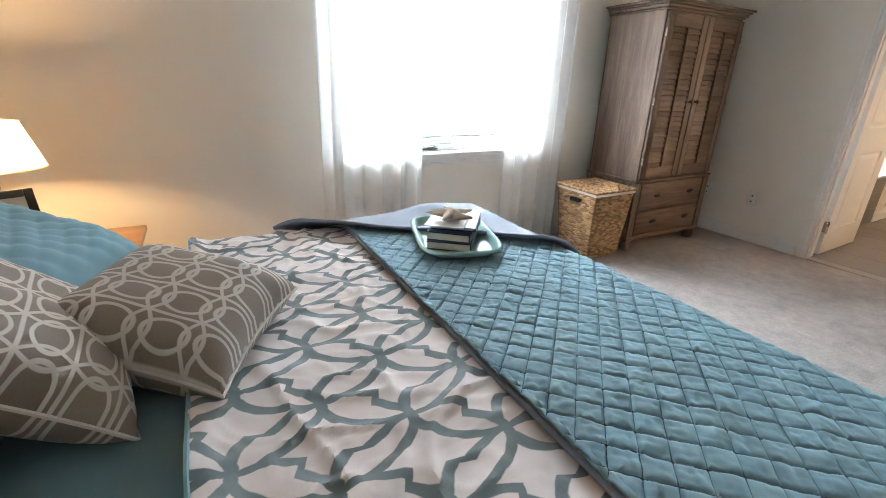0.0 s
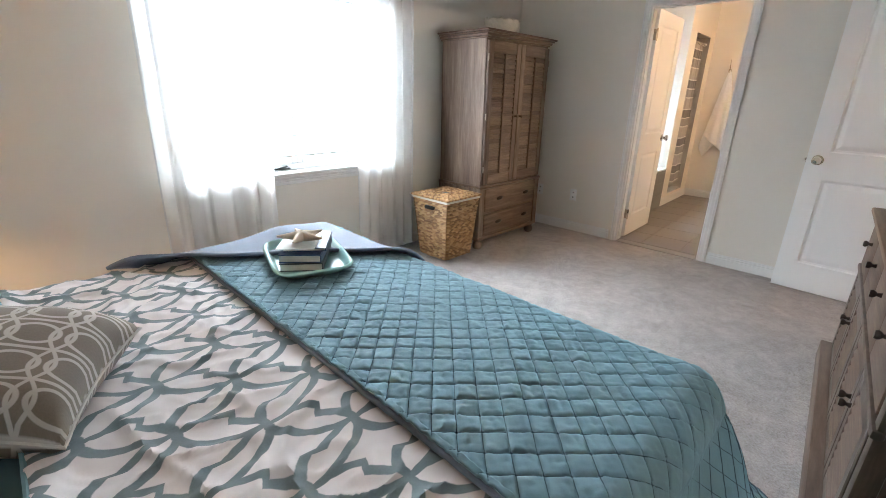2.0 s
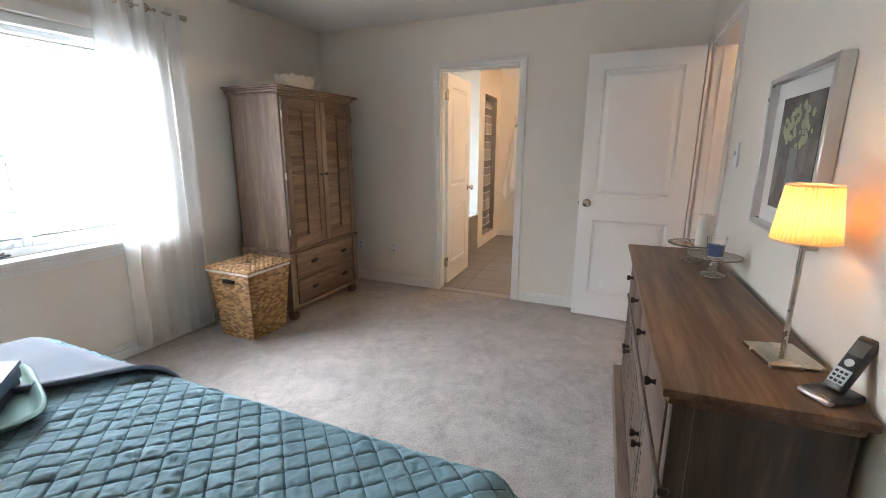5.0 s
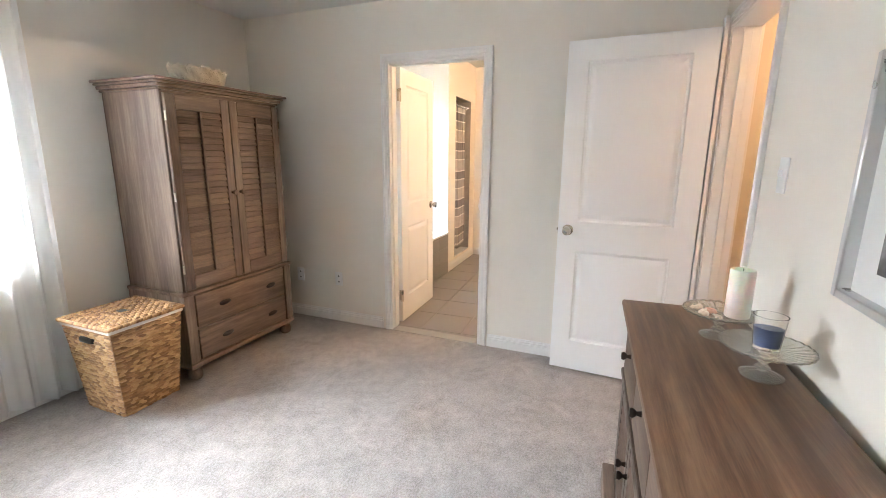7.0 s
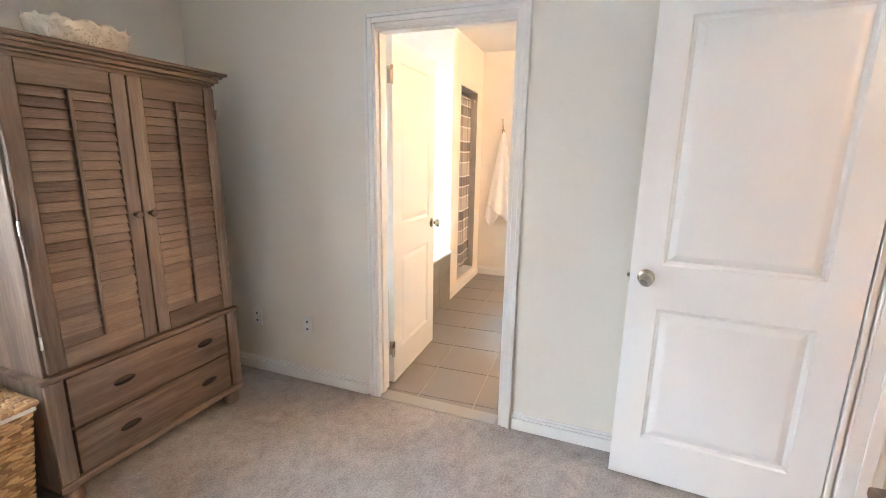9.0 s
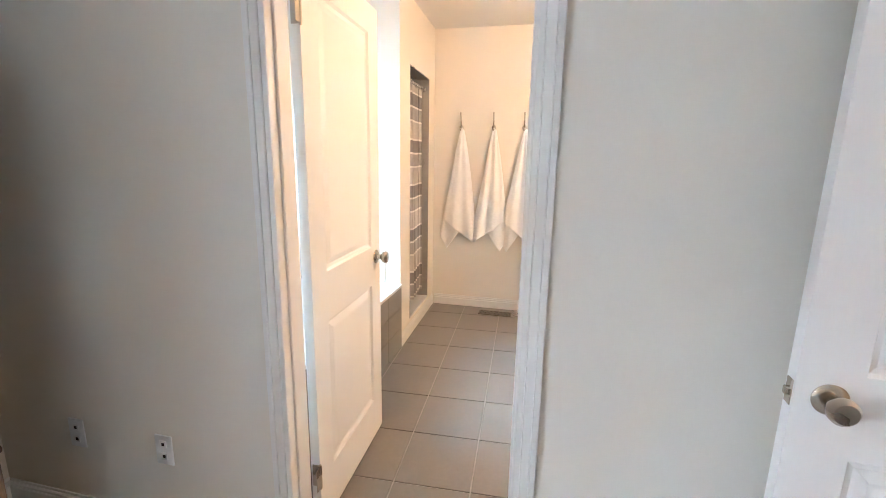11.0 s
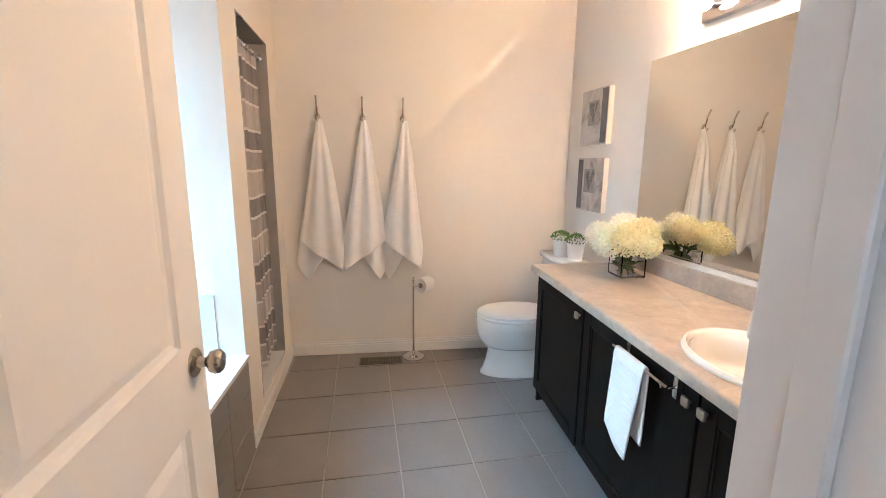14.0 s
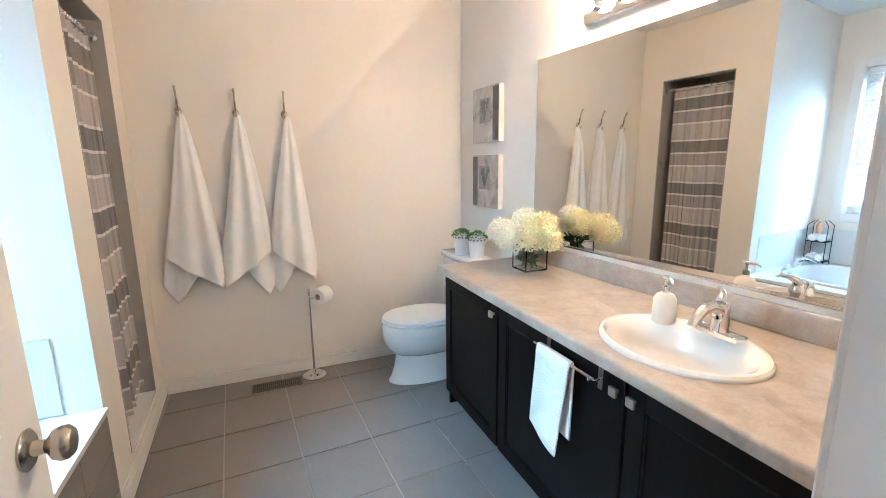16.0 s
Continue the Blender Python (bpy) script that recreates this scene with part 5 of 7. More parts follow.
# ---- dresser ----
def dresser():
    X0, X1, YB, YF, H = 3.185, 4.745, SOUTH + 0.062, 0.034, 0.84
    d = thing("dresser", (0, 0, 0), "walnut-brown dresser with louvred doors and small knobs", "dresser")
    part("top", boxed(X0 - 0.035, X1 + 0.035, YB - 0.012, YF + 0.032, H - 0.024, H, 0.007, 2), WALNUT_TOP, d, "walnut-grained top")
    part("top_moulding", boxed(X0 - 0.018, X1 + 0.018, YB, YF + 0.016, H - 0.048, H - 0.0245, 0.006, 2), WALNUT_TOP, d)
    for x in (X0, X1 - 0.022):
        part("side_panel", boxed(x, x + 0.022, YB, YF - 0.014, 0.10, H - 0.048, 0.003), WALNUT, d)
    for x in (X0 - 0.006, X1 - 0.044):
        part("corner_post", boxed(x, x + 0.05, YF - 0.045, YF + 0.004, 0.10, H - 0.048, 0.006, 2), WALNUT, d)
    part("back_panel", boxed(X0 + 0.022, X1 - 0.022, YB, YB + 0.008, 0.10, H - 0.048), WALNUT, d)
    part("plinth", boxed(X0 - 0.022, X1 + 0.022, YB, YF + 0.050, 0.0, 0.10, 0.008, 2), DRESSER_FRONT, d)
    part("face_frame", boxed(X0 + 0.044, X1 - 0.044, YF - 0.03, YF - 0.006, 0.10, H - 0.048), DRESSER_FRONT, d)
    part("rail_moulding", boxed(X0 - 0.012, X1 + 0.012, YF - 0.016, YF + 0.013, 0.535, 0.562, 0.008, 2), WALNUT, d)
    inner = X1 - X0 - 0.10
    kn = [(0, 0), (0.009, 0), (0.006, 0.012), (0.012, 0.018), (0.0145, 0.024), (0.012, 0.031), (0, 0.033)]
    n = 4
    for k in range(n):
        a = X0 + 0.05 + inner * k / n
        dr = part("drawer", boxed(a + 0.004, a + inner / n - 0.004, YF - 0.012, YF + 0.008, 0.572, H - 0.056, 0.005, 2), DRESSER_FRONT, d)
        part("knob", turned(kn, 16, (a + inner / n / 2, YF + 0.008, 0.715), Matrix.Rotation(radians(-90), 4, 'X')), BRONZE, dr, "dark bronze knob")
    slat = finish(boxed(-0.5, 0.5, -0.5, 0.5, -0.5, 0.5), "slat", False)
    slat.materials.append(DRESSER_FRONT)
    for k in range(n):
        a, b = X0 + 0.05 + inner * k / n + 0.004, X0 + 0.05 + inner * (k + 1) / n - 0.004
        z0, z1 = 0.112, 0.527
        bm = bmesh.new()
        for x in (a, b - 0.05):
            box(bm, x, x + 0.05, YF - 0.012, YF + 0.008, z0, z1, 0.004)
        for z in (z0, z1 - 0.05):
            box(bm, a + 0.05, b - 0.05, YF - 0.011, YF + 0.007, z, z + 0.05, 0.003)
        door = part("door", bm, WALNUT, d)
        part("back_board", boxed(a + 0.05, b - 0.05, YF - 0.012, YF - 0.009, z0 + 0.05, z1 - 0.05), DRESSER_FRONT, door)
        m = 9
        for i in range(m):
            z = z0 + 0.05 + (z1 - z0 - 0.10) * (i + 0.5) / m
            s = new("slat", slat)
            s.parent = door
            s.matrix_basis = Matrix.Translation(((a + b) / 2, YF - 0.002, z)) @ Matrix.Rotation(radians(24), 4, 'X') @ Matrix.Diagonal((b - a - 0.10, 0.006, 0.040, 1))
        kx = b - 0.026 if k % 2 == 0 else a + 0.026
        part("knob", turned(kn, 16, (kx, YF + 0.008, 0.40), Matrix.Rotation(radians(-90), 4, 'X')), BRONZE, door, "dark bronze knob")
    return d


south(dresser())


def pedestal_plate(m, r, h, label, mat_):
    p = thing("pedestal_plate", m, label, "glass plate", "glass pedestal plates")
    part("foot", turned([(0, 0), (0.048, 0), (0.050, 0.004), (0.036, 0.010), (0.014, 0.016), (0, 0.016)], 40), mat_, p)
    part("stem", turned([(0, 0.0162), (0.011, 0.0162), (0.018, 0.026), (0.010, 0.034), (0.017, 0.044), (0.010, 0.054), (0.014, h - 0.006), (0, h - 0.006)], 28), mat_, p)

    def fn(u, v):
        a = 2 * math.pi * u
        rr_ = 0.01 + (r - 0.01) * v
        return (rr_ * math.cos(a), rr_ * math.sin(a), h + 0.010 * v ** 3 + 0.0015 * math.sin(28 * a) * v ** 2)
    part("dish", sheet(fn, 112, 10), mat_, p, "fluted clear glass dish", thick=0.004)
    return p


P1, P2 = (4.49, -0.205, 0.84), (4.235, -0.255, 0.84)
south(pedestal_plate(P1, 0.105, 0.075, "clear glass pedestal plate holding a candle and shells", TINTGLASS))
south(pedestal_plate(P2, 0.105, 0.075, "clear glass pedestal plate holding a blue candle", TINTGLASS))
cd = south(thing("pillar_candle", (4.47, -0.245, 0.84 + 0.0785), "unlit cream pillar candle on a glass plate", "candle"))
part("wax", turned([(0, 0), (0.033, 0), (0.0345, 0.003), (0.034, 0.146), (0.031, 0.150), (0.020, 0.146), (0, 0.144)], 36), WAX, cd)
part("wick", piped([(0, 0, 0.143), (0.001, 0, 0.153)], 0.001, 5), DARKMETAL, cd)
cu = south(thing("glass_candle", (4.235, -0.255, 0.84 + 0.0785), "blue candle in a clear glass tumbler", "candle"))
part("tumbler", turned([(0, 0), (0.030, 0), (0.037, 0.085), (0.0385, 0.088), (0.0355, 0.088), (0.0285, 0.008), (0, 0.008)], 40), GLASS, cu)
part("wax", turned([(0, 0.009), (0.0283, 0.009), (0.0325, 0.058), (0, 0.057)], 36), BLUEWAX, cu)
for k, (x, y, s, mt) in enumerate(((-0.045, 0.055, 1.0, SHELL), (-0.028, 0.035, 0.8, PINKSHELL), (0.005, 0.062, 0.9, SHELL), (-0.07, 0.02, 0.7, SHELL), (0.0, 0.03, 0.6, PINKSHELL))):
    def shell_fn(u, v, s=s):
        a = math.pi * (u - 0.5) * 0.95
        r = s * 0.026 * v
        return (r * math.sin(a), r * math.cos(a) - 0.012 * s, s * 0.012 * math.sin(math.pi * min(1, v * 0.9)) + 0.0012 * math.sin(26 * u) * v)
    south(solo("seashell", sheet(shell_fn, 40, 10), mt, "small ribbed seashell on the glass plate", "seashell", pose(P1[0] + x, P1[1] + y, 0.84 + 0.083, 0, 0, 67 * k), "seashells", thick=0.002))

ph = south(thing("cordless_phone", pose(3.243, -0.315, 0.84, 0, 0, -150) @ Matrix.Scale(0.88, 4), "black and silver cordless phone standing in its cradle", "phone"))
part("cradle", boxed(-0.04, 0.04, -0.05, 0.055, 0, 0.022, 0.008, 2), PHONEBLACK, ph)
part("cradle_trim", boxed(-0.041, 0.041, -0.058, -0.036, 0.004, 0.016, 0.005, 2), PHONESILVER, ph, "silver cradle lip")
R = Matrix.Translation((0, 0.0, 0.02)) @ Matrix.Rotation(radians(-32), 4, 'X')
bm = boxed(-0.024, 0.024, -0.011, 0.011, 0, 0.155, 0.009, 3)
bm.transform(R)
hs = part("handset", bm, PHONEBLACK, ph)
bm = boxed(-0.017, 0.017, -0.0125, -0.0105, 0.098, 0.138, 0.001)
bm.transform(R)
part("display", bm, SCREEN, hs)
bm = boxed(-0.019, 0.019, -0.0135, -0.0105, 0.018, 0.060, 0.001)
bm.transform(R)
part("faceplate", bm, PHONESILVER, hs)
for r_ in range(3):
    for c_ in range(3):
        bm = boxed(-0.015 + c_ * 0.011, -0.007 + c_ * 0.011, -0.0145, -0.0132, 0.022 + r_ * 0.012, 0.029 + r_ * 0.012, 0.001)
        bm.transform(R)
        part("key", bm, PHONEBLACK, hs)
bm = turned([(0, 0), (0.010, 0), (0.010, 0.003), (0, 0.003)], 20, (0, -0.011, 0.078), Matrix.Rotation(radians(90), 4, 'X'))
bm.transform(R)
part("nav_key", bm, PHONESILVER, hs)

# framed picture over the dresser
fp = south(thing("framed_picture", (3.90, SOUTH, 1.352), "silver-framed dark photograph of blossom in a vase on the wall", "picture"))
fw, fh, b_ = 0.28, 0.262, 0.020
bm = bmesh.new()
for a in ((-fw, -fw + b_, -fh, fh), (fw - b_, fw, -fh, fh), (-fw + b_, fw - b_, -fh, -fh + b_), (-fw + b_, fw - b_, fh - b_, fh)):
    box(bm, a[0], a[1], 0.001, 0.040, a[2], a[3], 0.003)
part("frame", bm, SILVER, fp, "brushed silver frame")
part("mount", boxed(-fw + b_, fw - b_, 0.004, 0.012, -fh + b_, fh - b_), MOUNT, fp, "white mount card", smooth=False)
ph2 = part("photograph", boxed(-0.175, 0.175, 0.012, 0.014, -0.185, 0.185), PHOTO_DARK, fp, "dark photograph", smooth=False)
rr2 = random.Random(4)
bm = bmesh.new()
for k in range(60):
    a, q = rr2.uniform(0, 6.28), rr2.uniform(0, 1) ** 0.5
    lathe(bm, [(rr2.uniform(0.008, 0.018), 0.0), (0, 0.0008)], 6, (0.13 * q * math.cos(a), 0.0148, 0.09 + 0.065 * q * math.sin(a)), Matrix.Rotation(radians(-90), 4, 'X'))
part("blossom", bm, PETAL_PHOTO, ph2, smooth=False)
part("vase", boxed(-0.03, 0.04, 0.0145, 0.0152, -0.15, 0.02), VASE_PHOTO, ph2)

# switch and outlets
sw = south(thing("light_switch", (4.705, SOUTH, 1.34), "white toggle light switch plate on the wall", "light switch"))
part("plate", boxed(-0.036, 0.036, 0.0005, 0.007, -0.058, 0.058, 0.003, 2), WHITEPLASTIC, sw)
part("toggle", boxed(-0.006, 0.006, 0.007, 0.018, -0.004, 0.018, 0.002), WHITEPLASTIC, sw)
for y in (2.27, 2.665):
    o = thing("wall_outlet", (EAST, y, 0.372), "white wall outlet plate beside the armoire", "outlet", "wall outlets")
    part("plate", boxed(-0.006, -0.0005, -0.036, 0.036, -0.058, 0.058, 0.003, 2), WHITEPLASTIC, o)
    for z in (-0.024, 0.024):
        part("socket", boxed(-0.0075, -0.006, -0.014, 0.014, z - 0.014, z + 0.014, 0.002), WHITEPLASTIC, o)
        part("slot", boxed(-0.0082, -0.0072, -0.006, 0.006, z - 0.006, z + 0.006), DARKMETAL, o)

bpy.context.view_layer.update()
_off = Matrix.Translation((3.9, SOUTH, 0)) @ Matrix.Rotation(radians(1.8), 4, 'Z') @ Matrix.Translation((-3.9, -SOUTH, 0))
_more = Matrix.Translation((4.79, 0.10, 0)) @ Matrix.Rotation(radians(1.5), 4, 'Z') @ Matrix.Translation((-4.79, -0.10, 0))
for ob in SOUTHSIDE:
    ob.matrix_world = _off @ ob.matrix_world
    # the dresser stands a little askew from its wall
    if ob.name.startswith("dresser"):
        ob.matrix_world = _more @ ob.matrix_world


# ---- bathroom: bathtub and shower ----
tubdeck = tagged(new("tub_surround"), "grey-tiled bathtub surround with a white deck", "tub surround", "", "structure")
part("backing", boxed(TUB0, TUBEND, BNORTH + 0.012, BNORTH + 0.05, 0, DECK - 0.02), GROUT, tubdeck, smooth=False)
bm = bmesh.new()
TX0, TX1, TY0, TY1 = TUB0 + 0.14, TUBEND - 0.12, BNORTH + 0.16, NORTH - 0.16
for a in ((TUB0, TUBEND, BNORTH - 0.004, TY0), (TUB0, TUBEND, TY1, NORTH), (TUB0, TX0, TY0, TY1), (TX1, TUBEND, TY0, TY1)):
    box(bm, a[0], a[1], a[2], a[3], DECK - 0.02, DECK)
bmesh.ops.remove_doubles(bm, verts=bm.verts, dist=1e-4)
part("deck", bm, ACRYLIC, tubdeck, "white tiled bathtub deck", smooth=False)
tub = thing("bathtub", ((TX0 + TX1) / 2, (TY0 + TY1) / 2, 0), "white acrylic bathtub set into the tiled deck", "bathtub")
hw, hd = (TX1 - TX0) / 2 + 0.03, (TY1 - TY0) / 2 + 0.03


def tub_fn(u, v):
    a = 2 * math.pi * u
    ca, sa = math.cos(a), math.sin(a)
    k = (abs(ca) ** 4 + abs(sa) ** 4) ** (-0.25)
    prof = ((1.0, DECK + 0.001), (0.995, DECK + 0.018), (0.96, DECK + 0.020), (0.93, DECK + 0.008), (0.88, DECK - 0.15), (0.80, DECK - 0.36), (0.70, DECK - 0.41), (0.0, DECK - 0.415))
    t = v * (len(prof) - 1)
    i = min(int(t), len(prof) - 2)
    f = t - i
    s, z = prof[i][0] * (1 - f) + prof[i + 1][0] * f, prof[i][1] * (1 - f) + prof[i + 1][1] * f
    return (k * ca * hw * s, k * sa * hd * s, z)


part("basin", sheet(tub_fn, 72, 28), ACRYLIC, tub)
tf = thing("tub_faucet", (TUBEND - 0.10, 2.52, DECK), "chrome bathtub filler with two lever handles", "faucet")
part("spout", piped([(0, 0, 0), (0, 0, 0.06), (-0.03, 0, 0.10), (-0.09, 0, 0.115), (-0.15, 0, 0.10), (-0.17, 0, 0.085)], [0.018, 0.016, 0.015, 0.014, 0.014, 0.014], 14), CHROME, tf)
for y in (-0.13, 0.13):
    hd_ = part("handle", turned([(0, 0), (0.024, 0), (0.020, 0.02), (0.012, 0.03), (0.014, 0.05), (0, 0.055)], 20, (0, y, 0)), CHROME, tf)
    part("lever", piped([(0, y, 0.045), (-0.06, y, 0.055)], [0.007, 0.004], 8), CHROME, hd_)
cad = thing("bath_caddy", (TUBEND - 0.11, 2.93, DECK), "dark wire two-tier caddy holding rolled towels and a bottle", "caddy")
for x in (-0.07, 0.07):
    for y in (-0.06, 0.06):
        part("post", piped([(x, y, 0), (x, y, 0.34), (x * 0.5, y * 0.5, 0.38)], 0.003, 6), DARKMETAL, cad)
for z in (0.03, 0.20):
    part("tier", piped([(-0.07, -0.06, z), (0.07, -0.06, z), (0.07, 0.06, z), (-0.07, 0.06, z), (-0.07, -0.06, z)], 0.003, 6), DARKMETAL, cad)
    part("tier_floor", boxed(-0.068, 0.068, -0.058, 0.058, z - 0.003, z), DARKMETAL, cad)
for z in (0.03, 0.20):
    for x in (-0.032, 0.032):
        solo("rolled_towel", turned([(0, -0.055), (0.026, -0.055), (0.031, -0.045), (0.031, 0.045), (0.026, 0.055), (0, 0.055)], 16, (0, 0, 0), Matrix.Rotation(radians(90), 4, 'X')), TERRY, "rolled white washcloth in the wire caddy", "towel", (TUBEND - 0.11 + x, 2.93, DECK + z + 0.032), "rolled towels")
solo("bath_bottle", turned([(0, 0), (0.02, 0), (0.022, 0.07), (0.01, 0.085), (0.012, 0.105), (0, 0.105)], 18), mat("orange_cap_bottle", (0.62, 0.36, 0.22), 0.3), "small bottle with an orange cap on the caddy", "bottle", (TUBEND - 0.10, 2.93, DECK + 0.266))

# shower stall behind the curtain
st = tagged(new("shower_stall"), "grey marble-lined shower stall behind the curtain", "shower", "", "structure")
st.matrix_world = SKEW_N
part("floor_pan", boxed(TUBEND + 0.10, BEAST, BNORTH + 0.11, NORTH, 0.0, 0.06), ACRYLIC, st, smooth=False)
part("side_lining", boxed(TUBEND + 0.10, TUBEND + 0.112, BNORTH + 0.11, NORTH, 0.06, 2.3), MARBLE, st, smooth=False)
part("side_lining", boxed(BEAST - 0.012, BEAST, BNORTH + 0.11, NORTH, 0.06, 2.3), MARBLE, st, smooth=False)
part("rear_lining", boxed(TUBEND + 0.112, BEAST - 0.012, NORTH - 0.012, NORTH, 0.06, 2.3), MARBLE, st, smooth=False)
bm = bmesh.new()
for a in ((NICHE[0], NICHE[0] + 0.006, NICHE[2] + 0.006, NICHE[3]), (NICHE[1] - 0.006, NICHE[1], NICHE[2] + 0.006, NICHE[3])):
    box(bm, a[0], a[1], BNORTH - 0.002, BNORTH + 0.112, a[2], a[3])
box(bm, NICHE[0] + 0.006, NICHE[1] - 0.006, BNORTH - 0.002, BNORTH + 0.112, NICHE[3] - 0.006, NICHE[3])
part("reveal", bm, MARBLE, st, "grey marble reveal", smooth=False)
part("curb", boxed(NICHE[0], NICHE[1], BNORTH - 0.003, BNORTH + 0.113, NICHE[2], NICHE[2] + 0.012, 0.003), ACRYLIC, st, "white shower curb")
sr = thing("shower_rod", SKEW_N @ Matrix.Translation((0, BNORTH + 0.045, NICHE[3] - 0.085)), "chrome shower curtain rod in the opening", "curtain rod")
part("rod", piped([(NICHE[0] + 0.007, 0, 0), (NICHE[1] - 0.007, 0, 0)], 0.011, 14), CHROME, sr)
for x, s in ((NICHE[0] + 0.0065, 1), (NICHE[1] - 0.0065, -1)):
    part("flange", turned([(0, 0), (0.024, 0), (0.022, 0.008), (0.013, 0.012), (0, 0.012)], 18, (x, 0, 0), Matrix.Rotation(s * radians(90), 4, 'Y')), CHROME, sr)
sc = thing("shower_curtain", SKEW_N @ Matrix.Translation((0, BNORTH + 0.045, 0)), "grey and white striped cloth shower curtain, drawn across", "shower curtain")


def shower_cloth(u, v):
    z = NICHE[3] - 0.105 + (0.24 - NICHE[3] + 0.105) * v + 0.006 * math.sin(9 * u) * v
    a = 2 * math.pi * 6 * (u + 0.03 * math.sin(7 * u + 1.5) + 0.012 * v * math.sin(11 * u))
    amp = 0.017 * (0.7 + 0.6 * v) * (0.7 + 0.5 * math.sin(5.3 * u + 0.8))
    wide = NICHE[1] - NICHE[0] - 0.10
    return (NICHE[0] + 0.014 + (wide - 0.02 * v) * u + 0.007 * math.sin(2 * a + 1), amp * math.sin(a + 0.6 * math.sin(3 * v)) + 0.006 * math.sin(2.7 * a + 2 * v) - 0.012 * v, z)


part("cloth", sheet(shower_cloth, 180, 70, lambda u, v: (u * 1.0, v * 1.74 + 0.295)), STRIPES, sc)
for k in range(9):
    x = NICHE[0] + 0.03 + (NICHE[1] - NICHE[0] - 0.14) * k / 8
    part("ring", piped([(x, 0.017 * math.cos(q), NICHE[3] - 0.093 + 0.021 * math.sin(q)) for q in [i * math.pi / 6 for i in range(13)]], 0.002, 5), CHROME, sc)


# ---- hooks and towels ----
def towel(seed, w, ln, m, label):
    """Hung by its middle: a slender cone of cloth that ends in slanting hems and two tips."""
    r = random.Random(seed)
    ph = [r.uniform(0, 6.28) for _ in range(5)]
    lean, flip = r.uniform(-0.02, 0.03), r.choice((-1, 1))

    def layer(depth, hem, wide, folds):
        def fn(u, v):
            a = 2 * u - 1
            k = v * hem(u if flip > 0 else 1 - u)
            spread = 0.014 + wide * (w / 2) * min(1.0, k) ** 0.9
            y = a * spread + lean * k + 0.006 * math.sin(5 * k + ph[1])
            pleat = math.sin(2 * math.pi * folds * u + ph[2] + 0.5 * k)
            d = depth + 0.010 * (1 - a * a) + (0.006 + 0.022 * k) * (0.5 + 0.5 * pleat) * (1 - a ** 6) + 0.002 * math.sin(11 * u + 4 * k + ph[3])
            return (-(0.012 + d * min(1.0, 0.3 + 4 * v)), y, -0.005 - ln * k)
        return sheet(fn, 64, 60)
    t = thing("hanging_towel", m, label, "towel", "towels on hooks")
    part("inner_fold", layer(0.004, lambda u: 1.0 - 0.50 * abs(u - 0.22) if u < 0.58 else 0.82 + 0.40 * (u - 0.58) - 1.6 * max(0.0, u - 0.88), 1.0, 2.2), TERRY, t, thick=0.004)
    part("outer_fold", layer(0.040, lambda u: 0.74 + 0.20 * u - 1.1 * max(0.0, u - 0.90), 0.93, 2.1), TERRY, t, thick=0.004)
    part("hang_loop", piped([(-0.020, -0.010, -0.02), (-0.022, 0, 0.012), (-0.020, 0.010, -0.02)], 0.003, 6), TERRY, t)
    return t


def coat_hook(m):
    h = thing("robe_hook", m, "brushed nickel double robe hook on the wall", "hook", "robe hooks")
    part("back_plate", turned([(0, 0), (0.021, 0), (0.021, 0.004), (0.014, 0.008), (0, 0.009)], 24, (-0.0005, 0, 0), Matrix.Rotation(radians(-90), 4, 'Y') @ Matrix.Diagonal((1.2, 0.9, 1, 1))), NICKEL, h)
    part("upper_arm", piped([(-0.006, 0, 0.004), (-0.022, 0, 0.03), (-0.028, 0, 0.07), (-0.042, 0, 0.105), (-0.052, 0, 0.122)], [0.007, 0.006, 0.0055, 0.0055, 0.006], 10), NICKEL, h)
    part("tip", turned([(0, -0.008), (0.006, -0.006), (0.008, 0), (0.006, 0.006), (0, 0.008)], 14, (-0.053, 0, 0.125)), NICKEL, h)
    part("lower_arm", piped([(-0.006, 0, -0.004), (-0.022, 0, -0.024), (-0.038, 0, -0.022), (-0.045, 0, -0.006)], 0.0055, 10), NICKEL, h)
    return h


for k, y in enumerate((1.79, 1.495, 1.225)):
    coat_hook((BEAST, y, 1.685))
    towel(11 + 5 * k, (0.365, 0.355, 0.33)[k], 1.10, (BEAST, y - 0.01, 1.675), "white terry bath towel hanging from a hook in folds")

# ---- paper stand, vent ----
tp = thing("paper_stand", pose(BEAST - 0.115, 1.165, 0, 0, 0, 48), "chrome free-standing toilet paper stand", "toilet paper holder")
part("base", turned([(0, 0), (0.075, 0), (0.076, 0.006), (0.066, 0.012), (0.05, 0.016), (0.045, 0.026), (0.020, 0.032), (0.011, 0.05), (0, 0.05)], 36), CHROME, tp)
part("pole", piped([(0, 0, 0.045), (0, 0, 0.575)], 0.0075, 12), CHROME, tp)
part("finial", turned([(0, 0), (0.009, 0), (0.013, 0.008), (0.007, 0.016), (0.010, 0.024), (0.006, 0.034), (0, 0.036)], 16, (0, 0, 0.572)), CHROME, tp)
part("arm", piped([(0, 0, 0.55), (-0.03, 0.03, 0.552), (-0.045, 0.02, 0.548), (-0.048, -0.02, 0.545), (-0.048, -0.12, 0.545), (-0.048, -0.13, 0.555)], 0.0055, 10), CHROME, tp)
rl = thing("paper_roll", pose(BEAST - 0.115, 1.165, 0, 0, 0, 48) @ Matrix.Translation((-0.048, -0.07, 0.541)), "white toilet paper roll on the stand", "toilet paper")
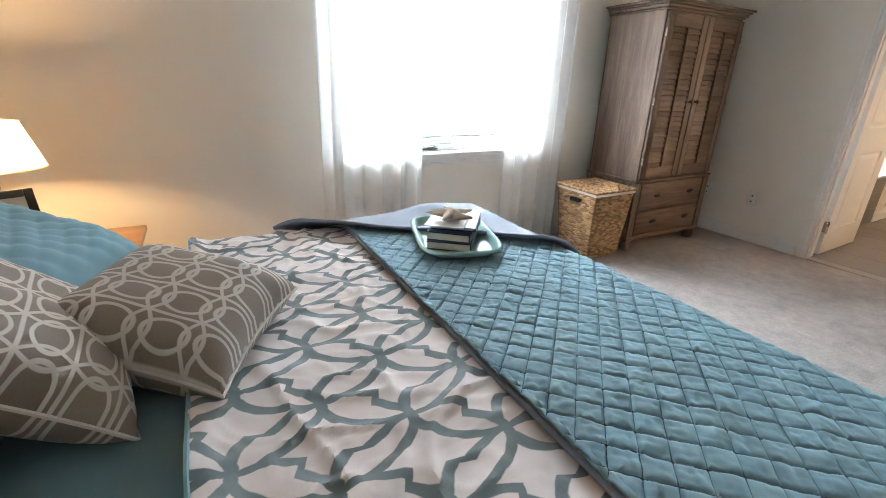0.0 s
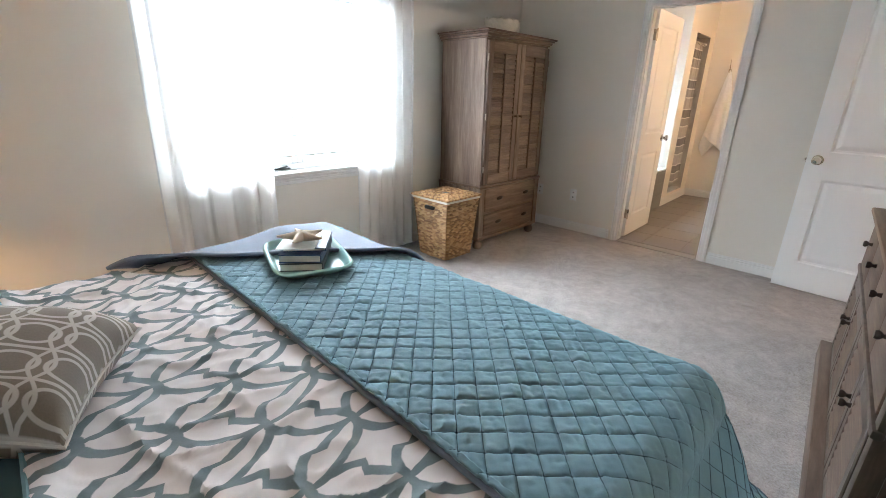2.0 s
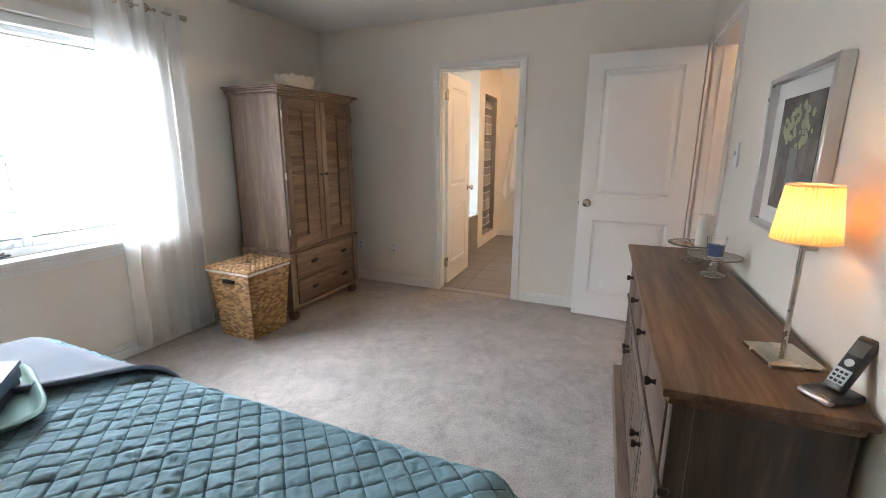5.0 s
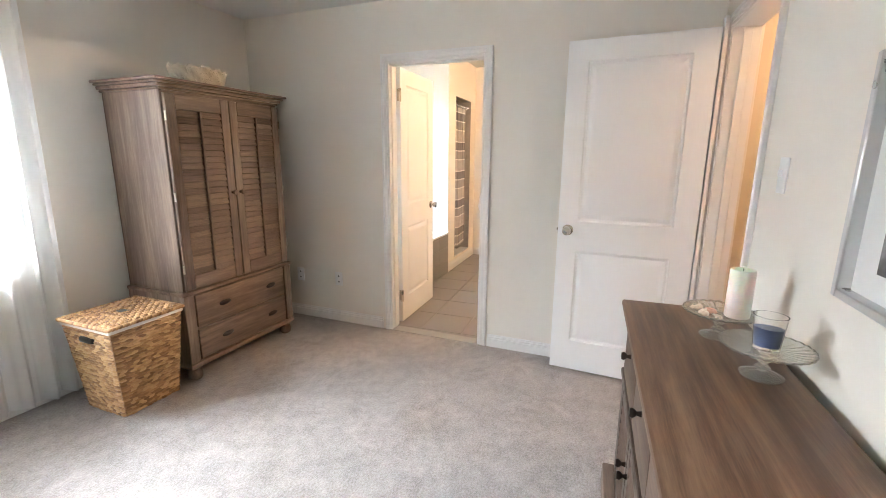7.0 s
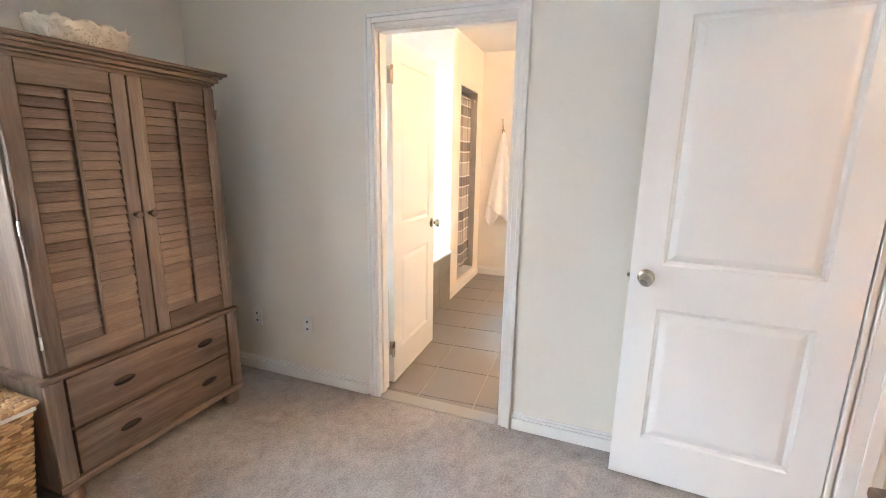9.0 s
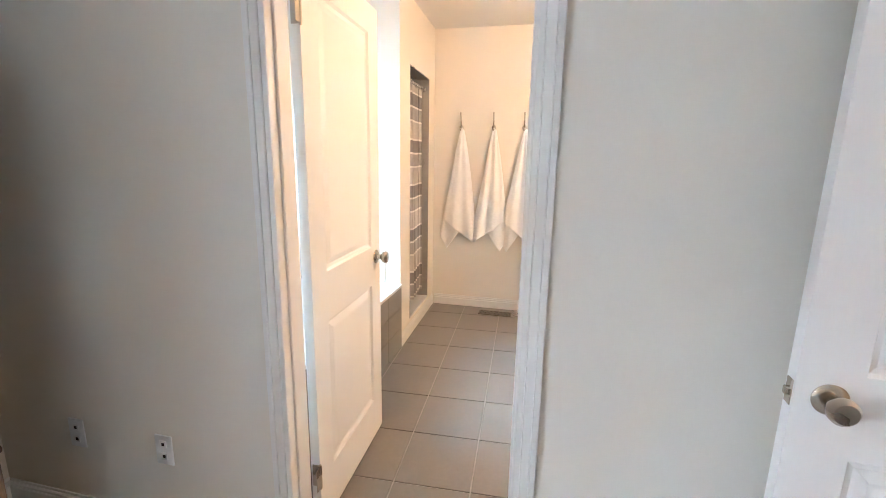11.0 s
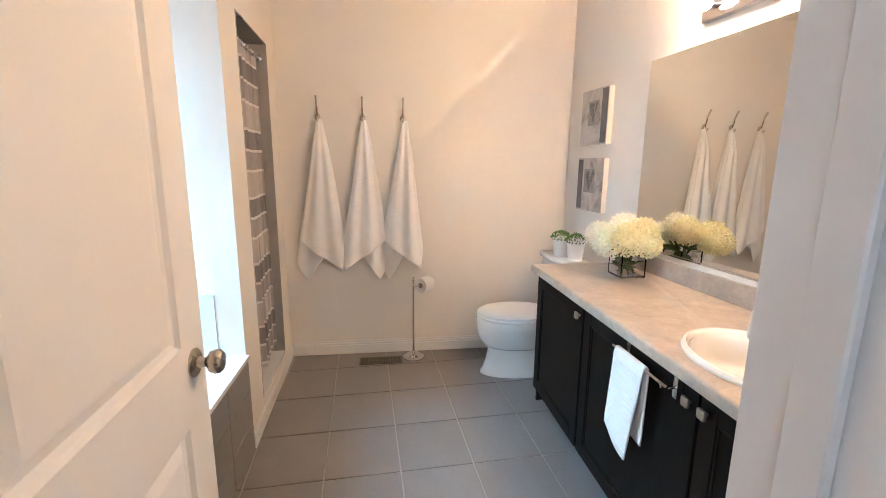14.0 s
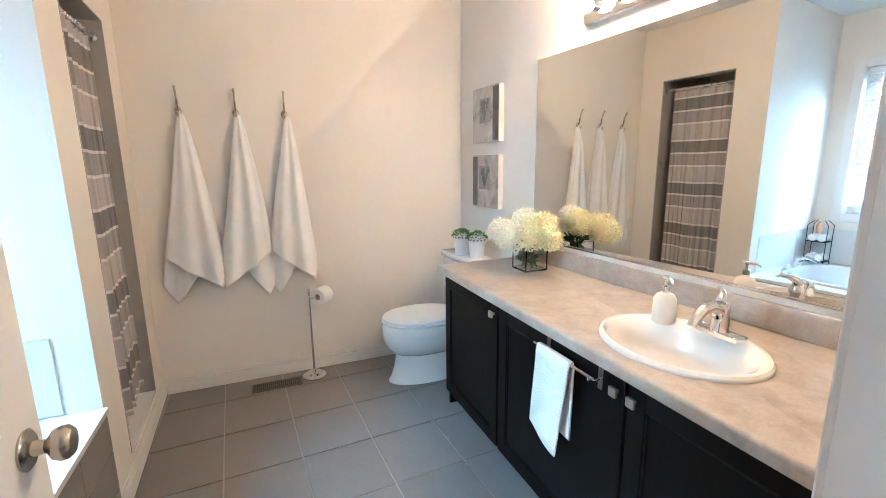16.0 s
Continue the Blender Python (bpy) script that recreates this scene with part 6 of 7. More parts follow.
part("paper", turned([(0.02, -0.05), (0.052, -0.05), (0.0535, -0.047), (0.0535, 0.047), (0.052, 0.05), (0.02, 0.05), (0.02, -0.05)], 36, (0, 0, 0), Matrix.Rotation(radians(90), 4, 'X')), mat("tissue", (0.82, 0.81, 0.80), 0.95, fine=300, bump=0.3), rl)
part("core", turned([(0.0195, -0.0505), (0.0175, -0.0505), (0.0175, 0.0505), (0.0195, 0.0505), (0.0195, -0.0505)], 24, (0, 0, 0), Matrix.Rotation(radians(90), 4, 'X')), mat("cardboard", (0.32, 0.24, 0.16), 0.9), rl, "cardboard core")
vn = thing("floor_vent", (8.67, 1.40, 0.0), "dark bronze floor vent register", "floor vent")
bm = bmesh.new()
for a in ((-0.055, -0.044, -0.15, 0.15), (0.044, 0.055, -0.15, 0.15), (-0.044, 0.044, -0.15, -0.138), (-0.044, 0.044, 0.138, 0.15)):
    box(bm, a[0], a[1], a[2], a[3], 0.001, 0.007, 0.001)
part("frame", bm, VENT, vn)
part("well", boxed(-0.044, 0.044, -0.138, 0.138, 0.0008, 0.002), DARKMETAL, vn)
bar = finish(boxed(-0.044, 0.044, -0.003, 0.003, 0.002, 0.006), "bar", False)
bar.materials.append(VENT)
for k in range(22):
    o = new("bar", bar)
    o.parent = vn
    o.location = (0, -0.127 + 0.0121 * k, 0)
part("cross_bar", boxed(-0.004, 0.004, -0.138, 0.138, 0.002, 0.0062), VENT, vn)


# ---- toilet ----
def toilet():
    t = thing("toilet", (8.43, BSOUTH + 0.03, 0), "white ceramic two-piece toilet with the lid closed", "toilet")

    def ring(cx, cy, rx, ry, z, n=40, egg=0.0):
        return [(cx + rx * math.cos(2 * math.pi * k / n), cy + ry * math.sin(2 * math.pi * k / n) * (1 + egg * math.sin(2 * math.pi * k / n)), z) for k in range(n)]

    def loft(rings, cap=True):
        bm = bmesh.new()
        vr = [[bm.verts.new(p) for p in r] for r in rings]
        for a, b in zip(vr, vr[1:]):
            for k in range(len(a)):
                bm.faces.new((a[k], a[(k + 1) % len(a)], b[(k + 1) % len(a)], b[k]))
        if cap:
            bm.faces.new(vr[0][::-1]), bm.faces.new(vr[-1])
        return bm
    part("pedestal", loft([ring(0, 0.40, 0.122, 0.272, 0.0), ring(0, 0.40, 0.121, 0.270, 0.012), ring(0, 0.395, 0.114, 0.258, 0.035), ring(0, 0.39, 0.105, 0.243, 0.10), ring(0, 0.39, 0.102, 0.232, 0.16), ring(0, 0.395, 0.106, 0.228, 0.20)]), CERAMIC, t)
    part("bowl", loft([ring(0, 0.40, 0.107, 0.222, 0.185), ring(0, 0.415, 0.132, 0.236, 0.205), ring(0, 0.43, 0.158, 0.250, 0.245), ring(0, 0.44, 0.176, 0.258, 0.295), ring(0, 0.44, 0.184, 0.262, 0.340), ring(0, 0.44, 0.187, 0.263, 0.378), ring(0, 0.44, 0.181, 0.256, 0.392)]), CERAMIC, t)
    part("seat", loft([ring(0, 0.44, 0.186, 0.255, 0.3925), ring(0, 0.44, 0.190, 0.260, 0.398), ring(0, 0.44, 0.190, 0.260, 0.408), ring(0, 0.44, 0.184, 0.254, 0.413)]), WHITEPLASTIC, t)
    part("lid", loft([ring(0, 0.44, 0.184, 0.254, 0.4135), ring(0, 0.44, 0.188, 0.258, 0.418), ring(0, 0.44, 0.186, 0.256, 0.430), ring(0, 0.44, 0.165, 0.235, 0.438), ring(0, 0.44, 0.05, 0.08, 0.441)]), WHITEPLASTIC, t)
    part("shelf", boxed(-0.11, 0.11, 0.03, 0.30, 0.22, 0.392, 0.03, 3), CERAMIC, t)
    part("tank", boxed(-0.215, 0.215, 0.018, 0.20, 0.393, 0.755, 0.03, 4), CERAMIC, t)
    part("tank_lid", boxed(-0.228, 0.228, 0.012, 0.213, 0.7555, 0.795, 0.014, 3), CERAMIC, t)
    bm = turned([(0, 0), (0.012, 0), (0.012, 0.012), (0, 0.012)], 16, (-0.15, 0.20, 0.70), Matrix.Rotation(radians(-90), 4, 'X'))
    tube(bm, [(-0.15, 0.212, 0.70), (-0.09, 0.218, 0.692)], [0.006, 0.005], 8)
    part("flush_lever", bm, CHROME, t, "chrome flush lever")
    for x in (-0.075, 0.075):
        part("seat_hinge", boxed(x - 0.018, x + 0.018, 0.185, 0.215, 0.393, 0.425, 0.008, 2), WHITEPLASTIC, t)
    for x in (-0.11, 0.11):
        part("bolt_cap", turned([(0.014, 0), (0.013, 0.01), (0.006, 0.016), (0, 0.017)], 14, (x, 0.30, 0.025)), WHITEPLASTIC, t)
    return t


toilet()

rp = random.Random(9)
for px, py in ((8.44, 0.205), (8.305, 0.165)):
    p = thing("potted_plant", Matrix.Translation((px, py, 0.7952)) @ Matrix.Scale(1.2, 4), "small green succulent in a white lace-cut tin pot", "potted plant", "pots on the toilet tank")
    pot = part("pot", turned([(0, 0), (0.036, 0), (0.046, 0.085), (0.049, 0.088), (0.049, 0.105), (0.045, 0.105), (0.042, 0.085), (0, 0.08)], 32), POTWHITE, p)
    for k in range(16):
        a = 2 * math.pi * k / 16
        part("lace_hole", turned([(0, 0), (0.0055, 0), (0, 0.0006)], 8, (0.0493 * math.cos(a), 0.0493 * math.sin(a), 0.096), Matrix.Rotation(a, 4, 'Z') @ Matrix.Rotation(radians(90), 4, 'Y')), CANVASGREY, pot)
        if k % 2 == 0:
            part("scallop", turned([(0, 0), (0.008, 0), (0, 0.002)], 10, (0.0478 * math.cos(a), 0.0478 * math.sin(a), 0.085), Matrix.Rotation(a, 4, 'Z') @ Matrix.Rotation(radians(90), 4, 'Y')), POTWHITE, pot)
    bm = bmesh.new()
    for k in range(230):
        a, q = rp.uniform(0, 6.28), rp.uniform(0, 1) ** 0.5
        c = Vector((0.052 * q * math.cos(a), 0.052 * q * math.sin(a), 0.098 + 0.030 * (1 - q * q) + rp.uniform(-0.004, 0.008)))
        d = Vector((math.cos(a) * q, math.sin(a) * q, rp.uniform(0.3, 1.0))).normalized()
        s = d.cross(Vector((rp.uniform(-1, 1), rp.uniform(-1, 1), 0.2))).normalized()
        ln, w = rp.uniform(0.009, 0.015), 0.004
        v = [bm.verts.new(c), bm.verts.new(c + d * ln * 0.5 + s * w), bm.verts.new(c + d * ln), bm.verts.new(c + d * ln * 0.5 - s * w)]
        bm.faces.new(v)
    part("foliage", bm, MOSS, p, "dense green succulent leaves")["kind"] = "stuff"


# ---- vanity ----
VX1, VY, VH = 8.05, 0.495, 0.79
VX0 = BATH0
vn_ = thing("bathroom_vanity", (0, 0, 0), "dark espresso bathroom vanity with shaker doors", "vanity")
part("carcass", boxed(VX0 + 0.002, VX1 - 0.0185, BSOUTH + 0.002, VY - 0.024, 0.085, 0.60, 0.002), ESPRESSO, vn_)
part("end_panel", boxed(VX1 - 0.018, VX1, BSOUTH + 0.002, VY - 0.0225, 0.0, VH, 0.002), ESPRESSO, vn_)
part("top_rail", boxed(VX0 + 0.002, VX1 - 0.0185, VY - 0.042, VY - 0.024, 0.6005, VH), ESPRESSO, vn_)
part("toe_kick", boxed(VX0 + 0.002, VX1 - 0.004, BSOUTH + 0.002, VY - 0.075, 0.0, 0.085), ESPRESSO, vn_)
DOORS = ((7.462, 8.04, 'l'), (6.735, 7.446, 'l'), (6.05, 6.725, 'r'))
for a, b, side in DOORS:
    z0, z1, s = 0.092, VH - 0.012, 0.062
    dr = part("door", boxed(a + s - 0.002, b - s + 0.002, VY - 0.020, VY - 0.010, z0 + s - 0.002, z1 - s + 0.002), ESPRESSO, vn_, smooth=False)
    for nm, c in (("stile", (a, a + s, z0, z1)), ("stile", (b - s, b, z0, z1)), ("rail", (a + s, b - s, z0, z0 + s)), ("rail", (a + s, b - s, z1 - s, z1))):
        part(nm, boxed(c[0], c[1], VY - 0.021, VY, c[2], c[3], 0.002), ESPRESSO, dr)
    bm = bmesh.new()
    for c in ((a + s, a + s + 0.008, z0 + s, z1 - s), (b - s - 0.008, b - s, z0 + s, z1 - s), (a + s, b - s, z0 + s, z0 + s + 0.008), (a + s, b - s, z1 - s - 0.008, z1 - s)):
        box(bm, c[0], c[1], VY - 0.011, VY - 0.004, c[2], c[3], 0.002)
    part("bead", bm, ESPRESSO, dr)
    kx = a + 0.028 if side == 'l' else b - 0.028
    bm = boxed(kx - 0.015, kx + 0.015, VY + 0.012, VY + 0.024, 0.713, 0.743, 0.004, 2)
    tube(bm, [(kx, VY - 0.001, 0.728), (kx, VY + 0.013, 0.728)], 0.006, 10)
    part("knob", bm, NICKEL, dr, "square brushed nickel knob")
ct = thing("countertop", (0, 0, 0), "beige stone-look laminate countertop with backsplash", "countertop")
SX, SY, SRX, SRY = 6.765, 0.265, 0.252, 0.208
bm = bmesh.new()
# slab cut round the oval basin
N = 64
zt, zb = VH + 0.040, VH + 0.001
outer = []
x0c, x1c, y0c, y1c = VX0 + 0.001, VX1 + 0.028, BSOUTH + 0.001, VY + 0.033
for k in range(N):
    a = 2 * math.pi * k / N
    ca, sa = math.cos(a), math.sin(a)
    t = min((x1c - SX) / ca if ca > 1e-6 else ((x0c - SX) / ca if ca < -1e-6 else 1e9), (y1c - SY) / sa if sa > 1e-6 else ((y0c - SY) / sa if sa < -1e-6 else 1e9))
    outer.append((SX + t * ca, SY + t * sa))
for cx, cy in ((x0c, y0c), (x1c, y0c), (x1c, y1c), (x0c, y1c)):
    i = min(range(N), key=lambda k: (outer[k][0] - cx) ** 2 + (outer[k][1] - cy) ** 2)
    outer[i] = (cx, cy)
ring_o = [bm.verts.new((x, y, zt)) for x, y in outer]
ring_i = [bm.verts.new((SX + 0.9 * SRX * math.cos(2 * math.pi * k / N), SY + 0.9 * SRY * math.sin(2 * math.pi * k / N), zt)) for k in range(N)]
for k in range(N):
    bm.faces.new((ring_o[k], ring_o[(k + 1) % N], ring_i[(k + 1) % N], ring_i[k]))
low_o = [bm.verts.new((x, y, zb)) for x, y in outer]
low_i = [bm.verts.new((v.co.x, v.co.y, zb)) for v in ring_i]
for k in range(N):
    bm.faces.new((ring_o[k], low_o[k], low_o[(k + 1) % N], ring_o[(k + 1) % N]))
    bm.faces.new((ring_i[k], ring_i[(k + 1) % N], low_i[(k + 1) % N], low_i[k]))
for v in bm.verts:
    if abs(v.co.y - y0c) < 1e-6:
        v.co.y -= 0.069 * (BEAST - v.co.x) - 0.001
bm.normal_update()
ed = [e for e in bm.edges if all(abs(v.co.z - zt) < 1e-6 for v in e.verts) and (all(abs(v.co.y - y1c) < 1e-6 for v in e.verts) or all(abs(v.co.x - x1c) < 1e-6 for v in e.verts))]
bmesh.ops.bevel(bm, geom=ed, offset=0.012, segments=4, profile=0.5, affect='EDGES')
part("slab", bm, COUNTER, ct)
bm = boxed(VX0 + 0.001, VX1 + 0.026, BSOUTH + 0.001, BSOUTH + 0.022, zt + 0.0005, zt + 0.095, 0.006, 2)
bm.transform(SKEW_S)
part("backsplash", bm, COUNTER, ct)

sk = thing("sink_basin", (SX, SY, zt), "white oval drop-in ceramic sink", "sink")


def sink_fn(u, v):
    a = 2 * math.pi * u
    prof = ((1.0, 0.0005), (1.0, 0.008), (0.975, 0.015), (0.93, 0.016), (0.89, 0.010), (0.84, -0.01), (0.72, -0.08), (0.5, -0.115), (0.2, -0.125), (0.0, -0.126))
    t = v * (len(prof) - 1)
    i = min(int(t), len(prof) - 2)
    f = t - i
    s, z = prof[i][0] * (1 - f) + prof[i + 1][0] * f, prof[i][1] * (1 - f) + prof[i + 1][1] * f
    inner = 0.0 if s > 0.93 else 0.030 * min(1.0, (0.93 - s) / 0.1)
    return (s * SRX * math.cos(a), s * SRY * math.sin(a) + inner, z)


part("bowl", sheet(sink_fn, 80, 36), CERAMIC, sk)
part("drain", turned([(0, 0), (0.022, 0), (0.020, 0.003), (0, 0.004)], 20, (0, 0.05, -0.124)), CHROME, sk, "chrome drain")
fc = thing("sink_faucet", (6.745, 0.115, zt + 0.014), "chrome single-lever sink faucet with an arched spout", "faucet")
part("base", boxed(-0.080, 0.080, -0.028, 0.028, 0, 0.016, 0.014, 4), CHROME, fc)
part("body", turned([(0, 0), (0.030, 0.0), (0.027, 0.014), (0.024, 0.050), (0.025, 0.074), (0.019, 0.090), (0, 0.096)], 28, (0, -0.004, 0.013)), CHROME, fc)
part("spout", piped([(0, -0.006, 0.045), (0, 0.012, 0.082), (0, 0.045, 0.098), (0, 0.082, 0.090), (0, 0.112, 0.064), (0, 0.122, 0.046)], [0.020, 0.021, 0.019, 0.017, 0.015, 0.014], 18), CHROME, fc)
part("lever", piped([(0, 0.004, 0.104), (0.006, -0.012, 0.122), (0.020, -0.030, 0.132), (0.042, -0.045, 0.137)], [0.016, 0.013, 0.009, 0.006], 14), CHROME, fc)
part("lift_rod", piped([(0, -0.034, 0.0), (0, -0.034, 0.06)], [0.003, 0.003], 8), CHROME, fc)
sd = thing("soap_dispenser", (6.925, 0.14, zt), "cream soap dispenser with a metal pump", "soap dispenser")
part("bottle", turned([(0, 0.001), (0.036, 0.001), (0.039, 0.006), (0.037, 0.085), (0.028, 0.100), (0.014, 0.106), (0.013, 0.112), (0, 0.112)], 28), LOTION, sd)
part("collar", turned([(0, 0.1125), (0.014, 0.1125), (0.014, 0.128), (0.006, 0.132), (0.005, 0.152), (0, 0.152)], 18), CHROME, sd)
part("nozzle", piped([(0.012, 0, 0.158), (-0.004, 0.003, 0.160), (-0.03, 0.015, 0.157), (-0.042, 0.02, 0.148)], [0.007, 0.008, 0.006, 0.004], 10), CHROME, sd)

# hydrangeas in a square glass vase
vz = thing("flower_vase", Matrix.Translation((7.775, 0.125, zt)) @ Matrix.Scale(1.12, 4), "square glass vase of cream and lime hydrangeas", "flower arrangement")
bm = bmesh.new()
for a in ((-0.058, -0.053, -0.058, 0.058), (0.053, 0.058, -0.058, 0.058), (-0.053, 0.053, -0.058, -0.053), (-0.053, 0.053, 0.053, 0.058)):
    box(bm, a[0], a[1], a[2], a[3], 0.008, 0.112)
box(bm, -0.058, 0.058, -0.058, 0.058, 0.0008, 0.008)
bmesh.ops.remove_doubles(bm, verts=bm.verts, dist=1e-5)
part("vase", bm, GLASS, vz, "clear square glass vase", smooth=False)
rf = random.Random(21)
for k in range(7):
    a = 2 * math.pi * k / 7
    part("stem", piped([(0.035 * math.cos(a + 2), 0.035 * math.sin(a + 2), 0.012), (0.02 * math.cos(a), 0.02 * math.sin(a), 0.10), (0.06 * math.cos(a), 0.06 * math.sin(a), 0.15)], 0.004, 7), STEM, vz)


def leaf_mesh(ln, w):
    def fn(u, v):
        s = math.sin(math.pi * u) ** 0.8
        return (ln * u, (v - 0.5) * w * s, 0.25 * ln * u * (1 - u) + 0.12 * w * abs(v - 0.5) * 2 * s)
    return finish(sheet(fn, 8, 4), "leaf", True)


lm = leaf_mesh(0.10, 0.055)
lm.materials.append(LEAF)
for k in range(26):
    o = new("leaf", lm)
    o.parent = vz
    inside = k < 16
    a = rf.uniform(0, 6.28)
    o.matrix_basis = pose(0.03 * math.cos(a) * rf.random(), 0.03 * math.sin(a) * rf.random(), rf.uniform(0.015, 0.05) if inside else rf.uniform(0.085, 0.12), rf.uniform(-30, 30), rf.uniform(-70, -20) if inside else rf.uniform(-20, 25), math.degrees(a)) @ Matrix.Diagonal((0.55 if inside else 0.9, 0.95, 0.8, 1))
for k, (x, y, z, r, mt) in enumerate(((0.105, 0.075, 0.165, 0.066, BLOOM), (0.0, 0.095, 0.160, 0.074, BLOOM), (0.04, 0.0, 0.215, 0.066, BLOOM), (-0.09, 0.05, 0.180, 0.072, BLOOM_Y), (0.09, -0.035, 0.170, 0.058, BLOOM), (-0.04, -0.03, 0.205, 0.066, BLOOM_Y), (-0.155, 0.015, 0.170, 0.058, BLOOM_Y))):
    x, y, z, r = x * 1.12, y * 1.12, z + 0.004, r * 0.9
    bm = bmesh.new()
    for i in range(110):
        zz = 1 - 2 * (i + 0.5) / 110
        a = i * 2.39996
        d = Vector((math.sqrt(1 - zz * zz) * math.cos(a), math.sqrt(1 - zz * zz) * math.sin(a), zz))
        c = Vector((x, y, z)) + d * r * rf.uniform(0.88, 1.06)
        s = d.orthogonal().normalized()
        s = (Matrix.Rotation(rf.uniform(0, 6.28), 3, d) @ s)
        t = d.cross(s)
        for q in range(4):
            e1 = s * math.cos(q * math.pi / 2) + t * math.sin(q * math.pi / 2)
            e2 = s * math.cos(q * math.pi / 2 + math.pi / 2) + t * math.sin(q * math.pi / 2 + math.pi / 2)
            w = r * 0.235
            lift = rf.uniform(0.1, 1.0) * w
            bm.faces.new([bm.verts.new(c), bm.verts.new(c + (e1 * 0.9 - e2 * 0.35) * w + d * lift * 0.5), bm.verts.new(c + e1 * 1.35 * w + d * lift), bm.verts.new(c + (e1 * 0.9 + e2 * 0.35) * w + d * lift * 0.5)])
    lathe(bm, [(0, -0.70 * r), (0.50 * r, -0.50 * r), (0.70 * r, 0), (0.50 * r, 0.50 * r), (0, 0.70 * r)], 14, (x, y, z))
    part("flower_head", bm, mt, vz, "round hydrangea head", smooth=False)

# over-door towel bar and hand towel
tb = thing("towel_bar", (0, VY, 0), "chrome over-door towel bar on the vanity", "towel bar")
for x in (7.09, 6.83):
    bm = boxed(x - 0.010, x + 0.010, 0.001, 0.003, 0.70, VH - 0.005, 0.0005)
    tube(bm, [(x, 0.003, 0.735), (x, 0.03, 0.730), (x, 0.048, 0.74), (x, 0.05, 0.752)], 0.004, 8)
    part("bracket", bm, CHROME, tb)
part("bar", piped([(6.81, 0.05, 0.752), (7.11, 0.05, 0.752)], 0.005, 10), CHROME, tb)


def hand_towel(u, v):
    # over the bar: front drop, then back drop
    x = 6.905 + 0.175 * u + 0.05 * (v - 0.55) * (1 if v > 0.5 else -0.4) * 0.6
    s = (v - 0.45) * 0.60
    if abs(s) < 0.012:
        return (x, 0.05 + 0.5 * s, 0.7605)
    y = 0.05 + (0.010 if s > 0 else -0.010) + (0.012 * math.sin(3.2 * u + 3 * s) if s > 0 else 0.0)
    return (x + (0.06 * s if s > 0 else 0.0), y + 0.02 * max(0, s), 0.757 - abs(s) - (0.045 * (1 - u) * 0 + 0.035 * (u - 0.3) * (1 if s > 0 else 0.3)) * min(1, abs(s) * 4) * -1 * (1 if s > 0 else 1))


ht = thing("hand_towel", (0, VY, 0), "white ribbed hand towel hanging over the bar", "towel")
part("cloth", sheet(hand_towel, 20, 90), RIBTERRY, ht, thick=0.006)
ribs = bmesh.new()
for k in range(26):
    v = 0.50 + 0.018 * k
    tube(ribs, [tuple(Vector(hand_towel(u / 8, v)) + Vector((0, 0.0035, 0))) for u in range(9)], 0.0022, 5)
part("ribbing", ribs, RIBTERRY, ht)["kind"] = "stuff"

# mirror, light bar, canvases
MZ0, MZ1 = 0.958, 1.915
wm = setting("wall_mirror", boxed(VX0 + 0.03, 7.965, BSOUTH + 0.001, BSOUTH + 0.007, MZ0, MZ1), MIRROR, "large frameless wall mirror over the vanity", "mirror")
wm.matrix_world = SKEW_S
setting("trim", boxed(VX0 + 0.03, 7.967, BSOUTH + 0.001, BSOUTH + 0.012, MZ0 - 0.010, MZ0 - 0.001, 0.001), CHROME, "chrome mirror channel", "mirror channel").matrix_world = SKEW_S
lb = thing("vanity_light", SKEW_S @ Matrix.Translation((0.11, BSOUTH, 2.05)), "chrome bar light with round glowing bulbs over the mirror", "wall light")
part("back_plate", boxed(6.68, 7.50, 0.001, 0.038, -0.06, 0.06, 0.006, 2), CHROME, lb)
for k in range(6):
    x = 7.44 - 0.14 * k
    b = part("bulb", turned([(0, -0.032), (0.018, -0.027), (0.030, -0.010), (0.031, 0.004), (0.024, 0.021), (0.010, 0.030), (0, 0.031)], 20, (x, 0.085, 0.0)), BULB, lb, "round glowing bulb")
    part("socket", turned([(0, 0), (0.022, 0), (0.020, 0.018), (0, 0.018)], 16, (x, 0.038, 0), Matrix.Rotation(radians(-90), 4, 'X')), CHROME, lb)
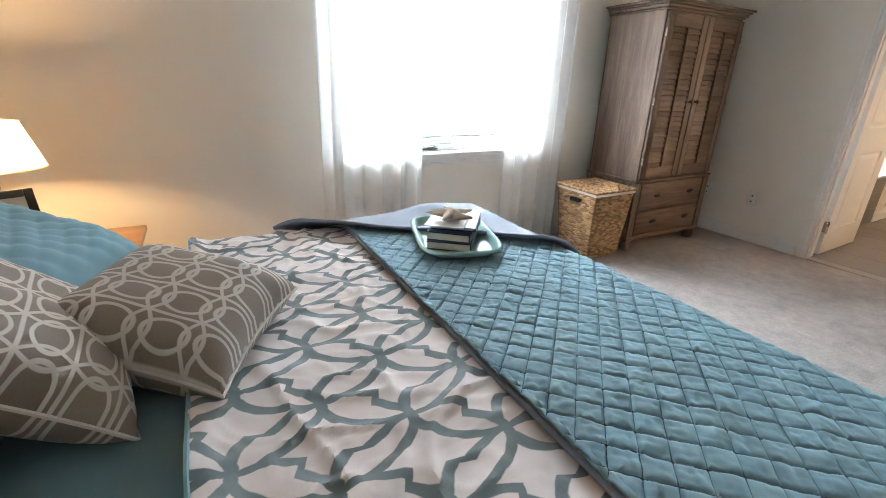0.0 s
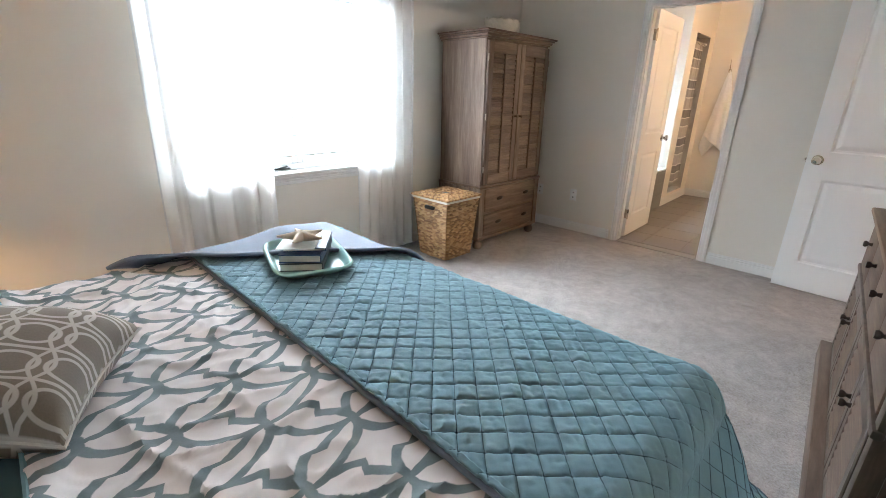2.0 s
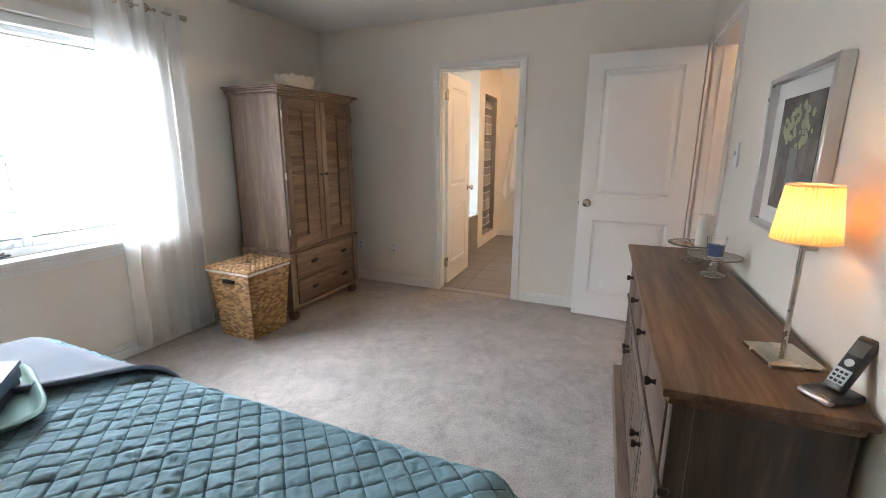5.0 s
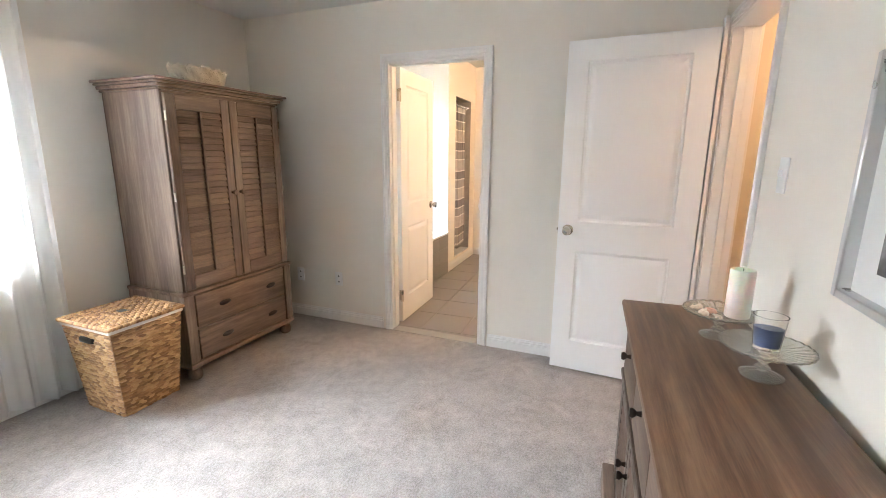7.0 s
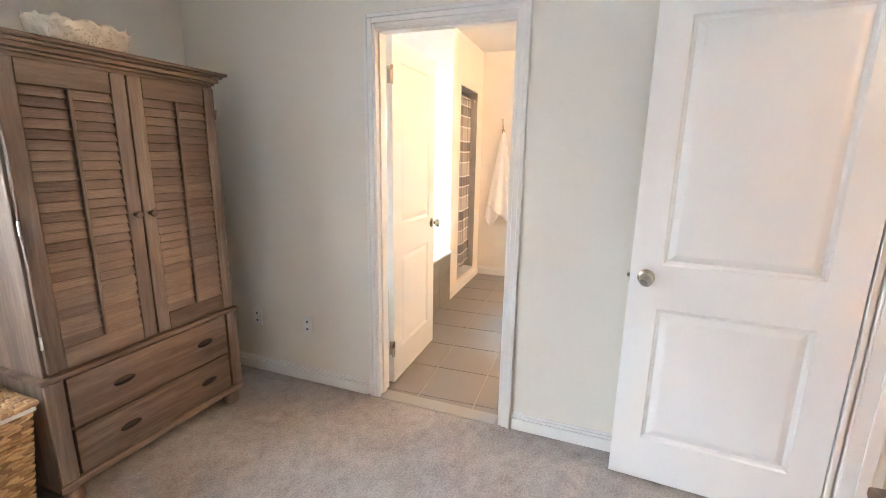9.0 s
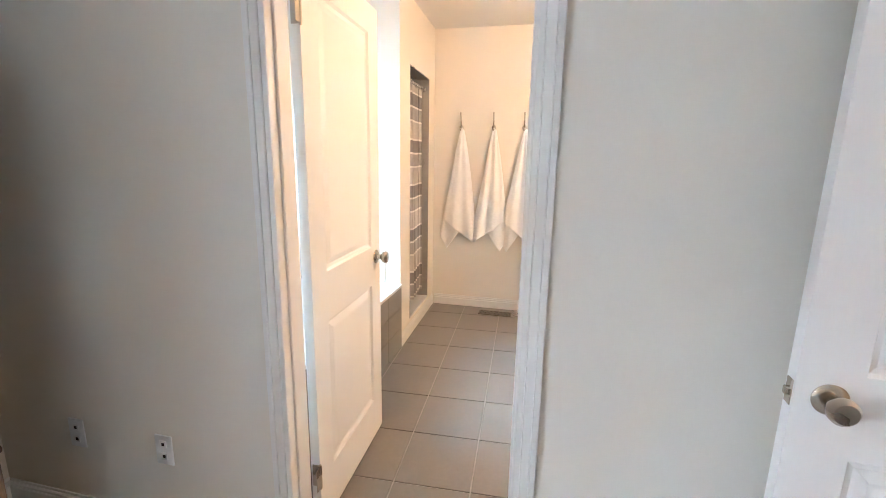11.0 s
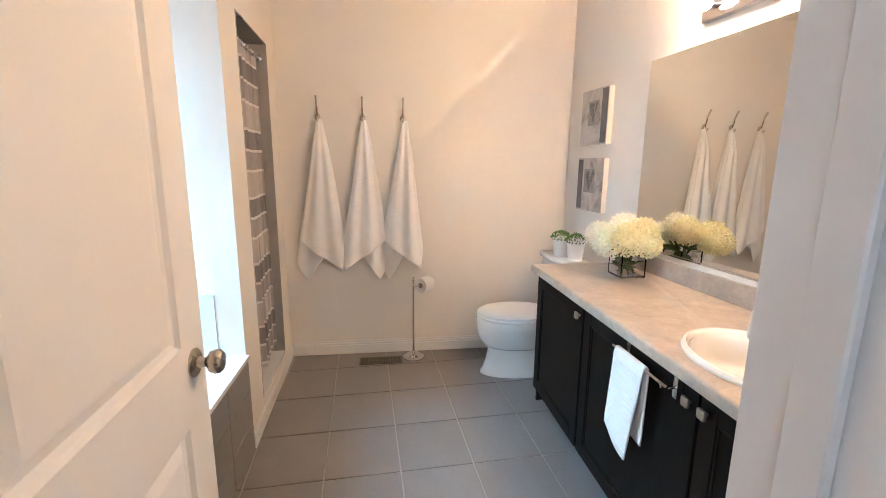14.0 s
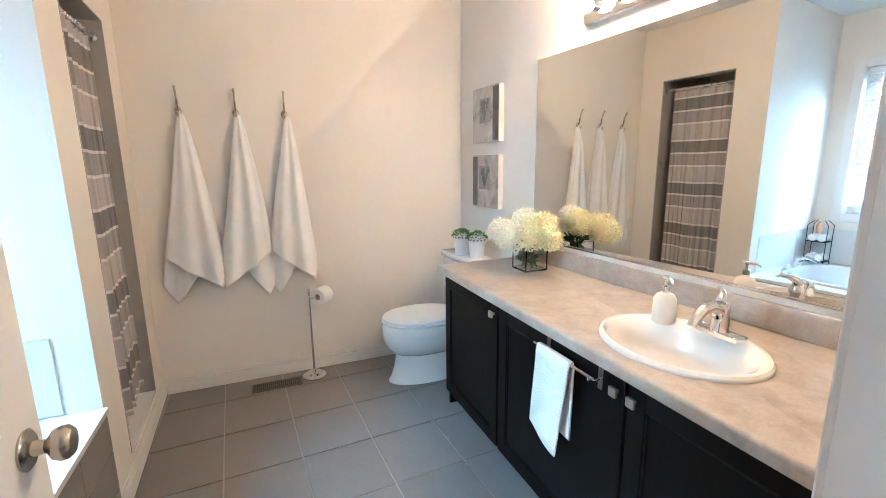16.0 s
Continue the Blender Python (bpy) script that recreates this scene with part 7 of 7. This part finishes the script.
for k, (z0, z1) in enumerate(((1.512, 1.852), (1.092, 1.432))):
    cv = thing("canvas_print", SKEW_S @ Matrix.Translation((8.44, BSOUTH, 0)), "small beige botanical canvas print on the wall", "canvas print", "canvas prints")
    part("stretcher", boxed(-0.155, 0.155, 0.001, 0.036, z0, z1, 0.002), CANVASSIDE, cv, "cream canvas edge")
    part("print", boxed(-0.154, 0.154, 0.036, 0.0375, z0 + 0.001, z1 - 0.001), CANVAS, cv, "beige printed canvas", smooth=False)
    gx = (-0.15, -0.085) if k == 0 else (0.09, 0.15)
    part("grey_strip", boxed(gx[0], gx[1], 0.0377, 0.0382, z0 + 0.01, z1 - 0.01), CANVASGREY, cv)
    part("grey_block", boxed(-0.06, 0.07, 0.0377, 0.0380, z0 + 0.12, z0 + 0.27), CANVASPALE, cv)
    bm = bmesh.new()
    rk = random.Random(k)
    for q in range(22):
        a = rk.uniform(-0.75, 0.75)
        L = rk.uniform(0.035, 0.095)
        c = Vector((0.005, 0.0388, z0 + 0.13))
        tube(bm, [c, c + Vector((0.5 * L * math.sin(a), 0, 0.7 * L)), c + Vector((L * math.sin(a), 0, 1.3 * L))], 0.0012, 4)
        lathe(bm, [(0, 0), (rk.uniform(0.008, 0.014), 0), (0, 0.0005)], 7, tuple(c + Vector((L * math.sin(a), 0, 1.3 * L))), Matrix.Rotation(radians(-90), 4, 'X'))
    part("sprig", bm, INK, cv)


# ---- tiles, last ----
fb = setting("floor_bath", boxed(EAST + 0.06, BEAST, BSOUTH - 0.20, BNORTH + 0.04, -0.1, -0.0055), GROUT, "grey bathroom floor tiles with pale grout", "tile floor")
TX, TY, J, TURN = 0.367, 0.343, 0.003, radians(3.0)
GRID = Matrix.Translation((8.0, 1.2, 0)) @ Matrix.Rotation(TURN, 4, 'Z')
cache = {}


def tile_mesh(w, d, h, material):
    key = (round(w, 3), round(d, 3), h, material.name)
    if key not in cache:
        me = finish(boxed(-w / 2, w / 2, 0, h, -d / 2, d / 2, 0.0015), "tile", False)
        me.materials.append(material)
        cache[key] = me
    return cache[key]


def cut_tile(x0, x1, y0, y1):
    """One floor tile of the turned grid, trimmed where it meets the doorway and the walls."""
    bm = boxed(x0, x1, y0, y1, -0.006, 0, 0.0015)
    bm.transform(GRID)
    for co, no in (((EAST + 0.078, 0, 0), (-1, 0, 0)), ((BEAST - 0.001, 0, 0), (1, 0, 0)), ((0, BNORTH + 0.012, 0), (0, 1, 0)), ((BEAST, BSOUTH - 0.03, 0), (0.069, -1, 0))):
        bmesh.ops.bisect_plane(bm, geom=bm.verts[:] + bm.edges[:] + bm.faces[:], plane_co=co, plane_no=no, clear_outer=True)
        if not bm.faces:
            break
    return bm


rt_ = random.Random(31)
for i in range(-7, 4):
    for k in range(-5, 4):
        # tile corners lie on the lines through (0.24, -0.21) of the turned grid
        x0, y0 = 0.245 + i * TX + J, -0.220 + k * TY + J
        bm = cut_tile(x0, x0 + TX - 2 * J, y0, y0 + TY - 2 * J)
        if not bm.faces:
            bm.free()
            continue
        me = finish(bm, "tile", False)
        me.materials.append(TILE)
        o = new("tile", me)
        o.parent = fb
        o.location = (0, 0, rt_.uniform(-0.0005, 0.0002))
for i in range(6):
    for k in range(3):
        w, h = 0.285, (DECK - 0.02) / 3
        x1 = TUBEND - i * w - 0.002
        x0 = max(TUB0 + 0.001, x1 - w + 0.004)
        if x1 - x0 < 0.02:
            continue
        o = new("tile", tile_mesh(x1 - x0, h - 0.004, 0.010, TUBTILE))
        o.parent = tubdeck
        o.location = ((x0 + x1) / 2, BNORTH + 0.002, (k + 0.5) * h)
# pale wall tiles above the bathtub
for side in (0, 1):
    nn = 5 if side == 0 else 3
    for i in range(nn):
        for k in range(1):
            if side == 0:
                w = (TUBEND - TUB0) / nn
                o = new("tile", tile_mesh(w - 0.004, 0.29, 0.008, WHITETILE))
                o.location = (TUB0 + (i + 0.5) * w, NORTH - 0.0095, DECK + 0.152)
            else:
                w = (NORTH - BNORTH - 0.14) / nn
                o = new("tile", tile_mesh(w - 0.004, 0.29, 0.008, WHITETILE))
                o.matrix_basis = pose(TUBEND - 0.0015, BNORTH + 0.125 + (i + 0.5) * w, DECK + 0.152, 0, 0, 90)
            o.parent = tubdeck
